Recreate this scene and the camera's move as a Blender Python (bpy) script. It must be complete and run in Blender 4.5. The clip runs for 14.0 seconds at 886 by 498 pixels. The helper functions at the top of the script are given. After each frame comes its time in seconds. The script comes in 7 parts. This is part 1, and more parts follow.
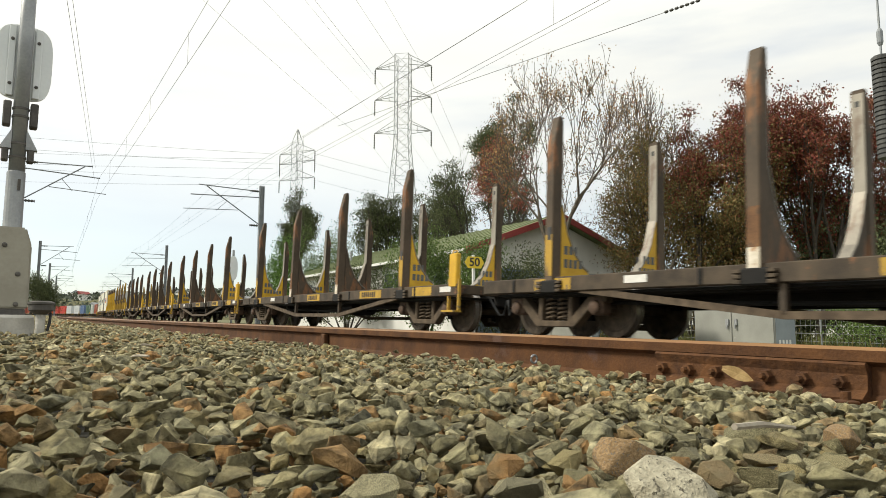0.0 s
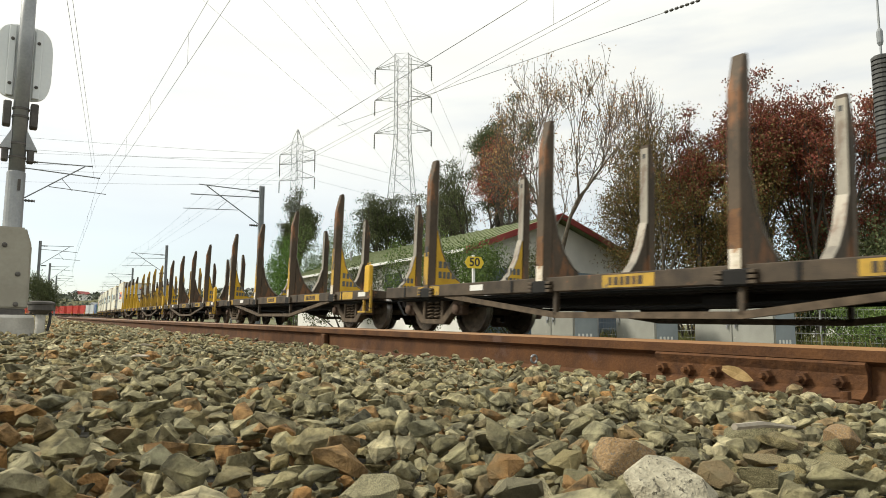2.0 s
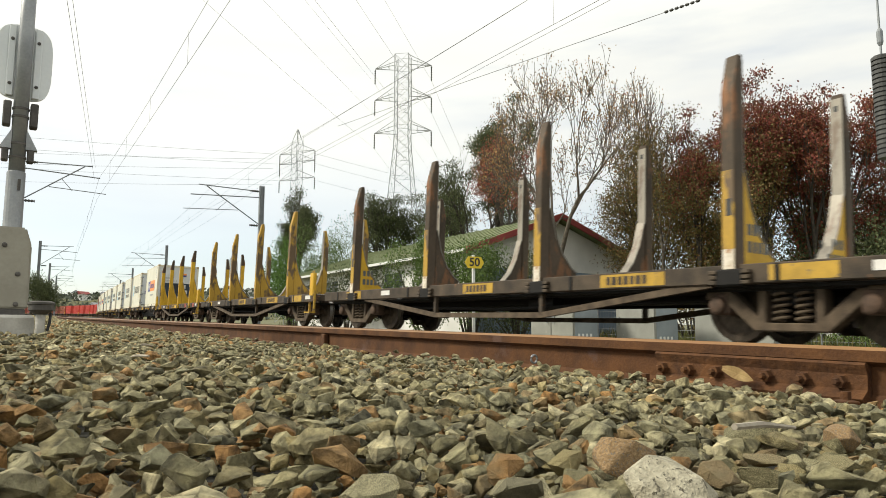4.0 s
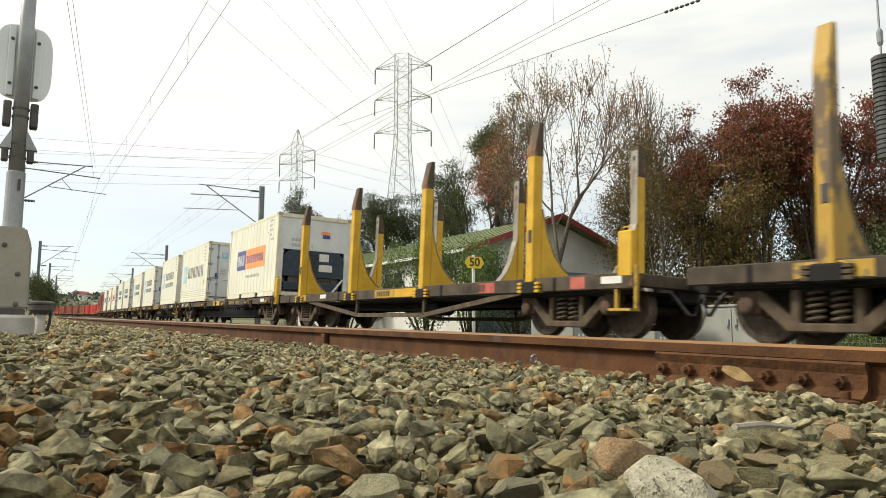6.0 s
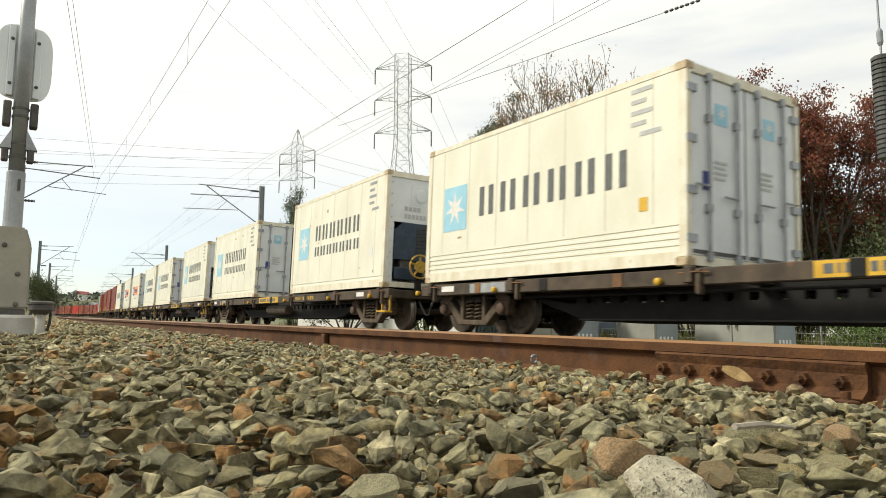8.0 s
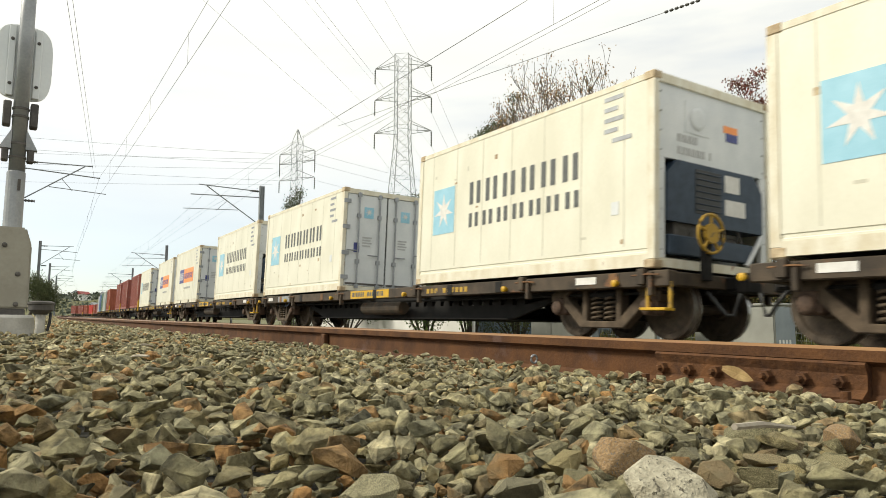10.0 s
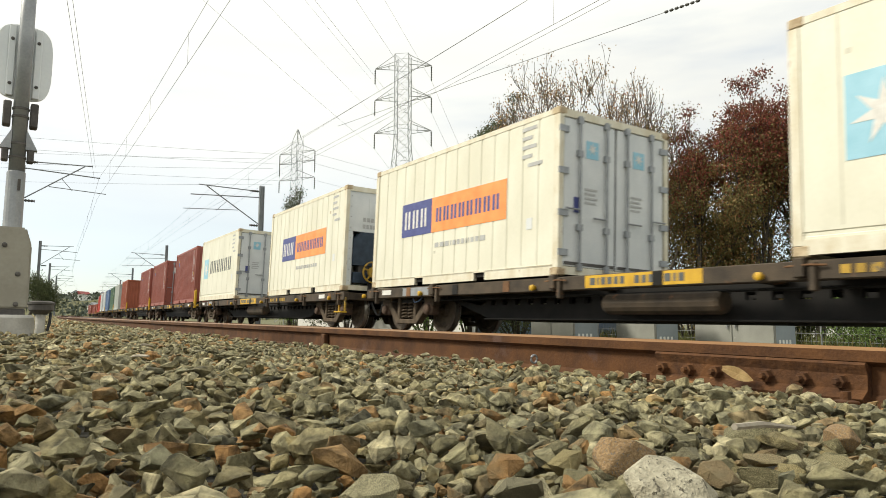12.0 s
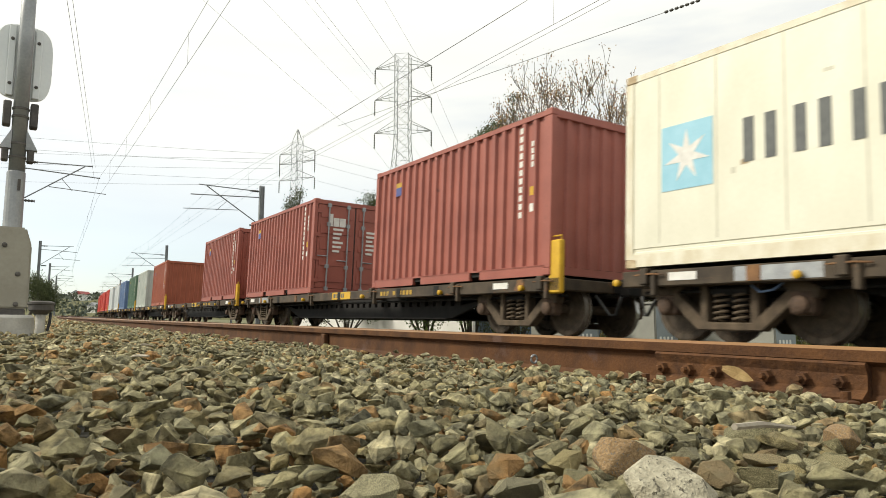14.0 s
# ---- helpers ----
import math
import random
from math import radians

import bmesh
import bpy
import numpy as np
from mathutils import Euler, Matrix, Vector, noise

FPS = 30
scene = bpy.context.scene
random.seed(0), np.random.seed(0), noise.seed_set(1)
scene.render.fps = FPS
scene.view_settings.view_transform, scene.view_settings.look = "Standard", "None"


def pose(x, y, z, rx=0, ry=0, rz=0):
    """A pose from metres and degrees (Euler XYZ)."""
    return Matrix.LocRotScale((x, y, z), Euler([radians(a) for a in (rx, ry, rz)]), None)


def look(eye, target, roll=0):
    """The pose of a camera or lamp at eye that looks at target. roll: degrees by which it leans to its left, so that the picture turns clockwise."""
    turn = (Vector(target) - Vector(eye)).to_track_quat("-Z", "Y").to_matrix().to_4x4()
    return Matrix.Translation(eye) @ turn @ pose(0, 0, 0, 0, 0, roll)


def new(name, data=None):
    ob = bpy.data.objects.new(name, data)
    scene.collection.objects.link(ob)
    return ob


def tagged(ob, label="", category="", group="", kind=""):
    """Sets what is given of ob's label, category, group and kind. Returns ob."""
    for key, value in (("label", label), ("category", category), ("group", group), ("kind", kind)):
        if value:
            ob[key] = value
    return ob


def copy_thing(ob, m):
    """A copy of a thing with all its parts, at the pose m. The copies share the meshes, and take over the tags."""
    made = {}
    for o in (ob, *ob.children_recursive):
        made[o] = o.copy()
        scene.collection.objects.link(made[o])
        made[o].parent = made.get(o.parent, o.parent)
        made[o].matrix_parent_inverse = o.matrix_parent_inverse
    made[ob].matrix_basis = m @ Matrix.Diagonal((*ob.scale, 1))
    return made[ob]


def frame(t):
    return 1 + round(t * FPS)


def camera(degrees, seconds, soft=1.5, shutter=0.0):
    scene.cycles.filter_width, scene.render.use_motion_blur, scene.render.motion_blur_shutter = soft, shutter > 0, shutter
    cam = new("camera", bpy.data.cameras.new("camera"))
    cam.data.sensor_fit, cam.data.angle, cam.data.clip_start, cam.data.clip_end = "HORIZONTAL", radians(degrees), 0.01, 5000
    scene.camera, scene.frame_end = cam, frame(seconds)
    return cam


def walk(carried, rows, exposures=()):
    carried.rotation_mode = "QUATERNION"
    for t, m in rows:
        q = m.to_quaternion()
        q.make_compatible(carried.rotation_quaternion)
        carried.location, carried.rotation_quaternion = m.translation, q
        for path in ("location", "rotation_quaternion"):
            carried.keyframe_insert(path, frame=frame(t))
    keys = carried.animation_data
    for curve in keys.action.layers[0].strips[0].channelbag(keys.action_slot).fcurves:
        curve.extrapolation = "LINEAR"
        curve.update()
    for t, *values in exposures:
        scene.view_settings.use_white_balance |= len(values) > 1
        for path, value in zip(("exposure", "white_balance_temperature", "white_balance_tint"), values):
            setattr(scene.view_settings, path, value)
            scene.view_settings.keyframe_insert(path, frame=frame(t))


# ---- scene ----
cam = camera(64.618, 14.0, soft=0.9, shutter=0.13)
CAM_Z = 0.2
YAW, TILT, ROLL = 33.192, 6.787, 0.079
cam_pose = pose(0, 0, CAM_Z) @ pose(0, 0, 0, 0, 0, -YAW) @ pose(0, 0, 0, 90 + TILT) @ pose(0, 0, 0, 0, 0, ROLL)
walk(cam, [(0.0, cam_pose), (14.0, cam_pose)], exposures=[(0.0, -0.26), (14.0, -0.26)])

# ---- light ----
world = bpy.data.worlds.new("world")
scene.world = world
world.use_nodes = True
SUN_ELEV, SUN_AZ = 40.0, -57.0   # azimuth from +y towards +x


def build_sky():
    nt = world.node_tree
    nt.nodes.clear()
    out = nt.nodes.new("ShaderNodeOutputWorld")
    bg = nt.nodes.new("ShaderNodeBackground")
    sky = nt.nodes.new("ShaderNodeTexSky")
    sky.sky_type, sky.sun_disc = "NISHITA", False
    sky.sun_elevation, sky.sun_rotation = radians(SUN_ELEV), radians(SUN_AZ)
    gain = nt.nodes.new("ShaderNodeMix")
    gain.data_type, gain.blend_type = "RGBA", "MULTIPLY"
    gain.inputs[0].default_value = 1.0
    gain.inputs[7].default_value = (SKY_GAIN, SKY_GAIN, SKY_GAIN, 1)
    co = nt.nodes.new("ShaderNodeTexCoord")
    mp = nt.nodes.new("ShaderNodeMapping")
    mp.inputs["Scale"].default_value = (1.0, 1.0, 5.5)
    nz = nt.nodes.new("ShaderNodeTexNoise")
    nz.inputs["Scale"].default_value, nz.inputs["Detail"].default_value, nz.inputs["Roughness"].default_value = 1.7, 7, 0.55
    ramp = nt.nodes.new("ShaderNodeValToRGB")
    ramp.color_ramp.elements[0].position, ramp.color_ramp.elements[1].position = 0.29, 0.47
    ramp.color_ramp.elements[0].color, ramp.color_ramp.elements[1].color = (0.66, 0.66, 0.66, 1), (1, 1, 1, 1)
    nz2 = nt.nodes.new("ShaderNodeTexNoise")
    nz2.inputs["Scale"].default_value, nz2.inputs["Detail"].default_value = 2.6, 6
    ramp2 = nt.nodes.new("ShaderNodeValToRGB")
    ramp2.color_ramp.elements[0].position, ramp2.color_ramp.elements[1].position = 0.3, 0.7
    ramp2.color_ramp.elements[0].color, ramp2.color_ramp.elements[1].color = CLOUD_A, CLOUD_B
    # the overcast is brightest round the hidden sun, and thinner towards the horizon
    az_, el_ = radians(SUN_AZ), radians(SUN_ELEV)
    dot = nt.nodes.new("ShaderNodeVectorMath")
    dot.operation = "DOT_PRODUCT"
    dot.inputs[1].default_value = (math.sin(az_) * math.cos(el_), math.cos(az_) * math.cos(el_), math.sin(el_))
    glow = nt.nodes.new("ShaderNodeMapRange")
    glow.inputs["From Min"].default_value, glow.inputs["From Max"].default_value = -0.15, 0.55
    glow.inputs["To Min"].default_value, glow.inputs["To Max"].default_value = 0.97, 1.12
    lit = nt.nodes.new("ShaderNodeVectorMath")
    lit.operation = "SCALE"
    sep = nt.nodes.new("ShaderNodeSeparateXYZ")
    thin = nt.nodes.new("ShaderNodeMapRange")
    thin.inputs["From Min"].default_value, thin.inputs["From Max"].default_value = 0.08, 0.27
    thin.inputs["To Min"].default_value, thin.inputs["To Max"].default_value = 0.36, 1.0
    cover = nt.nodes.new("ShaderNodeMath")
    cover.operation = "MULTIPLY"
    mix = nt.nodes.new("ShaderNodeMix")
    mix.data_type = "RGBA"
    L = nt.links
    L.new(co.outputs["Generated"], mp.inputs["Vector"])
    L.new(mp.outputs["Vector"], nz.inputs["Vector"])
    L.new(mp.outputs["Vector"], nz2.inputs["Vector"])
    L.new(nz.outputs["Fac"], ramp.inputs["Fac"])
    L.new(nz2.outputs["Fac"], ramp2.inputs["Fac"])
    L.new(sky.outputs["Color"], gain.inputs[6])
    L.new(co.outputs["Generated"], dot.inputs[0])
    L.new(dot.outputs["Value"], glow.inputs["Value"])
    L.new(ramp2.outputs["Color"], lit.inputs[0])
    L.new(glow.outputs["Result"], lit.inputs["Scale"])
    L.new(co.outputs["Generated"], sep.inputs[0])
    L.new(sep.outputs["Z"], thin.inputs["Value"])
    L.new(ramp.outputs["Color"], cover.inputs[0])
    L.new(thin.outputs["Result"], cover.inputs[1])
    L.new(cover.outputs[0], mix.inputs[0])
    L.new(gain.outputs[2], mix.inputs[6])
    L.new(lit.outputs["Vector"], mix.inputs[7])
    L.new(mix.outputs[2], bg.inputs["Color"])
    bg.inputs["Strength"].default_value = 1.0
    L.new(bg.outputs["Background"], out.inputs["Surface"])


SKY_GAIN = 0.20
CLOUD_A, CLOUD_B = (1.12, 1.13, 1.07, 1), (1.28, 1.28, 1.18, 1)
build_sky()
sun_data = bpy.data.lights.new("sun", "SUN")
sun_data.energy, sun_data.angle, sun_data.color = 4.2, radians(14), (1.0, 0.945, 0.79)
sun = new("sun", sun_data)
az, el = radians(SUN_AZ), radians(SUN_ELEV)
sun.matrix_world = look((math.sin(az) * math.cos(el) * 60, math.cos(az) * math.cos(el) * 60, math.sin(el) * 60), (0, 0, 0))


# ---- materials ----
def surface(name, c1, c2, scale=6.0, rough=0.7, metal=0.0, bump=0.15, fine=60.0, worn=None, worn_at=0.62, worn_scale=3.0, island=0.0, stretch=(1, 1, 1), spec=0.5, per_object=0.0):
    """Two-scale noise between two colours, fine grain in the relief, optional patches of wear."""
    m = bpy.data.materials.new(name)
    m.use_nodes = True
    nt = m.node_tree
    b = nt.nodes["Principled BSDF"]
    L = nt.links
    co = nt.nodes.new("ShaderNodeTexCoord")
    mp = nt.nodes.new("ShaderNodeMapping")
    mp.inputs["Scale"].default_value = stretch
    L.new(co.outputs["Object"], mp.inputs["Vector"])
    n1 = nt.nodes.new("ShaderNodeTexNoise")
    n1.inputs["Scale"].default_value, n1.inputs["Detail"].default_value = scale, 6
    n2 = nt.nodes.new("ShaderNodeTexNoise")
    n2.inputs["Scale"].default_value, n2.inputs["Detail"].default_value = fine, 4
    L.new(mp.outputs["Vector"], n1.inputs["Vector"])
    L.new(mp.outputs["Vector"], n2.inputs["Vector"])
    ramp = nt.nodes.new("ShaderNodeValToRGB")
    ramp.color_ramp.elements[0].position, ramp.color_ramp.elements[1].position = 0.32, 0.68
    ramp.color_ramp.elements[0].color, ramp.color_ramp.elements[1].color = (*c1, 1), (*c2, 1)
    add = nt.nodes.new("ShaderNodeMath")
    add.operation = "MULTIPLY_ADD"
    add.inputs[1].default_value = 0.35
    L.new(n2.outputs["Fac"], add.inputs[0])
    sub = nt.nodes.new("ShaderNodeMath")
    sub.operation = "SUBTRACT"
    sub.inputs[1].default_value = 0.175
    L.new(n1.outputs["Fac"], sub.inputs[0])
    L.new(sub.outputs[0], add.inputs[2])
    fac = add.outputs[0]
    if island or per_object:
        gi = nt.nodes.new("ShaderNodeNewGeometry") if island else nt.nodes.new("ShaderNodeObjectInfo")
        rnd = gi.outputs["Random Per Island"] if island else gi.outputs["Random"]
        ma = nt.nodes.new("ShaderNodeMath")
        ma.operation = "MULTIPLY_ADD"
        ma.inputs[1].default_value = island or per_object
        L.new(rnd, ma.inputs[0])
        s2 = nt.nodes.new("ShaderNodeMath")
        s2.operation = "SUBTRACT"
        s2.inputs[1].default_value = (island or per_object) / 2
        L.new(fac, s2.inputs[0])
        L.new(s2.outputs[0], ma.inputs[2])
        fac = ma.outputs[0]
    L.new(fac, ramp.inputs["Fac"])
    col = ramp.outputs["Color"]
    if worn:
        n3 = nt.nodes.new("ShaderNodeTexNoise")
        n3.inputs["Scale"].default_value, n3.inputs["Detail"].default_value, n3.inputs["Roughness"].default_value = worn_scale, 9, 0.65
        L.new(mp.outputs["Vector"], n3.inputs["Vector"])
        r3 = nt.nodes.new("ShaderNodeValToRGB")
        r3.color_ramp.elements[0].position, r3.color_ramp.elements[1].position = worn_at, min(0.99, worn_at + 0.07)
        L.new(n3.outputs["Fac"], r3.inputs["Fac"])
        mx = nt.nodes.new("ShaderNodeMix")
        mx.data_type = "RGBA"
        L.new(r3.outputs["Color"], mx.inputs[0])
        L.new(col, mx.inputs[6])
        mx.inputs[7].default_value = (*worn, 1)
        col = mx.outputs[2]
    L.new(col, b.inputs["Base Color"])
    b.inputs["Roughness"].default_value, b.inputs["Metallic"].default_value = rough, metal
    b.inputs["Specular IOR Level"].default_value = spec
    if bump:
        bp = nt.nodes.new("ShaderNodeBump")
        bp.inputs["Strength"].default_value, bp.inputs["Distance"].default_value = bump, 0.01
        L.new(add.outputs[0], bp.inputs["Height"])
        L.new(bp.outputs["Normal"], b.inputs["Normal"])
    return m


def palette(name, colours, rough=0.8, bump=0.3, scale=40.0, spec=0.3, transl=0.0, per_object=False):
    """One colour per island (or per object) from a list, with grain."""
    m = bpy.data.materials.new(name)
    m.use_nodes = True
    nt = m.node_tree
    b = nt.nodes["Principled BSDF"]
    L = nt.links
    if per_object:
        rnd = nt.nodes.new("ShaderNodeObjectInfo").outputs["Random"]
    else:
        rnd = nt.nodes.new("ShaderNodeNewGeometry").outputs["Random Per Island"]
    ramp = nt.nodes.new("ShaderNodeValToRGB")
    ramp.color_ramp.interpolation = "LINEAR"
    els = ramp.color_ramp.elements
    while len(els) < len(colours):
        els.new(0.5)
    for i, c in enumerate(colours):
        els[i].position = i / (len(colours) - 1)
        els[i].color = (*c, 1)
    L.new(rnd, ramp.inputs["Fac"])
    co = nt.nodes.new("ShaderNodeTexCoord")
    n1 = nt.nodes.new("ShaderNodeTexNoise")
    n1.inputs["Scale"].default_value, n1.inputs["Detail"].default_value = scale, 7
    L.new(co.outputs["Object"], n1.inputs["Vector"])
    r2 = nt.nodes.new("ShaderNodeValToRGB")
    r2.color_ramp.elements[0].position, r2.color_ramp.elements[1].position = 0.3, 0.7
    r2.color_ramp.elements[0].color, r2.color_ramp.elements[1].color = (0.26, 0.26, 0.255, 1), (1.55, 1.51, 1.38, 1)
    L.new(n1.outputs["Fac"], r2.inputs["Fac"])
    mx = nt.nodes.new("ShaderNodeMix")
    mx.data_type, mx.blend_type = "RGBA", "MULTIPLY"
    mx.inputs[0].default_value = 1.0
    L.new(ramp.outputs["Color"], mx.inputs[6])
    L.new(r2.outputs["Color"], mx.inputs[7])
    L.new(mx.outputs[2], b.inputs["Base Color"])
    b.inputs["Roughness"].default_value = rough
    b.inputs["Specular IOR Level"].default_value = spec
    if bump:
        bp = nt.nodes.new("ShaderNodeBump")
        bp.inputs["Strength"].default_value, bp.inputs["Distance"].default_value = bump, 0.004
        L.new(n1.outputs["Fac"], bp.inputs["Height"])
        L.new(bp.outputs["Normal"], b.inputs["Normal"])
    return m


def stone_material(name, per_object):
    m = palette(name, STONE_COLOURS, 0.9, 0.0, 60, per_object=per_object)
    nt = m.node_tree
    L = nt.links
    bsdf = nt.nodes["Principled BSDF"]
    src = nt.nodes.new("ShaderNodeNewGeometry").outputs["Position"]
    st = nt.nodes.new("ShaderNodeTexNoise")
    st.inputs["Scale"].default_value, st.inputs["Detail"].default_value, st.inputs["Roughness"].default_value = 14, 8, 0.65
    L.new(src, st.inputs["Vector"])
    rp = nt.nodes.new("ShaderNodeValToRGB")
    rp.color_ramp.elements[0].position, rp.color_ramp.elements[1].position = 0.56, 0.72
    L.new(st.outputs["Fac"], rp.inputs["Fac"])
    mx = nt.nodes.new("ShaderNodeMix")
    mx.data_type = "RGBA"
    old = bsdf.inputs["Base Color"].links[0].from_socket
    L.new(rp.outputs["Color"], mx.inputs[0])
    L.new(old, mx.inputs[6])
    mx.inputs[7].default_value = (0.215, 0.185, 0.11, 1)
    L.new(mx.outputs[2], bsdf.inputs["Base Color"])
    fine = nt.nodes.new("ShaderNodeTexNoise")
    fine.inputs["Scale"].default_value, fine.inputs["Detail"].default_value, fine.inputs["Roughness"].default_value = 70, 9, 0.7
    L.new(src, fine.inputs["Vector"])
    bp = nt.nodes.new("ShaderNodeBump")
    bp.inputs["Strength"].default_value, bp.inputs["Distance"].default_value = 1.0, 0.015
    L.new(fine.outputs["Fac"], bp.inputs["Height"])
    L.new(bp.outputs["Normal"], bsdf.inputs["Normal"])
    return m


STONE_COLOURS = [(0.204, 0.188, 0.113), (0.32, 0.295, 0.181), (0.442, 0.398, 0.245), (0.252, 0.245, 0.167), (0.388, 0.324, 0.166), (0.102, 0.098, 0.067), (0.571, 0.517, 0.34), (0.286, 0.272, 0.177), (0.422, 0.234, 0.091), (0.204, 0.2, 0.136)]
M_STONE = stone_material("ballast stone", False)
M_STONE_ONE = stone_material("ballast stone single", True)
# near-black, so the shade in the gaps between stones is in the colour
M_BED = surface("ballast bed with gap shade", (0.018, 0.017, 0.012), (0.05, 0.045, 0.034), 18, 0.95, 0, 0.8, 90)
M_RAIL = surface("rusty rail steel", (0.052, 0.018, 0.004), (0.115, 0.044, 0.0095), 9, 0.85, 0.1, 0.5, 120, (0.09, 0.045, 0.03), 0.6, 6)
M_RAILTOP = surface("railhead steel", (0.17, 0.082, 0.03), (0.27, 0.145, 0.058), 5, 0.42, 0.45, 0.1, 80, (0.22, 0.10, 0.05), 0.6, 9, stretch=(1, 0.1, 1))
M_PLATE = surface("rusted fishplate", (0.05, 0.019, 0.006), (0.125, 0.05, 0.0135), 14, 0.9, 0.05, 0.9, 90, (0.25, 0.13, 0.05), 0.62, 16)
M_SLEEPER = surface("weathered sleeper concrete", (0.20, 0.18, 0.15), (0.34, 0.31, 0.27), 7, 0.9, 0, 0.4)
M_STEEL = surface("grimy wagon steel", (0.030, 0.021, 0.013), (0.085, 0.060, 0.037), 3.2, 0.75, 0.1, 0.35, 70, (0.17, 0.08, 0.036), 0.60, 4)
# the deep shade under the wagons is put into this steel's colour
M_DARK = surface("near black steel with underframe shade", (0.0035, 0.003, 0.0026), (0.011, 0.009, 0.0075), 5, 0.85, 0.1, 0.3)
M_BOGIE = surface("dusty cast bogie steel", (0.058, 0.040, 0.025), (0.125, 0.09, 0.058), 6, 0.9, 0.05, 0.4, 80, (0.05, 0.035, 0.025), 0.6, 5)
M_WHEEL = surface("brown wheel steel", (0.05, 0.036, 0.024), (0.105, 0.077, 0.052), 9, 0.75, 0.2, 0.3)
M_TREAD = surface("polished wheel tread", (0.35, 0.33, 0.31), (0.5, 0.48, 0.45), 20, 0.35, 0.9, 0.05)
M_STAKE = surface("scuffed stanchion steel", (0.042, 0.029, 0.018), (0.105, 0.073, 0.046), 2.2, 0.7, 0.2, 0.35, 50, (0.23, 0.105, 0.045), 0.55, 2.6, stretch=(1, 1, 0.35))
M_STAKE_IN = surface("scraped inner stanchion steel", (0.19, 0.17, 0.14), (0.32, 0.29, 0.24), 3, 0.55, 0.35, 0.25, 50, (0.17, 0.13, 0.10), 0.56, 4, stretch=(1, 1, 0.4))
M_YELLOW = surface("worn yellow paint", (0.50, 0.28, 0.008), (0.64, 0.38, 0.015), 4, 0.55, 0, 0.15, 60, (0.20, 0.12, 0.05), 0.66, 4)
M_RUSTFACE = surface("rust orange bare steel", (0.10, 0.045, 0.018), (0.25, 0.125, 0.05), 3, 0.75, 0.15, 0.3, 60, (0.07, 0.045, 0.03), 0.55, 5)
M_REDPANEL = surface("faded red paint", (0.33, 0.06, 0.045), (0.46, 0.12, 0.085), 6, 0.7, 0, 0.1, 60, (0.10, 0.06, 0.04), 0.62, 7)
M_SILVER = surface("pale worn plate", (0.5, 0.49, 0.45), (0.66, 0.65, 0.6), 6, 0.5, 0.1, 0.1)
M_AXLE = surface("dull brown axle box", (0.06, 0.038, 0.026), (0.13, 0.08, 0.053), 9, 0.85, 0.05, 0.3)
M_YELLOW2 = surface("dirty yellow paint", (0.34, 0.205, 0.02), (0.50, 0.30, 0.03), 6, 0.65, 0, 0.2, 60, (0.13, 0.10, 0.06), 0.55, 7)
M_YELLOWBROWN = surface("yellow paint scraped to brown steel", (0.36, 0.21, 0.02), (0.55, 0.33, 0.03), 3, 0.6, 0, 0.2, 60, (0.12, 0.075, 0.035), 0.49, 3, stretch=(1, 1, 0.4))
M_RUSTEDGE = surface("cream paint with rusted edges", (0.60, 0.53, 0.38), (0.75, 0.72, 0.60), 5, 0.6, 0, 0.25, 60, (0.36, 0.20, 0.09), 0.63, 5, stretch=(1, 1, 0.5))
M_TANSTONE = surface("rust stained stone", (0.20, 0.12, 0.05), (0.36, 0.24, 0.12), 25, 0.9, 0, 0.6, 90, (0.15, 0.14, 0.12), 0.55, 30)
M_PALE = surface("scraped pale paint", (0.50, 0.42, 0.30), (0.74, 0.68, 0.58), 8, 0.6, 0, 0.2, 60, (0.38, 0.20, 0.09), 0.55, 9)
M_CREAM = surface("cream reefer paint", (0.66, 0.635, 0.51), (0.76, 0.735, 0.61), 1.6, 0.45, 0, 0.06, 40, (0.55, 0.44, 0.28), 0.73, 2.5, stretch=(1, 1, 0.5))
M_WHITE = surface("white container paint", (0.58, 0.60, 0.60), (0.70, 0.71, 0.70), 2, 0.45, 0, 0.06, 40, (0.50, 0.46, 0.40), 0.72, 3)
M_SEAM = surface("shaded cream seam", (0.50, 0.475, 0.375), (0.60, 0.575, 0.46), 5, 0.55, 0, 0.05)
M_CAST = surface("rust streaked corner casting", (0.30, 0.20, 0.11), (0.58, 0.48, 0.32), 7, 0.8, 0.1, 0.4)
M_MAROON = surface("maroon container paint", (0.26, 0.070, 0.048), (0.34, 0.098, 0.068), 1.5, 0.5, 0, 0.08, 40, (0.19, 0.06, 0.045), 0.66, 3)
M_BROWNRED = surface("brick red container paint", (0.30, 0.075, 0.035), (0.37, 0.10, 0.05), 1.5, 0.55, 0, 0.08, 40, (0.22, 0.07, 0.04), 0.66, 3)
M_RED = surface("bright red container paint", (0.52, 0.05, 0.035), (0.62, 0.075, 0.05), 1.5, 0.5, 0, 0.08)
M_GREEN = surface("green container paint", (0.075, 0.14, 0.085), (0.11, 0.19, 0.12), 1.5, 0.55, 0, 0.08, 40, (0.2, 0.16, 0.1), 0.7, 3)
M_PALEGREY = surface("pale grey container paint", (0.42, 0.45, 0.41), (0.55, 0.57, 0.52), 1.5, 0.55, 0, 0.08)
M_BLUE = surface("blue container paint", (0.10, 0.16, 0.30), (0.16, 0.24, 0.40), 1.5, 0.55, 0, 0.08)
M_LOGOBLUE = surface("logo sky blue", (0.25, 0.50, 0.62), (0.33, 0.58, 0.70), 4, 0.5, 0, 0.02)
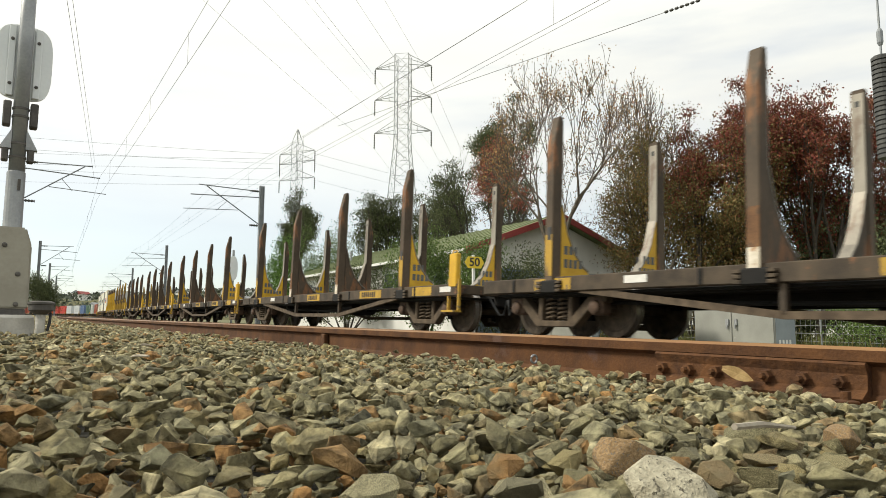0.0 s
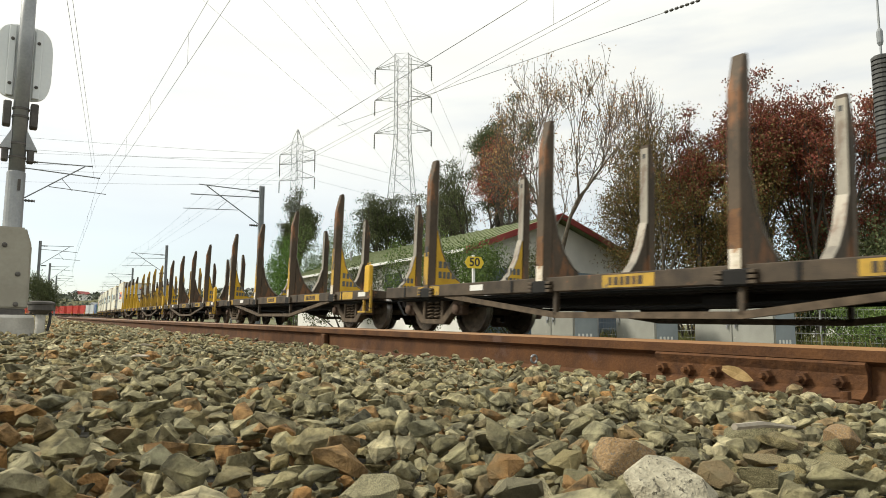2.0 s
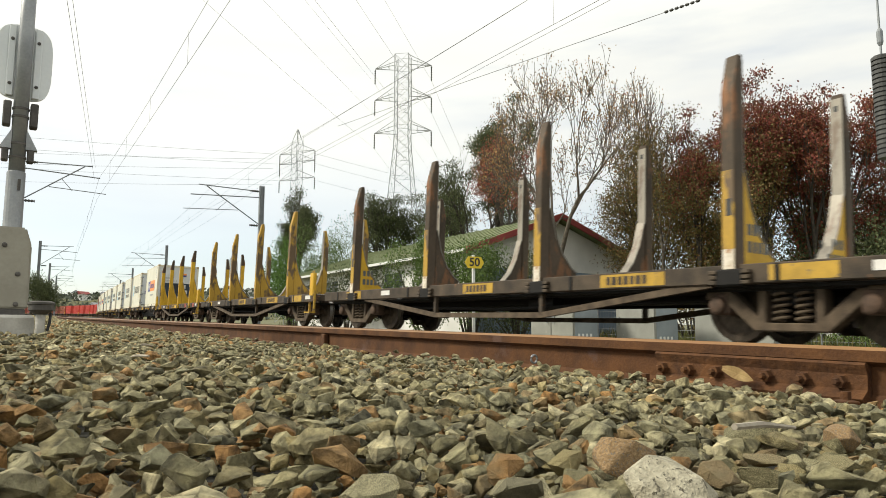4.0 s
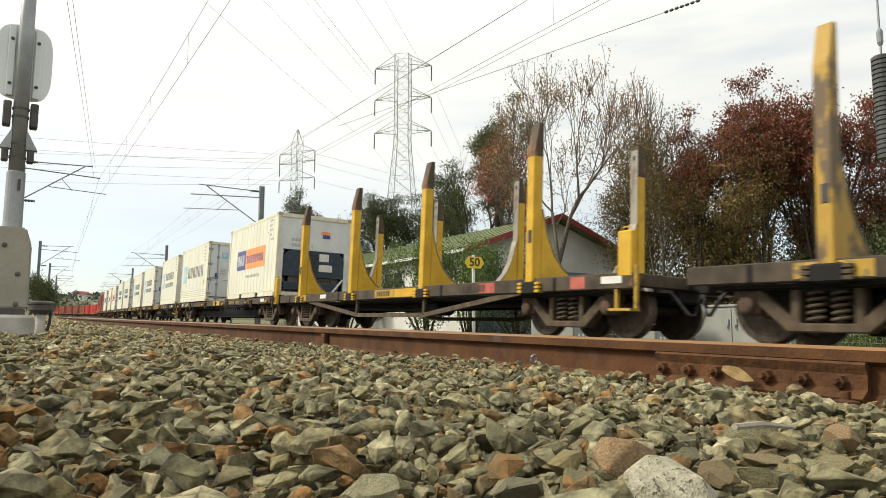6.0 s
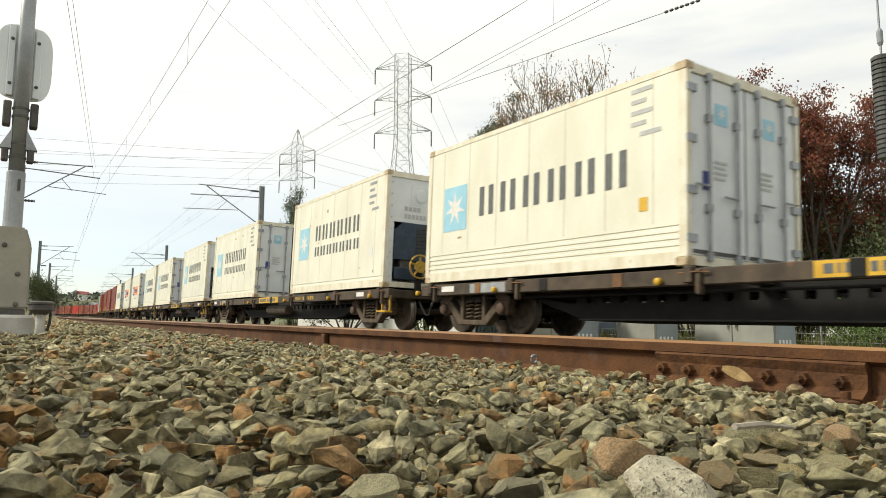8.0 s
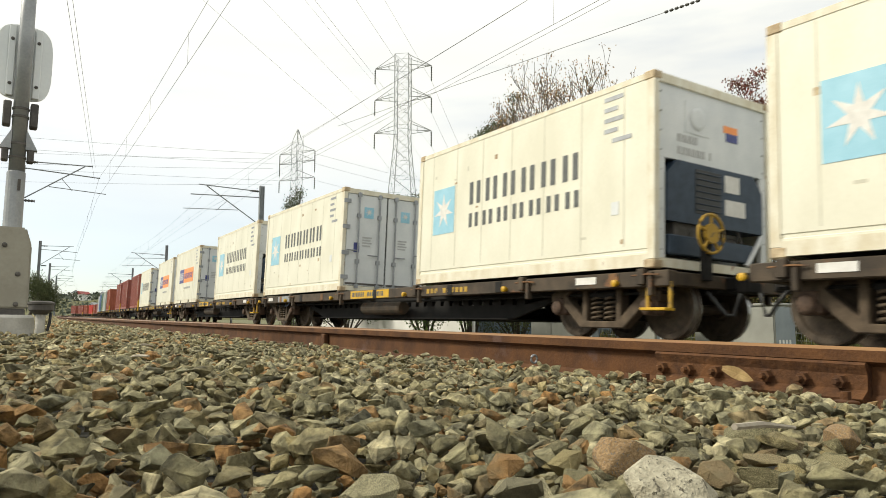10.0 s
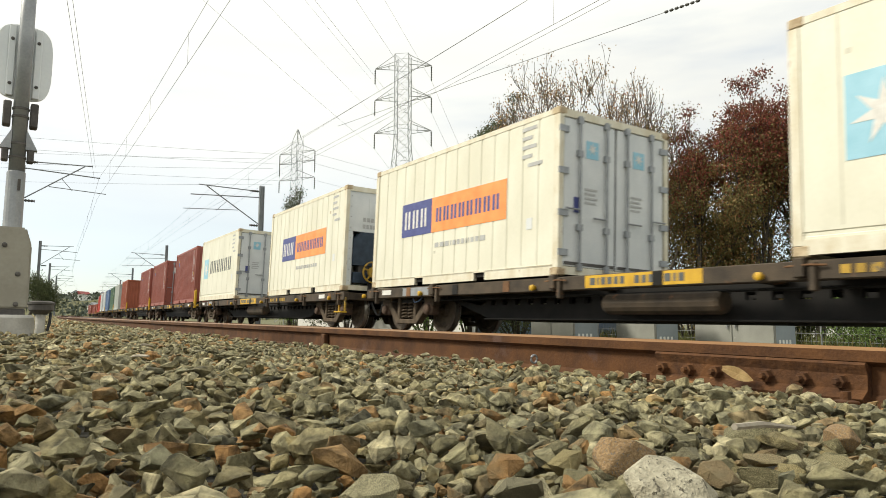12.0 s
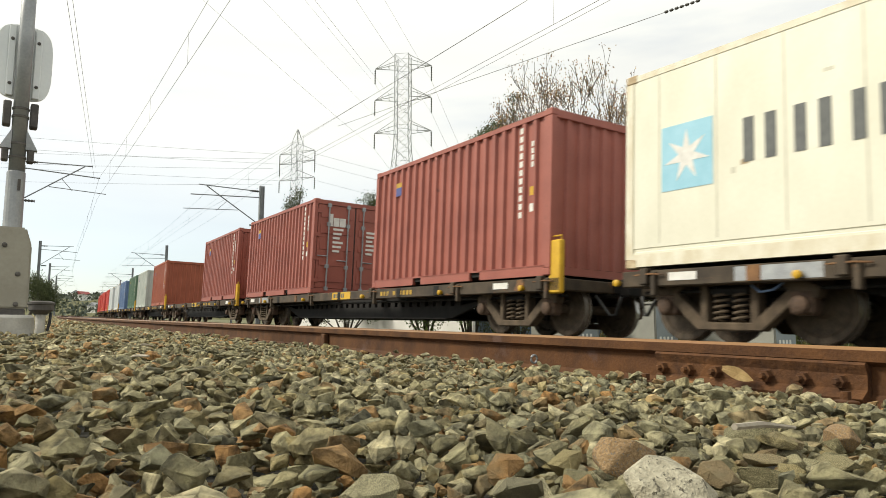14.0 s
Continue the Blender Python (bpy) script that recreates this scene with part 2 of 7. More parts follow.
M_LOGOTEXT = surface("logo dark grey", (0.07, 0.075, 0.075), (0.11, 0.115, 0.11), 9, 0.55, 0, 0.02)
M_NAVY = surface("logo navy", (0.045, 0.055, 0.20), (0.075, 0.09, 0.27), 5, 0.5, 0, 0.02)
M_ORANGE = surface("logo orange", (0.80, 0.25, 0.055), (0.90, 0.33, 0.09), 4, 0.5, 0, 0.02)
M_UNIT = surface("dark blue cooling unit", (0.012, 0.025, 0.045), (0.03, 0.05, 0.08), 6, 0.5, 0.1, 0.1)
M_MARK = surface("faded white marking", (0.60, 0.58, 0.54), (0.75, 0.73, 0.69), 9, 0.6, 0, 0.05)
M_GREYMARK = surface("grey marking", (0.36, 0.36, 0.355), (0.47, 0.47, 0.46), 9, 0.6, 0, 0.05)
M_GALV = surface("galvanised steel", (0.25, 0.26, 0.27), (0.37, 0.38, 0.39), 5, 0.5, 0.5, 0.1, 60, (0.28, 0.28, 0.28), 0.6, 3)
M_MAST = surface("dull mast steel", (0.20, 0.215, 0.23), (0.29, 0.305, 0.32), 3, 0.6, 0.4, 0.1)
M_SIGN = surface("pale sign back", (0.66, 0.69, 0.70), (0.76, 0.78, 0.78), 2, 0.4, 0.1, 0.05, 40, (0.5, 0.5, 0.48), 0.68, 3)
M_BOX = surface("beige cabinet paint", (0.28, 0.26, 0.21), (0.36, 0.34, 0.28), 3, 0.6, 0, 0.1, 40, (0.33, 0.30, 0.25), 0.62, 4)
M_CONC = surface("concrete", (0.38, 0.36, 0.32), (0.54, 0.52, 0.47), 6, 0.9, 0, 0.5, 70, (0.25, 0.23, 0.2), 0.6, 4)
M_BLACKCAP = surface("weathered dark cap", (0.06, 0.055, 0.05), (0.12, 0.11, 0.10), 8, 0.7, 0.1, 0.2)
M_CAB = surface("pale grey cabinet paint", (0.24, 0.24, 0.215), (0.31, 0.31, 0.28), 2, 0.55, 0, 0.05, 40, (0.4, 0.39, 0.35), 0.68, 3)
M_CABSIDE = surface("blue grey cabinet paint", (0.20, 0.23, 0.25), (0.27, 0.30, 0.32), 2, 0.55, 0, 0.05)
M_GRASS = palette("grass", [(0.05, 0.075, 0.02), (0.10, 0.11, 0.035), (0.16, 0.14, 0.06), (0.07, 0.10, 0.03)], 0.9, 0, 20)
M_TURF = surface("rough turf", (0.07, 0.085, 0.03), (0.17, 0.15, 0.07), 3, 0.95, 0, 0.6, 40)
M_BARK = surface("grey brown bark", (0.06, 0.048, 0.035), (0.17, 0.14, 0.105), 9, 0.95, 0, 0.6, 60, (0.2, 0.18, 0.15), 0.64, 5)
M_BARKDARK = surface("dark bark", (0.035, 0.03, 0.024), (0.085, 0.07, 0.055), 9, 0.95, 0, 0.6)
M_LEAFRED = palette("dark red leaves", [(0.13, 0.035, 0.024), (0.20, 0.046, 0.035), (0.26, 0.062, 0.044), (0.15, 0.08, 0.032), (0.23, 0.07, 0.04), (0.11, 0.075, 0.03), (0.24, 0.055, 0.04)], 0.7, 0, 20)
M_LEAFPINK = palette("crimson leaves", [(0.27, 0.06, 0.05), (0.34, 0.09, 0.075), (0.30, 0.12, 0.07), (0.22, 0.075, 0.045)], 0.7, 0, 20)
M_LEAFRUST = palette("sparse rust leaves", [(0.34, 0.19, 0.08), (0.42, 0.27, 0.12), (0.30, 0.22, 0.10), (0.36, 0.14, 0.075)], 0.7, 0, 20)
M_LEAFOLIVE = palette("olive brown leaves", [(0.15, 0.125, 0.042), (0.22, 0.15, 0.055), (0.12, 0.13, 0.042), (0.24, 0.11, 0.048), (0.09, 0.10, 0.035), (0.27, 0.19, 0.07)], 0.7, 0, 20)
M_LEAFGREEN = palette("mid green leaves", [(0.065, 0.115, 0.028), (0.11, 0.175, 0.045), (0.155, 0.22, 0.065), (0.09, 0.145, 0.036)], 0.7, 0, 20)
M_LEAFDARK = palette("dull dark green leaves", [(0.045, 0.062, 0.026), (0.09, 0.11, 0.045), (0.13, 0.15, 0.068), (0.065, 0.086, 0.036)], 0.7, 0, 20)
M_LEAFBRIGHT = palette("fresh green leaves", [(0.08, 0.17, 0.03), (0.13, 0.24, 0.045), (0.10, 0.20, 0.036)], 0.7, 0, 20)
M_HILL = palette("far wooded hill", [(0.10, 0.12, 0.10), (0.13, 0.15, 0.12), (0.09, 0.105, 0.095)], 0.95, 0, 0.4)
M_ROOF = surface("moss green roof paint", (0.15, 0.18, 0.085), (0.22, 0.25, 0.12), 1.5, 0.7, 0, 0.15, 30)
M_WALL = surface("off white weatherboard", (0.66, 0.65, 0.62), (0.78, 0.77, 0.74), 1.2, 0.7, 0, 0.05)
M_WALLBLUE = surface("blue grey wall paint", (0.14, 0.19, 0.25), (0.19, 0.24, 0.30), 1.2, 0.7, 0, 0.05)
M_BARGE = surface("dark red trim paint", (0.22, 0.035, 0.03), (0.30, 0.05, 0.045), 2, 0.6, 0, 0.05)
M_GLASS = surface("dark window glass", (0.05, 0.06, 0.07), (0.09, 0.10, 0.11), 2, 0.08, 0, 0)
M_TRIM = surface("white trim paint", (0.66, 0.66, 0.64), (0.76, 0.76, 0.73), 2, 0.6, 0, 0.03)
M_WIRE = surface("dark copper wire", (0.10, 0.10, 0.10), (0.16, 0.16, 0.155), 9, 0.6, 0.4, 0)
M_PYLON = surface("far galvanised lattice", (0.34, 0.35, 0.36), (0.45, 0.46, 0.47), 0.6, 0.6, 0.3, 0)
M_INSUL = surface("dark insulator", (0.04, 0.04, 0.038), (0.08, 0.078, 0.07), 9, 0.4, 0, 0)
M_RUBBER = surface("black hose rubber", (0.012, 0.012, 0.012), (0.025, 0.025, 0.025), 9, 0.6, 0, 0)
M_BRIGHTYEL = surface("sign yellow", (0.75, 0.52, 0.02), (0.82, 0.60, 0.04), 5, 0.5, 0, 0)
M_BLACKPAINT = surface("black sign paint", (0.015, 0.015, 0.015), (0.03, 0.03, 0.03), 5, 0.5, 0, 0)
M_DEADLEAF = surface("dry tan leaf", (0.40, 0.27, 0.11), (0.60, 0.43, 0.20), 20, 0.8, 0, 0.3, 120)
M_TWIG = surface("dry grey stick", (0.30, 0.26, 0.20), (0.46, 0.41, 0.33), 15, 0.9, 0, 0.4)
M_SPECKLED = surface("speckled pale stone", (0.26, 0.235, 0.165), (0.46, 0.42, 0.31), 9, 0.9, 0, 0.7, 40, (0.07, 0.06, 0.04), 0.56, 20)


# ---- mesh helpers ----
def part(name, bm, material, parent=None, label="", m=None, smooth=False):
    me = bpy.data.meshes.new(name)
    bm.to_mesh(me)
    bm.free()
    return mesh_part(name, me, material, parent, label, m, smooth)


def mesh_part(name, me, material, parent=None, label="", m=None, smooth=False):
    for mt in (material if isinstance(material, (list, tuple)) else [material]):
        me.materials.append(mt)
    if smooth:
        me.shade_smooth()
    ob = new(name, me)
    if parent:
        ob.parent = parent
    if m is not None:
        ob.matrix_basis = m
    if label:
        tagged(ob, label)
    return ob


def thing(name, m, label, category, group="", kind=""):
    e = new(name)
    e.matrix_basis = m
    return tagged(e, label, category, group, kind)


def box(bm, x0, x1, y0, y1, z0, z1, mi=0, m=None):
    v = [bm.verts.new((x, y, z)) for z in (z0, z1) for y in (y0, y1) for x in (x0, x1)]
    if m is not None:
        for q in v:
            q.co = m @ q.co
    for f in ((0, 2, 3, 1), (4, 5, 7, 6), (0, 1, 5, 4), (2, 6, 7, 3), (0, 4, 6, 2), (1, 3, 7, 5)):
        bm.faces.new([v[i] for i in f]).material_index = mi
    return v


def bbox(x0, x1, y0, y1, z0, z1, bevel=0.01, mi=0):
    """A box with bevelled edges, as a bmesh."""
    bm = bmesh.new()
    box(bm, x0, x1, y0, y1, z0, z1, mi)
    if bevel:
        bmesh.ops.bevel(bm, geom=bm.edges[:], offset=bevel, segments=1, affect="EDGES")
    return bm


def tube(bm, pts, radii, n=8, caps=True, mi=0):
    """A round tapered tube through points."""
    pts = [Vector(p) for p in pts]
    if not isinstance(radii, (list, tuple)):
        radii = [radii] * len(pts)
    rings = []
    for i, p in enumerate(pts):
        d = (pts[min(i + 1, len(pts) - 1)] - pts[max(i - 1, 0)]).normalized()
        s = d.cross(Vector((0, 0, 1)) if abs(d.z) < 0.95 else Vector((1, 0, 0))).normalized()
        u = s.cross(d)
        rings.append([bm.verts.new(p + (s * math.cos(k * math.tau / n) + u * math.sin(k * math.tau / n)) * radii[i]) for k in range(n)])
    for r0, r1 in zip(rings, rings[1:]):
        for k in range(n):
            bm.faces.new((r0[k], r0[(k + 1) % n], r1[(k + 1) % n], r1[k])).material_index = mi
    if caps:
        bm.faces.new(rings[0][::-1]).material_index = mi
        bm.faces.new(rings[-1]).material_index = mi


def prism(bm, outline, axis, a0, a1, mi=0):
    """A flat outline of (u, v) pushed from a0 to a1 along an axis; u, v are the two other axes in order."""
    def at(u, v, w):
        return {"x": (w, u, v), "y": (u, w, v), "z": (u, v, w)}[axis]
    lo = [bm.verts.new(at(u, v, a0)) for u, v in outline]
    hi = [bm.verts.new(at(u, v, a1)) for u, v in outline]
    n = len(outline)
    bm.faces.new(lo).material_index = mi
    bm.faces.new(hi[::-1]).material_index = mi
    for i in range(n):
        bm.faces.new((lo[i], hi[i], hi[(i + 1) % n], lo[(i + 1) % n])).material_index = mi


def lathe(bm, profile, axis="x", n=24, centre=(0, 0, 0), mi=0):
    """Spin (along, radius) pairs about an axis."""
    rings = []
    for a, r in profile:
        ring = []
        for k in range(n):
            c, s = math.cos(k * math.tau / n) * r, math.sin(k * math.tau / n) * r
            p = {"x": (a, c, s), "y": (c, a, s), "z": (c, s, a)}[axis]
            ring.append(bm.verts.new(Vector(p) + Vector(centre)))
        rings.append(ring)
    for r0, r1 in zip(rings, rings[1:]):
        for k in range(n):
            bm.faces.new((r0[k], r0[(k + 1) % n], r1[(k + 1) % n], r1[k])).material_index = mi
    for ring in (rings[0], rings[-1]):
        bm.faces.new(ring).material_index = mi
    bmesh.ops.recalc_face_normals(bm, faces=bm.faces)


# ---- the line of the railway ----
SIDE = 6.993                      # from the camera to the near side of the train
GRADE, CANT = 0.0203, radians(1.638)
RAIL_H = -0.20                    # rail tops under the camera's level, at the train's near side
BENDS = [(-260, 40, 0.00181), (40, 100, 0.0002), (100, 150, 0.0008), (150, 205, 0.0), (205, 265, -0.0045), (265, 520, 0.0)]


def bend_at(s):
    for s0, s1, k in BENDS:
        if s0 <= s < s1:
            return k
    return 0.0


def lay_line():
    step = 1.0
    fwd, back = [(SIDE, 0.0, 0.0)], []
    x, y, h = SIDE, 0.0, 0.0
    for i in range(520):
        h += bend_at(i + 0.5) * step
        x, y = x + math.sin(h) * step, y + math.cos(h) * step
        fwd.append((x, y, h))
    x, y, h = SIDE, 0.0, 0.0
    for i in range(260):
        h -= bend_at(-i - 0.5) * step
        x, y = x - math.sin(h) * step, y - math.cos(h) * step
        back.append((x, y, h))
    return back[::-1] + fwd


LINE = lay_line()


def line_at(s):
    f = min(max(s + 260, 0), len(LINE) - 1.001)
    i = int(f)
    w = f - i
    a, b = LINE[i], LINE[i + 1]
    return [a[k] * (1 - w) + b[k] * w for k in range(3)]


def rise(s):
    return GRADE * s if s > -60 else GRADE * (-60 + (s + 60) * 0.3)


def rail_pose(s, lat=0.0, h=0.0):
    """Pose at s along the line, lat to its right of the train's near side, h over camera level; x right, y along, z up."""
    x, y, th = line_at(s)
    m = Matrix.Translation((x, y, CAM_Z + rise(s))) @ Matrix.Rotation(-th, 4, "Z") @ Matrix.Rotation(CANT, 4, "Y") @ Matrix.Rotation(math.atan(GRADE), 4, "X")
    return m @ Matrix.Translation((lat, 0, h))


def rail_pt(s, lat, h):
    return rail_pose(s, lat, h).translation


def ground_pt(s, lat, h):
    """A point of the land: the cant ends beside the tracks."""
    x, y, th = line_at(s)
    c = min(max(lat, -14), 8)
    return Vector((x + math.cos(th) * lat, y - math.sin(th) * lat, CAM_Z + rise(s) - math.sin(CANT) * c + h))


BED = RAIL_H - 0.15               # top of the ballast
NEAR_RAILS, TRAIN_RAILS = (-5.23, -4.09), (0.65, 1.79)


# ---- land, ballast, rails ----
def build_ground():
    xs = [-1500, -700, -300, -150, -80, -40, -20, -14] + [i * 1.0 for i in range(-10, 31)] + [36, 44, 55, 70, 100, 150, 300, 700, 1500]
    ys = [-1200, -500, -200, -100, -50, -20] + [i * 2.0 for i in range(-5, 21)] + [i * 8.0 for i in range(6, 40)] + [380, 500, 800, 1600, 3000]
    verts, faces = [], []
    for y in ys:
        s = min(max(y, -250), 262)
        lx = line_at(s)[0]
        for x in xs:
            lat = x - lx
            c = min(max(lat, -14), 8)
            h = BED - 0.06
            if lat > 3.2:
                h -= min(0.12, (lat - 3.2) * 0.06)
            if lat < -9:
                h -= min(0.25, (-9 - lat) * 0.06)
            z = CAM_Z + rise(s) - math.sin(CANT) * c + h + 0.03 * noise.noise(Vector((x * 0.3, y * 0.3, 0)))
            verts.append((x, y, z))
    n = len(xs)
    for j in range(len(ys) - 1):
        for i in range(n - 1):
            a = j * n + i
            faces.append((a, a + 1, a + n + 1, a + n))
    me = bpy.data.meshes.new("ground")
    me.from_pydata(verts, [], faces)
    ob = mesh_part("ground", me, M_TURF)
    return tagged(ob, "rough turf and weeds beside the railway", "ground", kind="structure")


def land_z(x, y):
    s = min(max(y, -250), 262)
    lat = x - line_at(s)[0]
    c = min(max(lat, -14), 8)
    h = BED - 0.06
    if lat > 3.2:
        h -= min(0.12, (lat - 3.2) * 0.06)
    if lat < -9:
        h -= min(0.25, (-9 - lat) * 0.06)
    return CAM_Z + rise(s) - math.sin(CANT) * c + h


def build_bed():
    verts, faces = [], []
    ss = [i * 1.0 for i in range(-40, 60)] + [60 + i * 4.0 for i in range(90)]
    lats = [-9.3, -8.6] + [-8.0 + i * 0.5 for i in range(23)] + [3.4]
    for s in ss:
        for i, lat in enumerate(lats):
            h = BED - 0.02 + 0.012 * noise.noise(Vector((lat * 2, s * 2, 3)))
            if i in (0, len(lats) - 1):
                h = BED - 0.3
            verts.append(rail_pt(s, lat, h))
    n = len(lats)
    for j in range(len(ss) - 1):
        for i in range(n - 1):
            a = j * n + i
            faces.append((a, a + 1, a + n + 1, a + n))
    me = bpy.data.meshes.new("ballast_bed")
    me.from_pydata(verts, [], faces)
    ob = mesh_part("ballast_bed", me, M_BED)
    return tagged(ob, "crushed stone ballast under two tracks, gap shade in its bed colour", "ballast", kind="structure")


def stone_shape(rng, few=9, many=13, worn=0.0):
    """An angular lump: a hull of jittered points, its near-flat faces merged, its edges knocked off where worn."""
    bm = bmesh.new()
    n = rng.randint(few, many)
    sx, sy, sz = rng.uniform(0.95, 1.5), rng.uniform(0.7, 1.0), rng.uniform(0.45, 0.8)
    for i in range(n):
        v = Vector((rng.gauss(0, 1), rng.gauss(0, 1), rng.gauss(0, 1))).normalized() * rng.uniform(0.78, 1.1)
        bm.verts.new((v.x * sx * 0.5, v.y * sy * 0.5, v.z * sz * 0.5))
    r = bmesh.ops.convex_hull(bm, input=bm.verts)
    bmesh.ops.delete(bm, geom=[v for v in r["geom_interior"] if isinstance(v, bmesh.types.BMVert)], context="VERTS")
    if worn:
        bmesh.ops.dissolve_limit(bm, angle_limit=radians(24), verts=bm.verts, edges=bm.edges)
        bmesh.ops.bevel(bm, geom=bm.edges[:], offset=worn, segments=1, affect="EDGES", clamp_overlap=True)
        for v in bm.verts:
            v.co += Vector((rng.gauss(0, 0.011), rng.gauss(0, 0.011), rng.gauss(0, 0.011)))
    bmesh.ops.triangulate(bm, faces=bm.faces)
    return bm


def scatter_mesh(name, shapes, places):
    """One mesh from many small shapes; places are (shape index, matrix as numpy 3x3, offset)."""
    vs, fs, base = [], [], 0
    for k, m3, off in places:
        v, f = shapes[k]
        vs.append(v @ m3.T + off)
        fs.append(f + base)
        base += len(v)
    v = np.concatenate(vs).astype(np.float32)
    f = np.concatenate(fs).astype(np.int32)
    me = bpy.data.meshes.new(name)
    me.vertices.add(len(v))
    me.vertices.foreach_set("co", v.ravel())
    me.loops.add(f.size)
    me.loops.foreach_set("vertex_index", f.ravel())
    me.polygons.add(len(f))
    me.polygons.foreach_set("loop_start", np.arange(0, f.size, f.shape[1], dtype=np.int32))
    me.polygons.foreach_set("loop_total", np.full(len(f), f.shape[1], dtype=np.int32))
    me.update(calc_edges=True)
    me.shade_flat()
    return me


def spin(rng):
    q = Euler((rng.gauss(0, 0.3), rng.gauss(0, 0.3), rng.uniform(0, 6.28))).to_matrix()
    return np.array(q)


def build_stones(bed):
    rng = random.Random(5)
    shapes, meshes = [], []
    for i in range(26):
        bm = stone_shape(rng, 11, 16, 0.02) if i < 14 else stone_shape(rng, 10, 14)
        bm.verts.index_update()
        shapes.append((np.array([v.co[:] for v in bm.verts]), np.array([[v.index for v in f.verts] for f in bm.faces])))
        if i < 14:
            me = bpy.data.meshes.new("stone")
            bm.to_mesh(me)
            me.materials.append(M_STONE_ONE)
            meshes.append(me)
        bm.free()
    zones = [(0.16, 2.2, -7.15, -5.31, 0.0178, 0.016, 0.050), (2.2, 5.0, -7.3, -5.31, 0.0245, 0.020, 0.050), (5.0, 14, -7.5, -5.31, 0.038, 0.032, 0.064), (14, 45, -8.3, -5.32, 0.064, 0.055, 0.09), (45, 110, -9.0, -5.32, 0.13, 0.10, 0.17),
             (0.0, 6.0, -5.15, -4.2, 0.07, 0.05, 0.075), (-12.0, 28.0, -9.0, 3.2, 0.15, 0.08, 0.14)]
    places, singles = [], 0
    for z, (s0, s1, l0, l1, pitch, d0, d1) in enumerate(zones):
        ns, nl = int((s1 - s0) / pitch), int((l1 - l0) / pitch)
        for i in range(ns):
            for j in range(nl):
                s = s0 + (i + rng.random()) * pitch
                lat = l0 + (j + rng.random()) * pitch
                if z == 0 and s < 0.45 and abs(lat + 6.99) < 0.16:
                    continue
                if z == 6 and (abs(s) < 0.5 and abs(lat + 6.99) < 0.5 or s > 0.1 and -7.5 < lat < -4.0 or min(abs(lat - r) for r in NEAR_RAILS + TRAIN_RAILS) < 0.12):
                    continue
                d = d0 + (d1 - d0) * rng.random() ** 2.6
                heap = 0.020 * noise.noise(Vector((lat * 1.6, s * 1.6, 9))) + 0.016 * noise.noise(Vector((lat * 7, s * 7, 2)))
                if lat > -5.6 and z < 4:
                    heap += 0.014 * (lat + 5.6) / 0.3
                h = BED + heap + rng.uniform(-0.62, 0.66) * d + 0.002
                p = rail_pt(s, lat, h)
                k = rng.randrange(14) if z == 0 else rng.randrange(14, 26)
                rot = spin(rng) * d
                if z == 0 and 0.42 < s < 0.95 and -6.75 < lat < -5.85 and singles < 300 and k < 14:
                    ob = new("stone", meshes[k])
                    ob.parent = bed
                    ob.matrix_basis = Matrix.Translation(p) @ Matrix(rot.tolist()).to_4x4()
                    singles += 1
                    continue
                places.append((k, rot, np.array(p)))
    me = scatter_mesh("loose_ballast", shapes, places)
    ob = mesh_part("loose_ballast", me, M_STONE, bed, "angular grey and tan crushed stones")
    ob["kind"] = "stuff"


RAIL_OUTLINE = [(-0.065, 0), (0.065, 0), (0.065, 0.012), (0.018, 0.026), (0.009, 0.04), (0.009, 0.105), (0.034, 0.116), (0.035, 0.142), (0.028, 0.15), (-0.028, 0.15), (-0.035, 0.142), (-0.034, 0.116), (-0.009, 0.105), (-0.009, 0.04), (-0.018, 0.026), (-0.065, 0.012)]


def build_rail(lat, label, up=0.0):
    bm = bmesh.new()
    ss = [-40 + i * 2.0 for i in range(20)] + [i * 1.0 for i in range(60)] + [60 + i * 5.0 for i in range(70)]
    rings = []
    for s in ss:
        m = rail_pose(s, lat, RAIL_H - 0.15 + up)
        rings.append([bm.verts.new(m @ Vector((u, 0, v))) for u, v in RAIL_OUTLINE])
    n = len(RAIL_OUTLINE)
    for a, b in zip(rings, rings[1:]):
        for i in range(n):
            f = bm.faces.new((a[i], a[(i + 1) % n], b[(i + 1) % n], b[i]))
            f.material_index = 1 if i in (7, 8, 9) else 0
    ob = part("rail", bm, [M_RAIL, M_RAILTOP], None)
    return tagged(ob, label, "rail", "running rails", "structure")


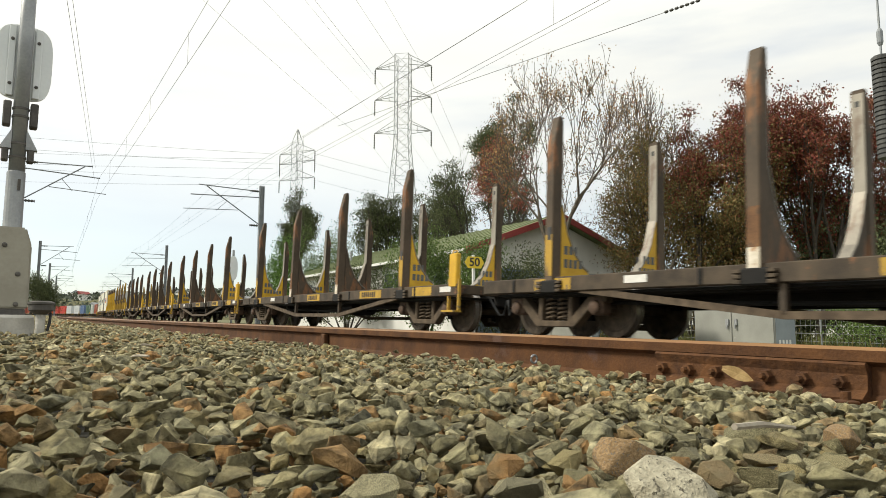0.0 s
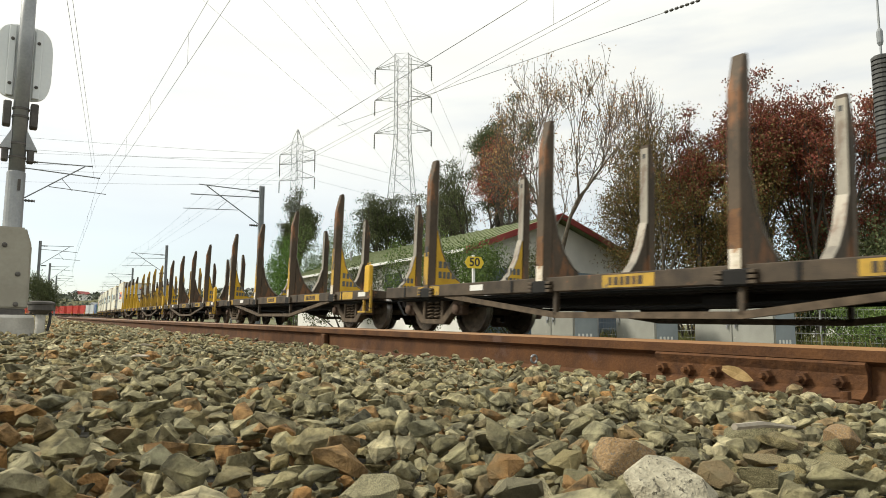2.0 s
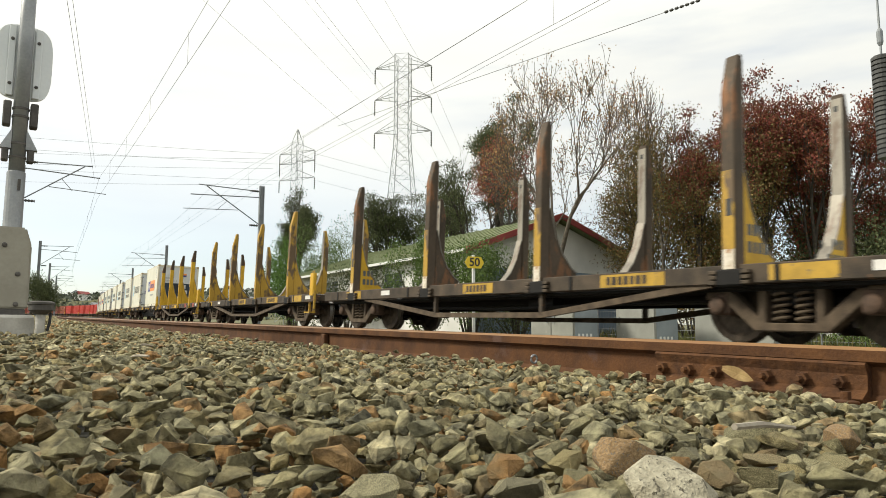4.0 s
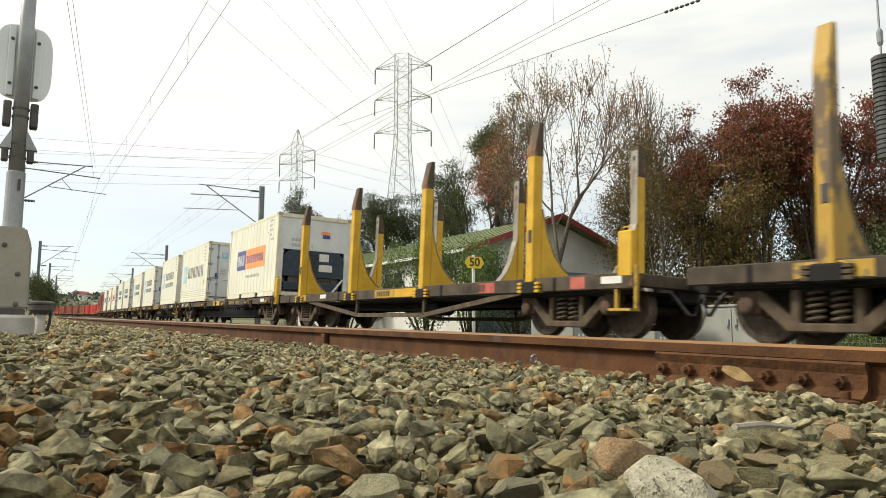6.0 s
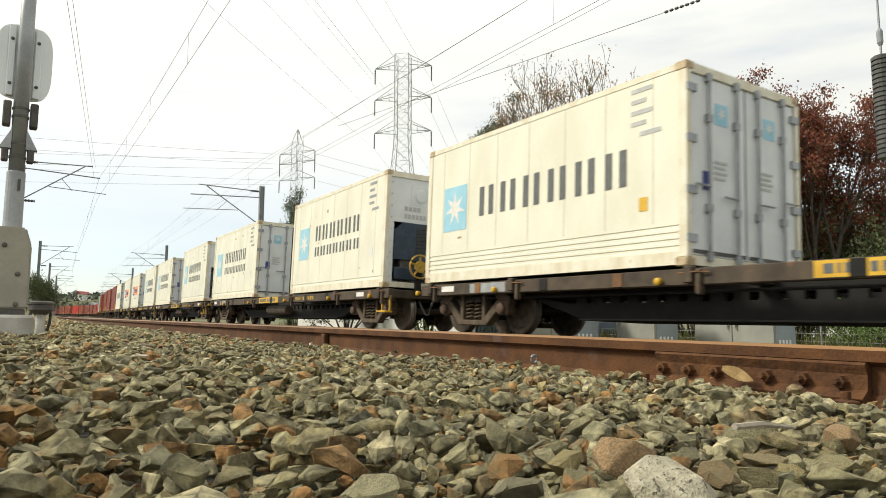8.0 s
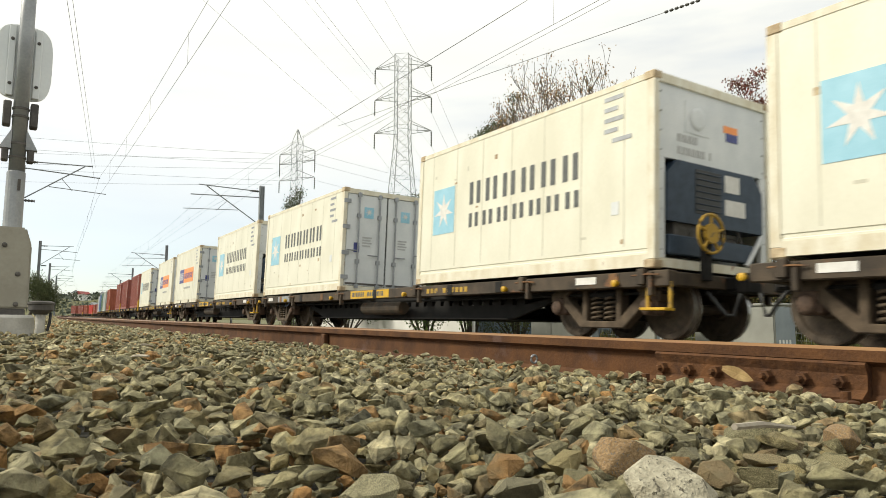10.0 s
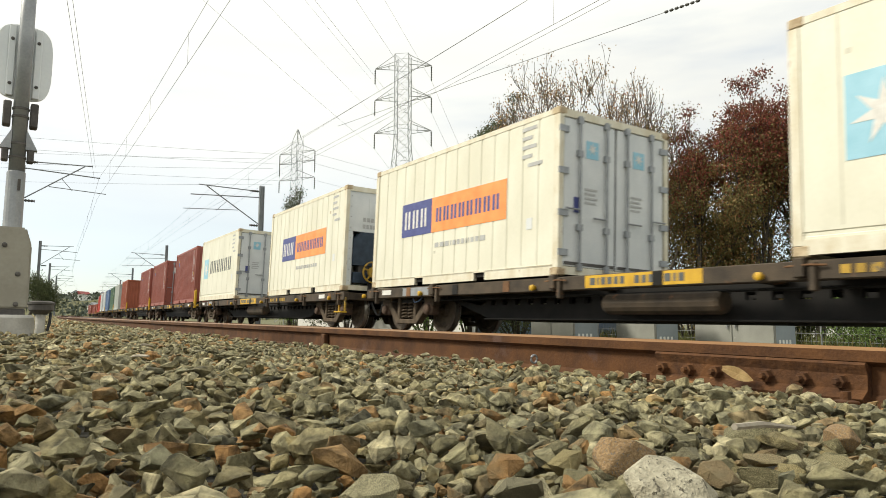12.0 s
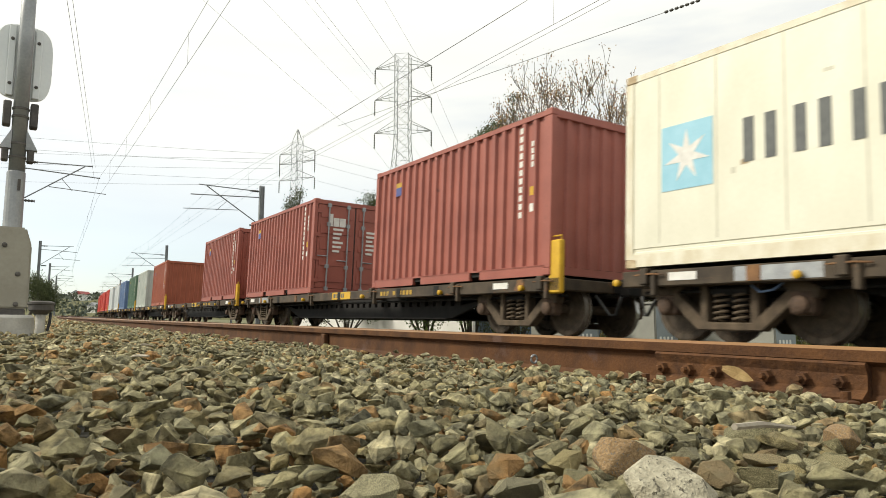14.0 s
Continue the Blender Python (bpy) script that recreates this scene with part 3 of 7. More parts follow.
def build_joint():
    """Fishplate with bolts on the near rail, and the clips along it."""
    lat = NEAR_RAILS[0]
    m = rail_pose(1.13, lat, RAIL_H - 0.15)
    plate = thing("fishplate", m, "rusted steel fishplate bolted to the near rail", "fishplate")
    bm = bmesh.new()
    prism(bm, [(-0.012, 0.028), (-0.052, 0.020), (-0.056, 0.03), (-0.03, 0.05), (-0.03, 0.085), (-0.042, 0.108), (-0.036, 0.114), (-0.011, 0.104)], "y", -0.305, 0.305)
    bmesh.ops.recalc_face_normals(bm, faces=bm.faces)
    part("plate", bm, M_PLATE, plate)
    for y in (-0.246, -0.156, -0.057, 0.095, 0.185, 0.277):
        bm = bmesh.new()
        lathe(bm, [(-0.066, 0.007), (-0.060, 0.009), (-0.052, 0.009), (-0.051, 0.016), (-0.034, 0.0165), (-0.030, 0.020), (-0.028, 0.020)], "x", 6, (0, y, 0.066))
        part("bolt", bm, M_PLATE, plate, m=pose(0, 0, 0, 0, 0, 0))
    for i in range(16):
        s = 2.15 + 0.58 * i
        if i == 0:
            continue
        clip = thing("rail_clip", rail_pose(s, lat, RAIL_H - 0.15), "rusty spring clip holding the rail foot", "rail clip", "rail clips")
        bm = bmesh.new()
        tube(bm, [(-0.05, -0.035, 0.012), (-0.08, -0.032, 0.018), (-0.098, -0.01, 0.026), (-0.085, 0.02, 0.032), (-0.06, 0.02, 0.028), (-0.045, 0.0, 0.02)], 0.008, 6)
        part("spring", bm, M_PLATE, clip, smooth=True)
        bm = bbox(-0.15, -0.05, -0.06, 0.06, -0.01, 0.012, 0.004)
        part("base_plate", bm, M_PLATE, clip)
    for s in (0.82, 1.40):
        spike = thing("rail_spike", rail_pose(s + 0.03, lat - 0.085, RAIL_H - 0.145), "rusted screw spike beside the joint", "rail spike", "rail spikes")
        bm = bmesh.new()
        lathe(bm, [(-0.02, 0.012), (0.01, 0.012), (0.012, 0.03), (0.02, 0.03), (0.024, 0.012), (0.042, 0.012)], "z", 8)
        part("screw", bm, M_PLATE, spike)
    # joint gap strap further off
    strap = thing("rail_strap", rail_pose(3.95, lat, RAIL_H - 0.15), "rusted strap across the rail web", "rail strap")
    part("strap", bbox(-0.04, -0.012, -0.03, 0.03, 0.02, 0.11, 0.004), M_PLATE, strap)


def build_sleepers():
    bm = bbox(-1.0, 1.0, -0.12, 0.12, -0.19, 0.0, 0.02)
    first = part("sleeper", bm, M_SLEEPER)
    tagged(first, "weathered concrete sleeper bedded in ballast", "sleeper", "sleepers", "structure")
    first.matrix_basis = rail_pose(2.15, -4.66, RAIL_H - 0.165)
    for i in range(-12, 60):
        for lat in (-4.66, 1.22):
            if i == 0 and lat < 0:
                continue
            copy_thing(first, rail_pose(2.15 + 0.58 * i, lat, RAIL_H - 0.165))


# ---- bogies and wagons ----
WHEEL_R = 0.42


def build_wheelset(parent, y):
    bm = bmesh.new()
    for sx in (-1, 1):
        c = sx * 0.535
        prof = [(-0.075, 0.07), (-0.075, 0.11), (-0.02, 0.14), (-0.02, 0.31), (-0.05, 0.345), (-0.055, 0.40), (-0.05, WHEEL_R), (0.03, WHEEL_R + 0.004), (0.042, WHEEL_R + 0.028), (0.06, WHEEL_R + 0.028), (0.068, WHEEL_R), (0.066, 0.345), (0.03, 0.31), (0.03, 0.14), (0.07, 0.11), (0.07, 0.07)]
        prof = [(c + (a if sx < 0 else -a), r) for a, r in prof]
        lathe(bm, prof, "x", 28)
    lathe(bm, [(-0.93, 0.06), (-0.46, 0.075), (0.46, 0.075), (0.93, 0.06)], "x", 12)
    ob = part("wheelset", bm, [M_WHEEL], parent, "brown steel wheelset with bright worn treads", m=pose(0, y, WHEEL_R))
    for f in ob.data.polygons:
        r = math.hypot(f.center.y, f.center.z)
        if r > WHEEL_R - 0.012 and abs(f.normal.x) < 0.5:
            f.material_index = 1
    ob.data.materials.append(M_TREAD)
    return ob


def beam(bm, x0, x1, a, b, w):
    """A bar in a y-z plane from a to b, w deep, between x0 and x1."""
    (y0, z0), (y1, z1) = a, b
    d = Vector((y1 - y0, z1 - z0)).normalized()
    n = Vector((-d.y, d.x)) * w / 2
    prism(bm, [(y0 + n.x, z0 + n.y), (y0 - n.x, z0 - n.y), (y1 - n.x, z1 - n.y), (y1 + n.x, z1 + n.y)], "x", x0, x1)


def cast_frame(x0, x1):
    """One casting: an arched outline with two sloped windows and the spring opening."""
    loops = [[(-1.06, 0.49), (-1.06, 0.62), (-0.92, 0.69), (-0.66, 0.775), (0.66, 0.775), (0.92, 0.69), (1.06, 0.62), (1.06, 0.49), (0.84, 0.49), (0.42, 0.13), (-0.42, 0.13), (-0.84, 0.49)],
             [(-0.72, 0.585), (-0.38, 0.29), (-0.38, 0.665), (-0.62, 0.665)], [(0.72, 0.585), (0.38, 0.29), (0.38, 0.665), (0.62, 0.665)],
             [(-0.28, 0.225), (0.28, 0.225), (0.28, 0.66), (-0.28, 0.66)]]
    bm = bmesh.new()
    for loop in loops:
        vs = [bm.verts.new((x0, u, v)) for u, v in loop]
        for k in range(len(vs)):
            bm.edges.new((vs[k], vs[(k + 1) % len(vs)]))
    bmesh.ops.triangle_fill(bm, edges=bm.edges[:], use_beauty=True)
    bmesh.ops.dissolve_limit(bm, angle_limit=0.01, verts=bm.verts, edges=bm.edges)
    grown = bmesh.ops.extrude_face_region(bm, geom=bm.faces[:])["geom"]
    bmesh.ops.translate(bm, vec=(x1 - x0, 0, 0), verts=[v for v in grown if isinstance(v, bmesh.types.BMVert)])
    bmesh.ops.recalc_face_normals(bm, faces=bm.faces)
    rim = [ed for ed in bm.edges if ed.is_manifold and ed.calc_face_angle() > 1.2]
    bmesh.ops.bevel(bm, geom=rim, offset=0.014, segments=1, affect="EDGES", clamp_overlap=True)
    return bm


def build_bogie(parent, y):
    e = new("bogie")
    e.parent = parent
    e.matrix_basis = pose(0, y, 0)
    tagged(e, "dusty cast steel bogie with coil springs")
    for sx in (-1, 1):
        x0, x1 = sorted((sx * 0.80, sx * 0.96))
        part("sideframe", cast_frame(x0, x1), M_BOGIE, e)
        for yy in (-0.875, 0.875):
            bm = bmesh.new()
            box(bm, x0 - 0.01, x1 + 0.03, yy - 0.13, yy + 0.13, WHEEL_R - 0.11, WHEEL_R + 0.16)
            bmesh.ops.bevel(bm, geom=bm.edges[:], offset=0.03, segments=1, affect="EDGES")
            xx = sx * 0.97
            lathe(bm, [(xx, 0.10), (xx + sx * 0.05, 0.10), (xx + sx * 0.07, 0.075), (xx + sx * 0.085, 0.03)], "x", 14, (0, yy, WHEEL_R))
            part("axle_box", bm, M_AXLE, e)
        for yy in (-0.13, 0.13):
            bm = bmesh.new()
            pts = [(sx * 0.89 + 0.075 * math.cos(k * 0.7), yy + 0.085 * math.sin(k * 0.7), 0.24 + k * 0.0075) for k in range(46)]
            tube(bm, pts, 0.019, 5)
            part("coil_spring", bm, M_BOGIE, e, smooth=True)
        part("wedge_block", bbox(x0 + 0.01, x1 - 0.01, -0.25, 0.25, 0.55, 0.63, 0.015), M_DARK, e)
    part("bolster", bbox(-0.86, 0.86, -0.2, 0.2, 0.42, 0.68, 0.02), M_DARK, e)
    bm = bmesh.new()
    for yy in (-0.36, 0.36):
        tube(bm, [(-0.6, yy, 0.36), (0.6, yy, 0.36)], 0.05, 8)
        for sx in (-1, 1):
            box(bm, sx * 0.535 - 0.05, sx * 0.535 + 0.05, yy - 0.05, yy + 0.07, 0.24, 0.52)
    part("brake_beam", bm, M_DARK, e)
    for yy in (-0.875, 0.875):
        build_wheelset(e, yy)
    return e


def bars(bm, x, y0, z0, widths, h, gap, depth=0.004, sx=-1, mi=0):
    """A row of plain blocks on a side wall at x, running towards -y from y0."""
    y = y0
    for w in widths:
        if w > 0:
            box(bm, min(x, x + sx * depth), max(x, x + sx * depth), y - w, y, z0, z0 + h, mi)
        y -= abs(w) + gap


def build_coupler(parent, y, sy):
    bm = bmesh.new()
    box(bm, -0.09, 0.09, min(y, y + sy * 0.34), max(y, y + sy * 0.34), 0.66, 0.84)
    box(bm, -0.16, 0.16, min(y + sy * 0.2, y + sy * 0.37), max(y + sy * 0.2, y + sy * 0.37), 0.62, 0.88)
    bmesh.ops.bevel(bm, geom=bm.edges[:], offset=0.02, segments=1, affect="EDGES")
    part("coupler", bm, M_DARK, parent)
    bm = bmesh.new()
    tube(bm, [(-0.45, y, 0.62), (-0.45, y + sy * 0.12, 0.5), (-0.42, y + sy * 0.26, 0.33), (-0.38, y + sy * 0.34, 0.33), (-0.36, y + sy * 0.40, 0.52), (-0.35, y + sy * 0.42, 0.6)], 0.025, 7)
    part("brake_hose", bm, M_RUBBER, parent, smooth=True)


def build_stanchion(parent, y, side, end_post, yellow):
    """side -1: near the camera. Outer column, sloped cap, curved gusset inward."""
    e = new("stanchion")
    e.parent = parent
    e.matrix_basis = pose(0, y, 0, 0, 0, 0 if side < 0 else 180)
    col = {0: M_STAKE, 1: M_YELLOW, 2: M_YELLOWBROWN, 3: M_STAKE}[yellow]
    bare_side, yellow = yellow == 3, 0 if yellow == 3 else yellow
    bm = bmesh.new()
    prism(bm, [(-1.24, 0.80), (-1.24, 2.88), (-1.14, 3.34), (-1.07, 3.34), (-1.07, 0.80)], "y", -0.09, 0.09)
    bmesh.ops.recalc_face_normals(bm, faces=bm.faces)
    bmesh.ops.bevel(bm, geom=bm.edges[:], offset=0.012, segments=2, affect="EDGES")
    part("column", bm, col, e)
    if yellow == 1:
        bm = bmesh.new()
        prism(bm, [(-1.246, 2.80), (-1.246, 2.885), (-1.146, 3.345), (-1.064, 3.345), (-1.064, 2.80)], "y", -0.094, 0.094)
        bmesh.ops.recalc_face_normals(bm, faces=bm.faces)
        part("cap_sleeve", bm, M_STAKE, e, "bare brown steel tip")
    bm = bmesh.new()
    prism(bm, [(-1.06, 0.80), (-1.06, 1.95), (-1.02, 1.82), (-0.95, 1.55), (-0.80, 1.24), (-0.62, 1.04), (-0.50, 0.97), (-0.50, 0.80)], "y", -0.075, 0.075)
    bmesh.ops.recalc_face_normals(bm, faces=bm.faces)
    painted = end_post or yellow
    g = part("gusset", bm, (M_YELLOWBROWN if yellow == 2 else M_YELLOW) if painted else M_STAKE, e, "yellow painted gusset with code" if painted else "")
    if end_post and not yellow:
        bm = bmesh.new()
        for yy in (-0.079, 0.076):
            for r, row in enumerate(((0.09, 0.09, 0.06), (0.09, 0.08, 0.09, 0.09))):
                x = -1.0
                for w in row:
                    box(bm, x, x + w * 0.8, yy, yy + 0.003, 1.22 - r * 0.2, 1.35 - r * 0.2)
                    x += w * 1.15
        part("code_marking", bm, M_LOGOTEXT, g)
    bm = bmesh.new()
    prism(bm, [(-1.068, 1.95), (-1.068, 3.28), (-1.058, 3.28), (-1.058, 1.95)], "y", -0.08, 0.08)
    prism(bm, [(-1.046, 1.97), (-1.01, 1.82), (-0.94, 1.55), (-0.79, 1.25), (-0.61, 1.05), (-0.49, 0.985), (-0.485, 0.995), (-0.6, 1.065), (-0.78, 1.265), (-0.93, 1.56), (-1.0, 1.83), (-1.036, 1.97)], "y", -0.082, 0.082)
    bmesh.ops.recalc_face_normals(bm, faces=bm.faces)
    part("inner_plate", bm, M_STAKE_IN, e, "scraped bare steel inner face")
    if not yellow:
        foot = 0.98 if bare_side or not end_post else 0.82
        if foot > 0.9:
            part("scuffed_foot", bbox(-1.247, -1.237, -0.075, 0.075, 0.81, foot + 0.06, 0.002), M_PALE, e, "pale scraped paint at the foot")
        part("scraped_face", bbox(-1.246, -1.237, -0.078, 0.078, foot + 0.06, 1.95 if bare_side else 1.5, 0.002), M_YELLOWBROWN if bare_side or end_post else M_RUSTFACE, e, "outer face scraped by chains")
    if end_post:
        part("slot", bbox(-1.249, -1.2, -0.05, 0.03, 1.42, 1.62, 0.004), M_BLACKPAINT, e, "dark slot for a chain")
    part("pin_hole", bbox(-1.062, -1.0565, -0.03, 0.03, 3.10, 3.18, 0.001), M_BLACKPAINT, e)
    part("socket", bbox(-1.255, -0.95, -0.17, 0.17, 0.62, 0.815, 0.02), M_DARK, e)
    for yy in (-0.21, 0.21):
        for zz in (0.66, 0.72, 0.78):
            part("tooth", bbox(-1.262, -1.13, yy - 0.05, yy + 0.05, zz - 0.022, zz + 0.022, 0.006), M_YELLOW if yellow == 1 else M_STEEL, e)


def build_step(parent, x, y, sx):
    bm = bmesh.new()
    box(bm, x - 0.05, x + 0.05, y - 0.13, y + 0.13, 0.80, 1.42)
    bmesh.ops.bevel(bm, geom=bm.edges[:], offset=0.02, segments=1, affect="EDGES")
    tube(bm, [(x, y - 0.07, 1.40), (x, y - 0.07, 1.47), (x, y + 0.07, 1.47), (x, y + 0.07, 1.40)], 0.012, 5)
    part("brake_post", bm, M_YELLOW, parent, "short yellow post with a grab loop")
    bm = bmesh.new()
    for yy in (-0.17, 0.17):
        box(bm, x - 0.025, x + 0.025, y + yy - 0.02, y + yy + 0.02, 0.38, 0.95)
    box(bm, x - 0.14, x + 0.03, y - 0.20, y + 0.20, 0.35, 0.385)
    part("shunter_step", bm, M_YELLOW2, parent, "worn yellow step")


def build_log_wagon(yellow, label):
    w = thing("log_wagon", Matrix(), label, "wagon", "train wagons")
    for sx in (-1, 1):
        x0, x1 = sorted((sx * 1.08, sx * 1.20))
        sill = part("side_sill", bbox(x0, x1, -7.15, 6.72, 0.645, 0.865, 0.012), M_STEEL, w)
        xf = sx * 1.201
        for y0, wd in ((-4.1, 1.1), (-0.5, 0.9), (-6.25, 0.75), (4.6, 0.8)):
            red = yellow == 1 and y0 < -1
            part("number_panel", bbox(min(xf, xf + sx * 0.004), max(xf, xf + sx * 0.004), y0, y0 + wd * (0.4 if red else 1), 0.67, 0.84, 0), M_REDPANEL if red else M_YELLOW2, sill, "faded red panel" if red else "dirty yellow number panel")
        if yellow == 1:
            part("number_panel", bbox(min(xf, xf + sx * 0.004), max(xf, xf + sx * 0.004), -1.45, -0.52, 0.67, 0.84, 0), M_YELLOW, sill, "bright yellow number panel")
        for y0, digits in ((0.3, 7), (-3.1, 8)):
            bm = bmesh.new()
            bars(bm, sx * 1.206, y0 - 0.02, 0.70, [0.06 + 0.02 * (q % 2) for q in range(digits - 1)], 0.11, 0.035, 0.003, sx)
            part("number_marking", bm, M_STEEL, sill)
        for yy in (-5.6, -2.4, 2.4, 5.9):
            part("weld_strap", bbox(min(xf, xf + sx * 0.012), max(xf, xf + sx * 0.012), yy - 0.03, yy + 0.03, 0.66, 0.85, 0.003), M_DARK, sill)
        for y0 in (-6.95, 3.2):
            part("data_plate", bbox(min(xf, xf + sx * 0.006), max(xf, xf + sx * 0.006), y0, y0 + 0.38, 0.72, 0.82, 0), M_MARK, sill, "small faded white plate")
        # truss under the sill
        bm = bmesh.new()
        xa, xb = sorted((sx * 1.10, sx * 1.17))
        beam(bm, xa, xb, (-4.75, 0.66), (-1.7, 0.30), 0.085)
        beam(bm, xa, xb, (-1.72, 0.30), (1.42, 0.30), 0.085)
        beam(bm, xa, xb, (1.40, 0.30), (4.45, 0.66), 0.085)
        bmesh.ops.recalc_face_normals(bm, faces=bm.faces)
        part("truss_bar", bm, M_BOGIE, w)
        for yy in (-1.7, 1.4):
            part("queen_post", bbox(xa, xb, yy - 0.04, yy + 0.04, 0.30, 0.68, 0.006), M_STEEL, w)
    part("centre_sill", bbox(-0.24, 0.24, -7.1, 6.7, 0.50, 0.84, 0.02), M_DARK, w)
    # added dark sheet: blocks the view through and stands for shade below the sill
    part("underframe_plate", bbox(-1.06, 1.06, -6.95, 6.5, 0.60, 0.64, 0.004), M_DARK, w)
    for yy in (-7.05, -5.04, -3.36, -1.68, 0.0, 1.68, 3.36, 5.04, 6.62):
        part("cross_beam", bbox(-1.08, 1.08, yy - 0.09, yy + 0.09, 0.68, 0.852, 0.012), M_STEEL, w)
    bm = bmesh.new()
    lathe(bm, [(-0.55, 0.01), (-0.55, 0.17), (-0.5, 0.19), (0.5, 0.19), (0.55, 0.17), (0.55, 0.01)], "y", 16, (0.62, 0.7, 0.55))
    part("air_tank", bm, M_DARK, w)
    bm = bmesh.new()
    lathe(bm, [(-0.3, 0.01), (-0.3, 0.12), (0.3, 0.12), (0.3, 0.01)], "y", 14, (-0.55, -1.1, 0.52))
    part("brake_cylinder", bm, M_DARK, w)
    bm = bmesh.new()
    tube(bm, [(-0.7, -4.4, 0.50), (-0.7, 0, 0.42), (-0.7, 4.4, 0.50)], 0.03, 6)
    tube(bm, [(0.7, -4.4, 0.52), (0.5, 4.4, 0.46)], 0.03, 6)
    tube(bm, [(-0.95, -6.4, 0.60), (-0.95, 6.4, 0.60)], 0.025, 6)
    part("brake_rigging", bm, M_DARK, w)
    for i, yy in enumerate((-5.04, -1.68, 1.68, 5.04)):
        for side in (-1, 1):
            build_stanchion(w, yy, side, i in (0, 3), yellow)
    build_step(w, -1.16, -7.0, -1)
    part("chequer_plate", bbox(-0.95, 0.95, -6.6, -5.4, 0.868, 0.885, 0.004), M_SILVER, w, "pale worn walkway plate")
    for sy in (-1, 1):
        build_coupler(w, -7.13 if sy < 0 else 6.70, sy)
        build_bogie(w, -5.58 if sy < 0 else 5.2)
    return w


def build_hand_brake(parent):
    """The yellow brake wheel on its stand, and the thin grab rail at the wagon's corner."""
    wheel = new("hand_brake")
    wheel.parent = parent
    wheel.matrix_basis = pose(-0.52, -8.25, 1.36)
    tagged(wheel, "yellow hand brake wheel on a dark stand")
    bm = bmesh.new()
    pts = [(0.25 * math.cos(k * math.tau / 20), 0, 0.25 * math.sin(k * math.tau / 20)) for k in range(21)]
    tube(bm, pts, 0.022, 6, False)
    part("rim", bm, M_YELLOW2, wheel, smooth=True)
    for k in range(5):
        a = k * math.tau / 5 + 0.3
        bm = bmesh.new()
        tube(bm, [(0, 0, 0), (0.25 * math.cos(a), 0, 0.25 * math.sin(a))], 0.022, 5)
        part("spoke", bm, M_YELLOW2, wheel)
    bm = bmesh.new()
    lathe(bm, [(-0.03, 0.03), (-0.03, 0.13), (0.02, 0.13), (0.06, 0.03)], "y", 14)
    part("hub", bm, M_YELLOW2, wheel)
    part("stand", bbox(-0.07, 0.07, 0.03, 0.12, -0.6, 0.1, 0.01), M_DARK, wheel)


def build_corner_post(parent):
    """A flat yellow post with a loop on top."""
    bm = bmesh.new()
    box(bm, -1.20, -1.10, -8.16, -7.90, 0.62, 1.42)
    bmesh.ops.bevel(bm, geom=bm.edges[:], offset=0.02, segments=1, affect="EDGES")
    post = part("corner_post", bm, M_YELLOW, parent, "flat yellow corner post")
    bm = bmesh.new()
    tube(bm, [(-1.15, -8.13, 1.40), (-1.15, -8.13, 1.48), (-1.15, -7.93, 1.48), (-1.15, -7.93, 1.40)], 0.014, 6)
    part("grab_loop", bm, M_YELLOW, post)


def build_corner_step(parent):
    for yy in (-8.14, -7.78):
        part("step_hanger", bbox(-1.17, -1.13, yy - 0.02, yy + 0.02, 0.38, 0.72, 0.004), M_YELLOW2, parent)
    part("shunter_step", bbox(-1.28, -1.10, -8.16, -7.76, 0.355, 0.39, 0.006), M_YELLOW, parent, "yellow step")


def girder_web(x0, x1):
    """A deep web with sloped ends and a row of square openings under the deck."""
    bm = bmesh.new()
    prism(bm, [(-5.7, 0.64), (-4.3, 0.26), (4.3, 0.26), (5.7, 0.64), (5.7, 0.66), (4.6, 0.50), (-4.6, 0.50), (-5.7, 0.66)], "x", x0, x1)
    box(bm, x0, x1, -5.7, 5.7, 0.60, 0.86)
    y = -4.6
    while y < 4.5:
        box(bm, x0, x1, y, y + 0.20, 0.50, 0.60)
        y += 0.34
    bmesh.ops.recalc_face_normals(bm, faces=bm.faces)
    return bm


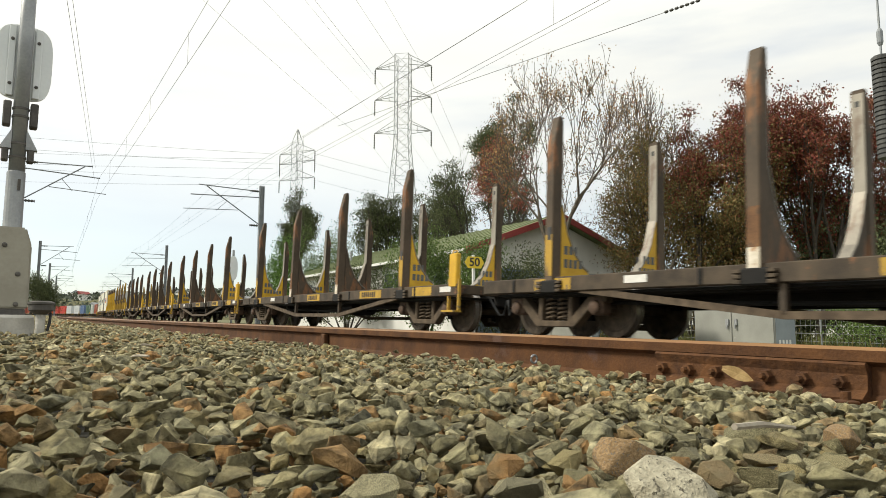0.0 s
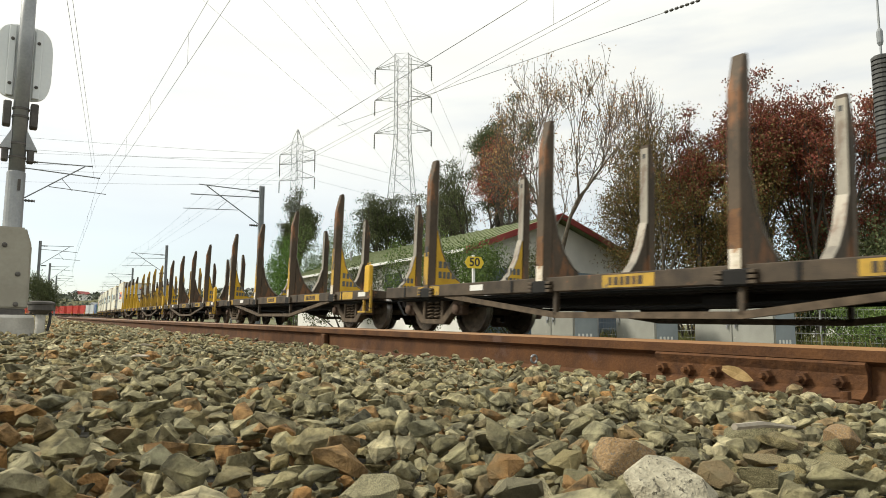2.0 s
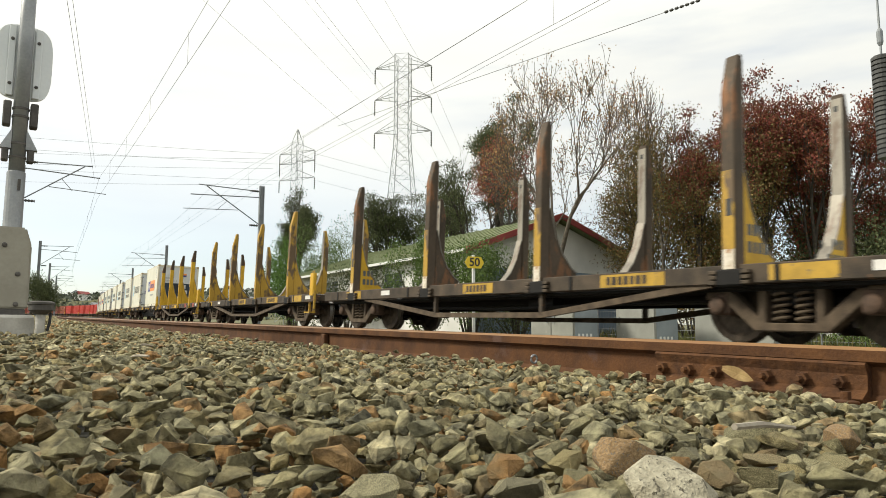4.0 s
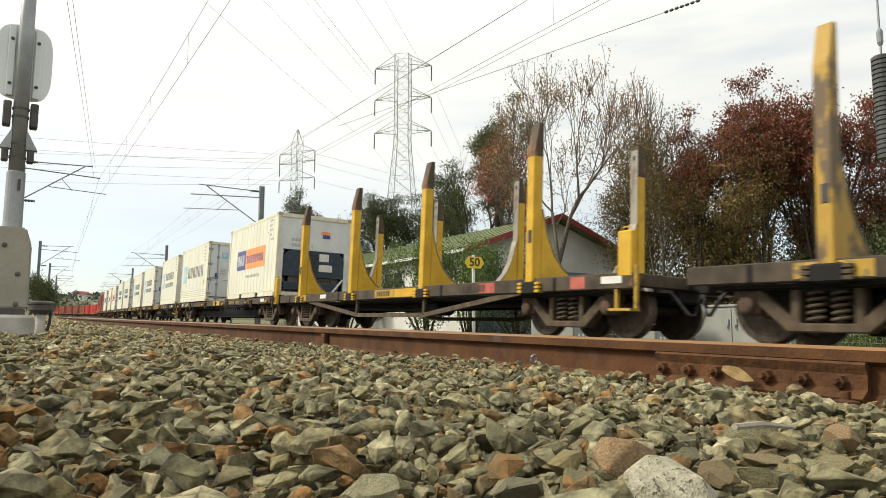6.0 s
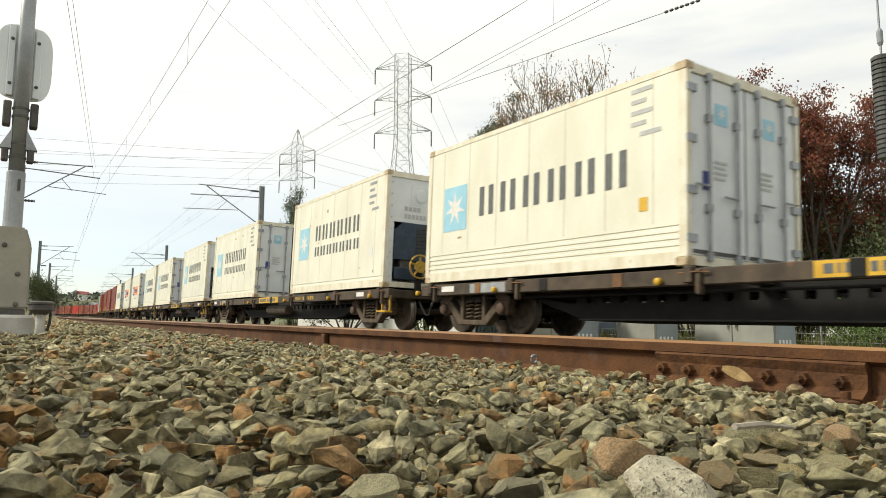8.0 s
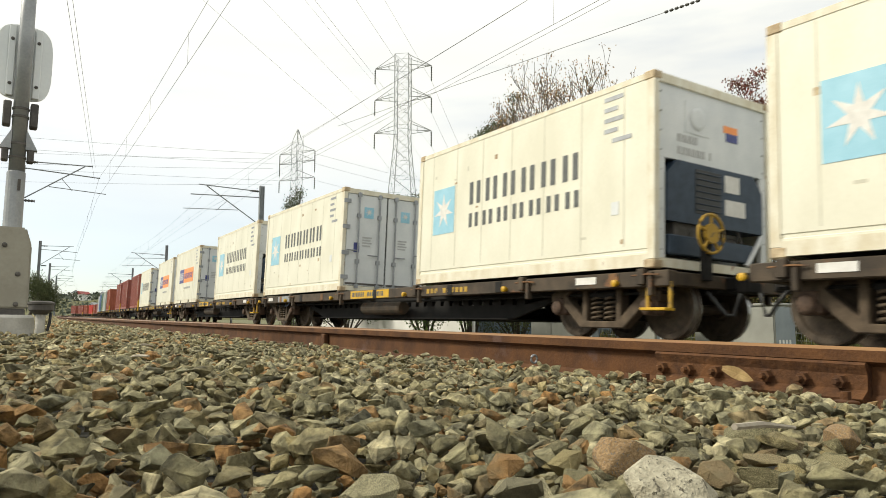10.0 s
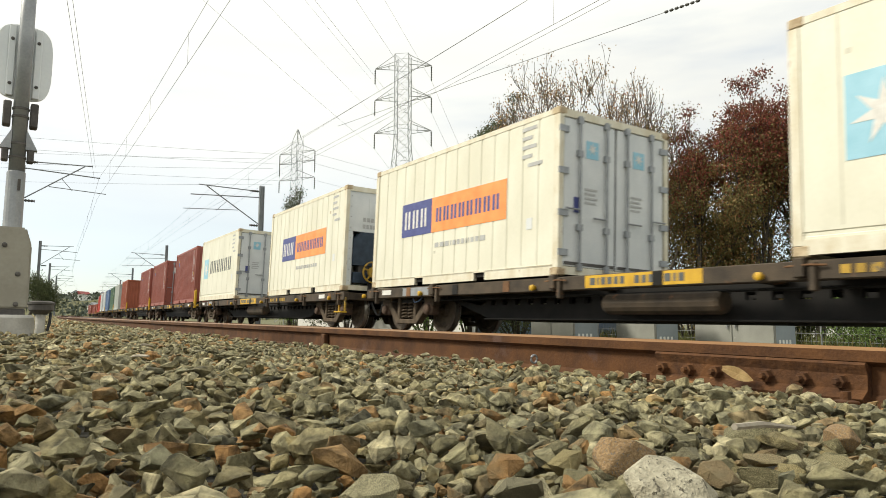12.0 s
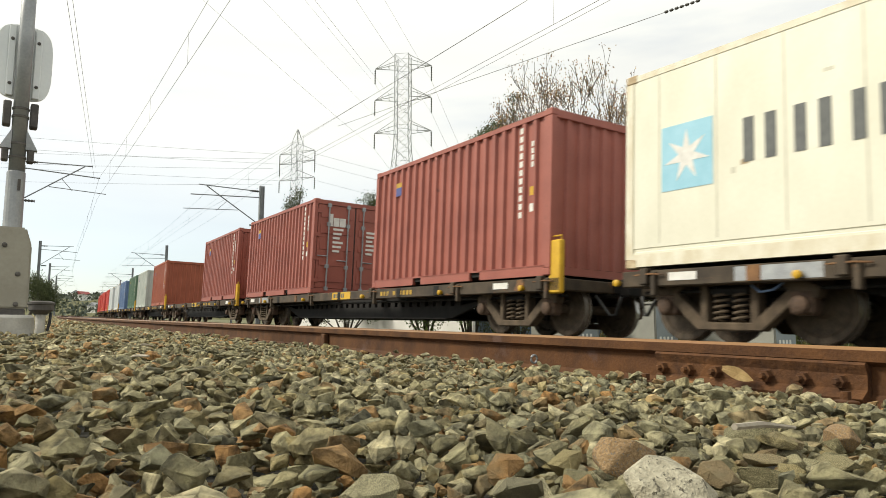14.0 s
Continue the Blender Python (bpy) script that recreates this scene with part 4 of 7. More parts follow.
def build_flat_wagon(wheel, label):
    w = thing("container_flat_wagon", Matrix(), label, "wagon", "train wagons")
    for sx in (-1, 1):
        x0, x1 = sorted((sx * 1.06, sx * 1.20))
        sill = part("side_sill", bbox(x0, x1, -8.15, 8.15, 0.655, 0.86, 0.012), M_STEEL, w)
        xf = sx * 1.201
        panel = part("number_panel", bbox(min(xf, xf + sx * 0.004), max(xf, xf + sx * 0.004), -0.7, 1.25 if wheel else 0.4, 0.675, 0.85, 0), M_YELLOW, sill, "bright yellow number panel")
        bm = bmesh.new()
        bars(bm, sx * 1.206, 1.15 if wheel else 0.3, 0.715, (0.1, 0.03, 0.08, 0.08, 0.07, 0.07, -0.1, 0.08, 0.07, 0.07, -0.1, 0.1, 0.04, 0.08)[:14 if wheel else 6], 0.10, 0.04, 0.003, sx)
        part("number_marking", bm, M_LOGOTEXT, panel)
        bm = bmesh.new()
        bars(bm, sx * 1.203, -2.3, 0.71, (0.1, 0.09, 0.1, -0.1, 0.1, 0.08, 0.1, 0.1, 0.09, 0.1), 0.09, 0.05, 0.003, sx)
        part("code_marking", bm, M_YELLOW2, sill)
        part("grey_patch", bbox(min(xf, xf + sx * 0.003), max(xf, xf + sx * 0.003), 5.5, 6.5, 0.68, 0.84, 0), M_GALV, sill, "scuffed grey paint patch")
        for yy in (-6.9, 7.0):
            part("data_plate", bbox(min(xf, xf + sx * 0.006), max(xf, xf + sx * 0.006), yy, yy + 0.4, 0.72, 0.82, 0), M_MARK, sill, "small faded white plate")
        for yy in (-7.75, -5.3, -1.9, 1.9, 5.3, 7.75):
            bm = bmesh.new()
            box(bm, min(sx * 1.16, sx * 1.27), max(sx * 1.16, sx * 1.27), yy - 0.06, yy + 0.06, 0.68, 0.885)
            bmesh.ops.bevel(bm, geom=bm.edges[:], offset=0.012, segments=1, affect="EDGES")
            bracket = part("lock_bracket", bm, M_STEEL, w)
            part("lock_arm", bbox(min(sx * 1.16, sx * 1.25), max(sx * 1.16, sx * 1.25), yy - 0.17, yy - 0.10, 0.54, 0.84, 0.01), M_STEEL, bracket)
            bm = bmesh.new()
            tube(bm, [(sx * 1.23, yy - 0.28, 0.80), (sx * 1.26, yy - 0.1, 0.81), (sx * 1.26, yy + 0.14, 0.80)], 0.012, 5)
            part("lever", bm, M_RUSTFACE, bracket)
            bm = bmesh.new()
            lathe(bm, [(sx * 1.2, 0.035), (sx * 1.25, 0.05), (sx * 1.275, 0.045), (sx * 1.285, 0.02)], "x", 10, (0, yy + 0.45, 0.715))
            part("lock_handle", bm, M_YELLOW, w, "yellow lock handle")
        for yy in (-7.2, -4.6, -3.1, 0.0, 3.1, 4.6, 6.3):
            part("rivet_plate", bbox(min(xf, xf + sx * 0.01), max(xf, xf + sx * 0.01), yy - 0.12, yy + 0.05, 0.67, 0.85, 0.003), M_RUSTFACE if yy in (-7.2, 3.1, 6.3) else M_DARK, sill)
        xa, xb = sorted((sx * 0.55, sx * 0.62))
        part("girder_web", girder_web(xa, xb), M_DARK, w, "black girder with square openings, shade in its colour")
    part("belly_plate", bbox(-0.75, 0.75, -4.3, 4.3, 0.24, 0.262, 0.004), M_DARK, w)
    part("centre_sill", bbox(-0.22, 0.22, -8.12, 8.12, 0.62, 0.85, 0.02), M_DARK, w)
    for yy in (-8.05, -6.75, -4.9, -3.2, -1.3, 1.3, 3.2, 4.9, 6.75, 8.05):
        part("cross_beam", bbox(-1.06, 1.06, yy - 0.1, yy + 0.1, 0.67, 0.845, 0.012), M_STEEL, w)
    bm = bmesh.new()
    tube(bm, [(-0.9, -8.0, 0.60), (-0.9, 8.0, 0.60)], 0.022, 6)
    part("brake_pipe", bm, M_DARK, w)
    if wheel:
        bm = bmesh.new()
        lathe(bm, [(-0.95, 0.01), (-0.95, 0.13), (-0.9, 0.15), (0.9, 0.15), (0.95, 0.13), (0.95, 0.01)], "y", 16, (-0.85, 0.2, 0.47))
        part("air_tank", bm, M_STEEL, w)
        build_hand_brake(w)
        build_corner_step(w)
        bm = bmesh.new()
        tube(bm, [(-1.0, 6.05, 0.66), (-1.03, 6.15, 0.58), (-1.03, 6.3, 0.56), (-1.0, 6.42, 0.64)], 0.014, 6)
        part("air_hose", bm, M_BLUE, w, "blue air hose", smooth=True)
    else:
        build_corner_post(w)
    for sy in (-1, 1):
        build_coupler(w, sy * 8.13, sy)
        build_bogie(w, sy * 6.75)
    return w


# ---- containers: x across, y 0 to 6.058 along, z up from the base ----
CL, CW, CH = 6.058, 1.219, 2.591


def corrugated(bm, y0, y1, z0, z1, x, sx, pitch=0.28, depth=0.05, duty=(0.30, 0.42, 0.88)):
    """A wall with trapezium waves."""
    n = int(round((y1 - y0) / pitch))
    p = (y1 - y0) / n
    pts = []
    for i in range(n):
        a = y0 + i * p
        pts += [(a, 0), (a + p * duty[0], 0), (a + p * duty[1], 1), (a + p * duty[2], 1)]
    pts.append((y1, 0))
    lo = [bm.verts.new((x - sx * depth * q, y, z0)) for y, q in pts]
    hi = [bm.verts.new((x - sx * depth * q, y, z1)) for y, q in pts]
    for i in range(len(pts) - 1):
        f = (lo[i], lo[i + 1], hi[i + 1], hi[i])
        bm.faces.new(f if sx > 0 else f[::-1])


def container_frame(e, paint, pockets=True):
    bm = bmesh.new()
    for sx in (-1, 1):
        x0, x1 = sorted((sx * (CW - 0.09), sx * CW))
        for y0, y1 in ((0, 0.12), (CL - 0.12, CL)):
            box(bm, x0, x1, y0, y1, 0.12, CH - 0.12)
        xr0, xr1 = sorted((sx * (CW - 0.07), sx * (CW - 0.004)))
        box(bm, xr0, xr1, 0.12, CL - 0.12, CH - 0.10, CH - 0.02)
        if pockets:
            for y0, y1 in ((0.14, 1.85), (2.17, 3.89), (4.21, CL - 0.14)):
                box(bm, xr0, xr1, y0, y1, 0.0, 0.16)
            box(bm, xr0, xr1, 0.14, CL - 0.14, 0.135, 0.165)
        else:
            box(bm, xr0, xr1, 0.12, CL - 0.12, 0.02, 0.18)
    for y0, y1 in ((0.0, 0.08), (CL - 0.08, CL)):
        box(bm, -CW + 0.09, CW - 0.09, y0, y1, CH - 0.14, CH - 0.02)
        box(bm, -CW + 0.09, CW - 0.09, y0, y1, 0.02, 0.14)
    fr = part("container_frame", bm, paint, e)
    for sx in (-1, 1):
        for y0, y1 in ((0, 0.178), (CL - 0.178, CL)):
            for z0, z1 in ((0, 0.118), (CH - 0.118, CH)):
                x0, x1 = sorted((sx * (CW - 0.16), sx * (CW + 0.004)))
                part("corner_casting", bbox(x0, x1, y0 - 0.003, y1 + 0.003, z0, z1, 0.014), M_CAST if paint in (M_RUSTEDGE, M_WHITE) else paint, e)
    bm = bmesh.new()
    box(bm, -CW + 0.06, CW - 0.06, 0.06, CL - 0.06, CH - 0.045, CH - 0.012)
    part("roof_panel", bm, M_CREAM if paint is M_RUSTEDGE else paint, e)
    bm = bmesh.new()
    box(bm, -CW + 0.05, CW - 0.05, 0.05, CL - 0.05, 0.06, 0.15)
    part("floor", bm, M_DARK, e)
    return fr


def door_end(e, paint, hinge_paint, bar_paint, white=False):
    """Two door leaves with four locking bars on the end at y = 0."""
    for sx in (-1, 1):
        x0, x1 = sorted((sx * 0.02, sx * (CW - 0.112)))
        bm = bbox(x0, x1, 0.02, 0.075, 0.15, CH - 0.15, 0.008)
        if not white:
            for k in range(5):
                z = 0.33 + k * 0.44
                box(bm, x0 + 0.08, x1 - 0.08, 0.0, 0.022, z, z + 0.2)
        leaf = part("door", bm, paint, e)
        bm = bmesh.new()
        for xb in (sx * 0.23, sx * 0.80):
            tube(bm, [(xb, -0.022, 0.10), (xb, -0.022, CH - 0.10)], 0.021, 8)
            for z in (0.14, 0.75, 1.9, CH - 0.16):
                box(bm, xb - 0.05, xb + 0.05, -0.035, 0.02, z - 0.05, z + 0.05)
            tube(bm, [(xb, -0.03, 0.92 + 0.1 * (abs(xb) > 0.5)), (xb + sx * 0.3, -0.045, 0.92 + 0.1 * (abs(xb) > 0.5))], 0.015, 6)
        part("locking_bar", bm, bar_paint, leaf, "galvanised locking bars")
        for z in (0.35, 0.95, 1.6, 2.25):
            xh = sx * (CW - 0.10)
            bm = bmesh.new()
            box(bm, xh - 0.10, xh + 0.09, -0.012, 0.02, z - 0.05, z + 0.05)
            part("hinge", bm, hinge_paint, leaf)
        bm = bmesh.new()
        if white:
            for q in range(4):
                box(bm, sx * 0.5 - 0.17, sx * 0.5 - 0.17 + 0.26 - 0.04 * (q % 2), 0.012, 0.02, 1.35 - q * 0.07, 1.385 - q * 0.07)
            part("data_marking", bm, M_GREYMARK, leaf)
            bm = bmesh.new()
            box(bm, sx * 0.52 - 0.13, sx * 0.52 + 0.13, 0.014, 0.02, 1.86, 2.14)
            square = part("logo_square", bm, M_LOGOBLUE, leaf)
            bm = bmesh.new()
            star(bm, 0.0, 0.0, 2.02, 0.10, 0.003)
            for v in bm.verts:
                v.co = (sx * 0.52 + v.co.y, 0.0125 - v.co.x, v.co.z)
            bmesh.ops.recalc_face_normals(bm, faces=bm.faces)
            part("logo_star", bm, M_MARK, square)
            part("kick_strip", bbox(x0 + 0.02, x1 - 0.02, 0.014, 0.02, 0.17, 0.22, 0), M_BLACKCAP, leaf)
        else:
            for q in range(6):
                box(bm, sx * 0.5 - 0.16, sx * 0.5 - 0.16 + 0.3 - 0.05 * (q % 3), -0.005, 0.001, 1.75 - q * 0.12, 1.81 - q * 0.12)
            part("data_marking", bm, M_MARK, leaf)
    # black sheet behind the leaves, painting shade into the gaps round them
    part("gasket", bbox(-CW + 0.088, CW - 0.088, 0.045, 0.07, 0.135, CH - 0.138, 0), M_RUBBER, e, "black sheet that paints the shade in the door gaps")
    bm = bmesh.new()
    if white:
        box(bm, -CW + 0.32, -CW + 0.47, 0.012, 0.019, 0.98, 1.22)
        part("placard", bm, M_NAVY, e, "small dark blue placard")
    else:
        for x0, wd, hh in ((-0.78, 0.10, 0.34), (-0.66, 0.16, 0.24), (-0.48, 0.18, 0.24)):
            box(bm, x0, x0 + wd, -0.006, 0.0, 1.86, 1.86 + hh)
        part("logo_marking", bm, M_MARK, e, "bold white lessor mark")


def unit_end(e, paint):
    """The cooling machinery on the end at y = 0."""
    for x0, x1, y0, y1, z0, z1 in ((-CW + 0.09, CW - 0.09, 0.03, 0.09, 1.46, CH - 0.13), (-CW + 0.09, -CW + 0.22, 0.02, 0.09, 0.13, 1.455), (CW - 0.22, CW - 0.09, 0.02, 0.09, 0.13, 1.455), (-CW + 0.225, CW - 0.225, 0.40, 0.45, 0.13, 1.455)):
        part("end_panel", bbox(x0, x1, y0, y1, z0, z1, 0.004), paint, e)
    for sx in (-1, 1):
        for k in range(9):
            bm = bmesh.new()
            lathe(bm, [(0.03, 0.016), (0.016, 0.014), (0.012, 0.006)], "y", 6, (sx * (CW - 0.15), 0, 0.25 + k * 0.26))
            part("bolt", bm, M_GREYMARK, e)
    bm = bmesh.new()
    prism(bm, [(-0.99, 0.63), (-0.99, 1.26), (-0.80, 1.45), (0.80, 1.45), (0.99, 1.22), (0.99, 0.63)], "y", -0.01, 0.30)
    bmesh.ops.recalc_face_normals(bm, faces=bm.faces)
    unit = part("cooling_unit", bm, M_UNIT, e, "dark blue cooling unit")
    part("fan_recess", bbox(-0.45, 0.08, -0.018, -0.009, 0.78, 1.38, 0.004), M_BLACKPAINT, unit)
    for k in range(7):
        bm = bmesh.new()
        tube(bm, [(-0.43, -0.024, 0.83 + k * 0.083), (0.06, -0.024, 0.83 + k * 0.083)], 0.008, 4)
        part("grille_bar", bm, M_UNIT, unit)
    for x0, x1, z0, z1 in ((0.16, 0.48, 1.14, 1.38), (0.16, 0.60, 0.82, 1.04)):
        part("data_plate", bbox(x0, x1, -0.016, -0.009, z0, z1, 0.002), M_MARK, unit, "pale data plate")
    part("lower_beam", bbox(-0.95, 0.80, 0.0, 0.12, 0.20, 0.46, 0.015), M_UNIT, e, "dark blue lower beam")
    bm = bmesh.new()
    lathe(bm, [(-0.35, 0.02), (-0.35, 0.13), (0.35, 0.13), (0.35, 0.02)], "x", 14, (0.2, 0.2, 0.42))
    box(bm, -0.8, -0.35, 0.05, 0.35, 0.3, 0.66)
    for x in (-0.6, -0.2, 0.5):
        tube(bm, [(x, 0.08, 0.28), (x + 0.1, 0.06, 0.5), (x, 0.08, 0.7)], 0.025, 6)
    part("compressor", bm, M_BLACKCAP, e)
    bm = bmesh.new()
    tube(bm, [(0.62, -0.01, 0.16), (0.97, -0.01, 0.60)], 0.035, 6)
    part("brace", bm, paint, e)
    bm = bmesh.new()
    lathe(bm, [(0.028, 0.14), (0.012, 0.16), (0.0, 0.12), (-0.004, 0.05)], "y", 18, (-0.35, 0, 2.08))
    box(bm, -0.6, -0.1, 0.022, 0.032, 1.86, 2.3)
    part("air_vent", bm, paint, e)
    bm = bmesh.new()
    for z, ws in ((1.72, (0.08, 0.08, 0.08, 0.08)), (1.55, (0.07, 0.07, 0.07, 0.07, 0.07, 0.07, -0.05, 0.03))):
        x = -0.75
        for wd in ws:
            if wd > 0:
                box(bm, x, x + wd, 0.024, 0.031, z, z + 0.1)
            x += abs(wd) + 0.025
    part("code_marking", bm, M_GREYMARK, e)
    bm = bmesh.new()
    box(bm, 0.2, 0.5, 0.022, 0.031, 2.0, 2.1)
    part("sticker", bm, M_ORANGE, e)
    bm = bmesh.new()
    box(bm, 0.25, 0.5, 0.022, 0.031, 1.88, 2.0)
    part("sticker", bm, M_NAVY, e)


def star(bm, x, y, z, r, depth):
    pts = []
    for k in range(14):
        a = k * math.pi / 7 + math.pi / 2
        rr = r if k % 2 == 0 else r * 0.36
        pts.append((y + rr * math.cos(a), z + rr * math.sin(a)))
    prism(bm, pts, "x", min(x, x + depth), max(x, x + depth))
    bmesh.ops.recalc_face_normals(bm, faces=bm.faces)


def mark_row(bm, xa, xb, y, z, h, total, count, ink=0.30):
    """A row of plain upright bars in pairs, where a logo's word stands."""
    w = total / count
    for k in range(count):
        a = y - k * w
        for q in range(2):
            box(bm, xa, xb, a - w * (0.06 + 0.44 * q + ink * 0.72), a - w * (0.06 + 0.44 * q), z, z + h)


def reefer_container(style, near_end, seed):
    rng = random.Random(seed)
    lab = {"star": "cream refrigerated container with a blue star logo", "star2": "rust-streaked cream refrigerated container with a two-line logo", "star3": "clean cream refrigerated container with a blue star logo", "orange": "cream refrigerated container with navy and orange band"}[style]
    lab += ", white doors" if near_end == "doors" else ", cooling unit"
    e = thing("refrigerated_container", Matrix(), lab, "shipping container", "train containers")
    container_frame(e, M_RUSTEDGE, pockets=style == "orange")
    for sx in (-1, 1):
        bm = bmesh.new()
        z0 = 0.165
        x0, x1 = sorted((sx * (CW - 0.05), sx * (CW - 0.012)))
        if style == "orange":
            corrugated(bm, 0.12, CL - 0.12, z0, CH - 0.1, sx * (CW - 0.012), sx, 0.39, 0.012, (0.84, 0.88, 0.96))
        else:
            outline = [(x0, z0), (x0, CH - 0.1)] if sx > 0 else [(x1, z0), (x1, CH - 0.1)]
            xo, xi = sx * (CW - 0.012), sx * (CW - 0.024)
            outline.append((xo, CH - 0.1))
            for k in (range(3, -1, -1) if style == "star" else range(0, -1, -1)):
                za = z0 + 0.02 + k * 0.085
                outline += [(xo, za + 0.075), (xi, za + 0.065), (xi, za + 0.03), (xo, za + 0.02)]
            outline.append((xo, z0))
            prism(bm, outline, "y", 0.12, CL - 0.12)
            bmesh.ops.recalc_face_normals(bm, faces=bm.faces)
        side = part("side_panel", bm, M_CREAM, e)
        xs = sx * (CW - 0.012)
        if style != "orange":
            for q in range(7):
                yq = 0.12 + (q + 0.5) * (CL - 0.24) / 7 + rng.uniform(-0.01, 0.01)
                part("seam", bbox(min(xs, xs + sx * 0.0015), max(xs, xs + sx * 0.0015), yq - 0.012, yq + 0.012, 0.56 if style == "star" else 0.30, CH - 0.1, 0), M_SEAM, side)
        for q in range(9 if style == "star2" else 3):
            ys, zs, hs = rng.uniform(0.3, CL - 0.3), rng.uniform(0.25, 2.3), rng.uniform(0.02, 0.09)
            part("scuff", bbox(min(xs, xs + sx * 0.0017), max(xs, xs + sx * 0.0017), ys, ys + rng.uniform(0.03, 0.13), zs, zs + hs, 0), M_CAST if rng.random() < 0.6 else M_SEAM, side, "rust scuff")
        xa, xb = sorted((xs + sx * 0.002, xs + sx * 0.006))
        xc, xd = sorted((xs + sx * 0.006, xs + sx * 0.009))
        # reading starts at the far end on the side seen from the camera
        if style != "orange":
            z0_, z1_ = (0.94, 1.76) if style != "star2" else (0.93, 1.80)
            bm = bmesh.new()
            box(bm, xa, xb, 4.74, 5.48, z0_, z1_)
            part("logo_square", bm, M_LOGOBLUE, side, "sky blue logo square")
            bm = bmesh.new()
            star(bm, xs + sx * 0.006, 5.11, (z0_ + z1_) / 2, 0.33, sx * 0.003)
            part("logo_star", bm, M_MARK, side, "white star")
            bm = bmesh.new()
            if style != "star2":
                mark_row(bm, xa, xb, 4.38, 1.12, 0.51, 3.57, 6)
            else:
                mark_row(bm, xa, xb, 4.27, 1.37, 0.40, 2.98, 6)
                mark_row(bm, xa, xb, 4.27, 0.96, 0.25, 2.98, 7)
            part("logo_marking", bm, M_LOGOTEXT, side, "dark grey logo bars")
        else:
            bm = bmesh.new()
            box(bm, xa, xb, 3.65, 4.81, 0.99, 1.67)
            part("logo_panel", bm, M_NAVY, side, "navy logo panel")
            bm = bmesh.new()
            box(bm, xa, xb, 1.29, 3.65, 0.99, 1.67)
            part("logo_panel", bm, M_ORANGE, side, "orange logo panel")
            bm = bmesh.new()
            mark_row(bm, xc, xd, 4.71, 1.14, 0.37, 0.95, 3)
            part("logo_marking", bm, M_MARK, side, "white logo bars")
            bm = bmesh.new()
            mark_row(bm, xc, xd, 3.50, 1.18, 0.27, 2.07, 8, 0.36)
            part("logo_marking", bm, M_NAVY, side, "navy logo bars")
            bm = bmesh.new()
            bars(bm, xs + sx * 0.002, 3.50, 0.69, (0.13, 0.13, 0.13, 0.03, 0.09, 0.09, 0.09, 0.03, 0.03, 0.09, 0.09, 0.15), 0.09, 0.05, 0.004, sx)
            part("address_marking", bm, M_GREYMARK, side, "grey web address bars")
        bm = bmesh.new()
        for q in range(5):
            y0 = 0.95 if q < 4 else 0.8
            box(bm, xa, xb, y0 - 0.40 + 0.1 * (q % 2), y0 - 0.05, 2.36 - q * 0.15, 2.42 - q * 0.15)
        part("code_marking", bm, M_GREYMARK if style != "star2" else M_GALV, side)
        bm = bmesh.new()
        box(bm, xa, xb, 0.62, 0.76, 0.75, 0.93)
        part("sticker", bm, M_YELLOW if style == "star" else M_WHITE, side)
    if near_end == "doors":
        door_end(e, M_WHITE, M_GALV, M_GALV, white=True)
    else:
        unit_end(e, M_WHITE)
    bm = bmesh.new()
    box(bm, -CW + 0.09, CW - 0.09, CL - 0.09, CL - 0.03, 0.13, CH - 0.13)
    part("end_panel", bm, M_WHITE, e)
    return e


def dry_container(paint, near_end, label, marks=True):
    e = thing("dry_container", Matrix(), label, "shipping container", "train containers")
    container_frame(e, paint)
    for sx in (-1, 1):
        bm = bmesh.new()
        corrugated(bm, 0.12, CL - 0.12, 0.16, CH - 0.10, sx * (CW - 0.012), sx)
        side = part("side_panel", bm, paint, e)
        if marks:
            xs = sx * (CW - 0.010)
            bm = bmesh.new()
            for q in range(11):
                z = 2.42 - q * 0.138
                box(bm, min(xs, xs + sx * 0.004), max(xs, xs + sx * 0.004), 0.72, 0.80, z - 0.095, z)
            for q in range(4):
                z = 2.15 - q * 0.11
                box(bm, min(xs, xs + sx * 0.004), max(xs, xs + sx * 0.004), 0.44, 0.50, z - 0.085, z)
            box(bm, min(xs, xs + sx * 0.004), max(xs, xs + sx * 0.004), 0.43, 0.52, 1.02, 1.15)
            part("code_marking", bm, M_MARK, side, "vertical faded code bars")
            bm = bmesh.new()
            box(bm, min(xs, xs + sx * 0.004), max(xs, xs + sx * 0.004), 0.43, 0.52, 1.28, 1.42)
            part("sticker", bm, M_YELLOW, side)
            bm = bmesh.new()
            box(bm, min(xs, xs + sx * 0.004), max(xs, xs + sx * 0.004), CL - 1.20, CL - 0.96, 1.92, 2.10)
            part("sticker", bm, M_NAVY, side)
            bm = bmesh.new()
            box(bm, min(xs, xs + sx * 0.004), max(xs, xs + sx * 0.004), CL - 1.20, CL - 0.96, 2.10, 2.20)
            part("sticker", bm, M_YELLOW2, side)
    if near_end == "doors":
        door_end(e, paint, paint, M_GALV)
    else:
        bm = bmesh.new()
        corrugated(bm, -CW + 0.09, CW - 0.09, 0.14, CH - 0.13, 0.0, 1, 0.26, 0.04)
        for v in bm.verts:
            x, y, z = v.co
            v.co = (y, 0.03 - x, z)
        bmesh.ops.recalc_face_normals(bm, faces=bm.faces)
        part("end_wall", bm, paint, e)
    bm = bmesh.new()
    box(bm, -CW + 0.09, CW - 0.09, CL - 0.09, CL - 0.03, 0.13, CH - 0.13)
    part("end_panel", bm, paint, e)
    return e


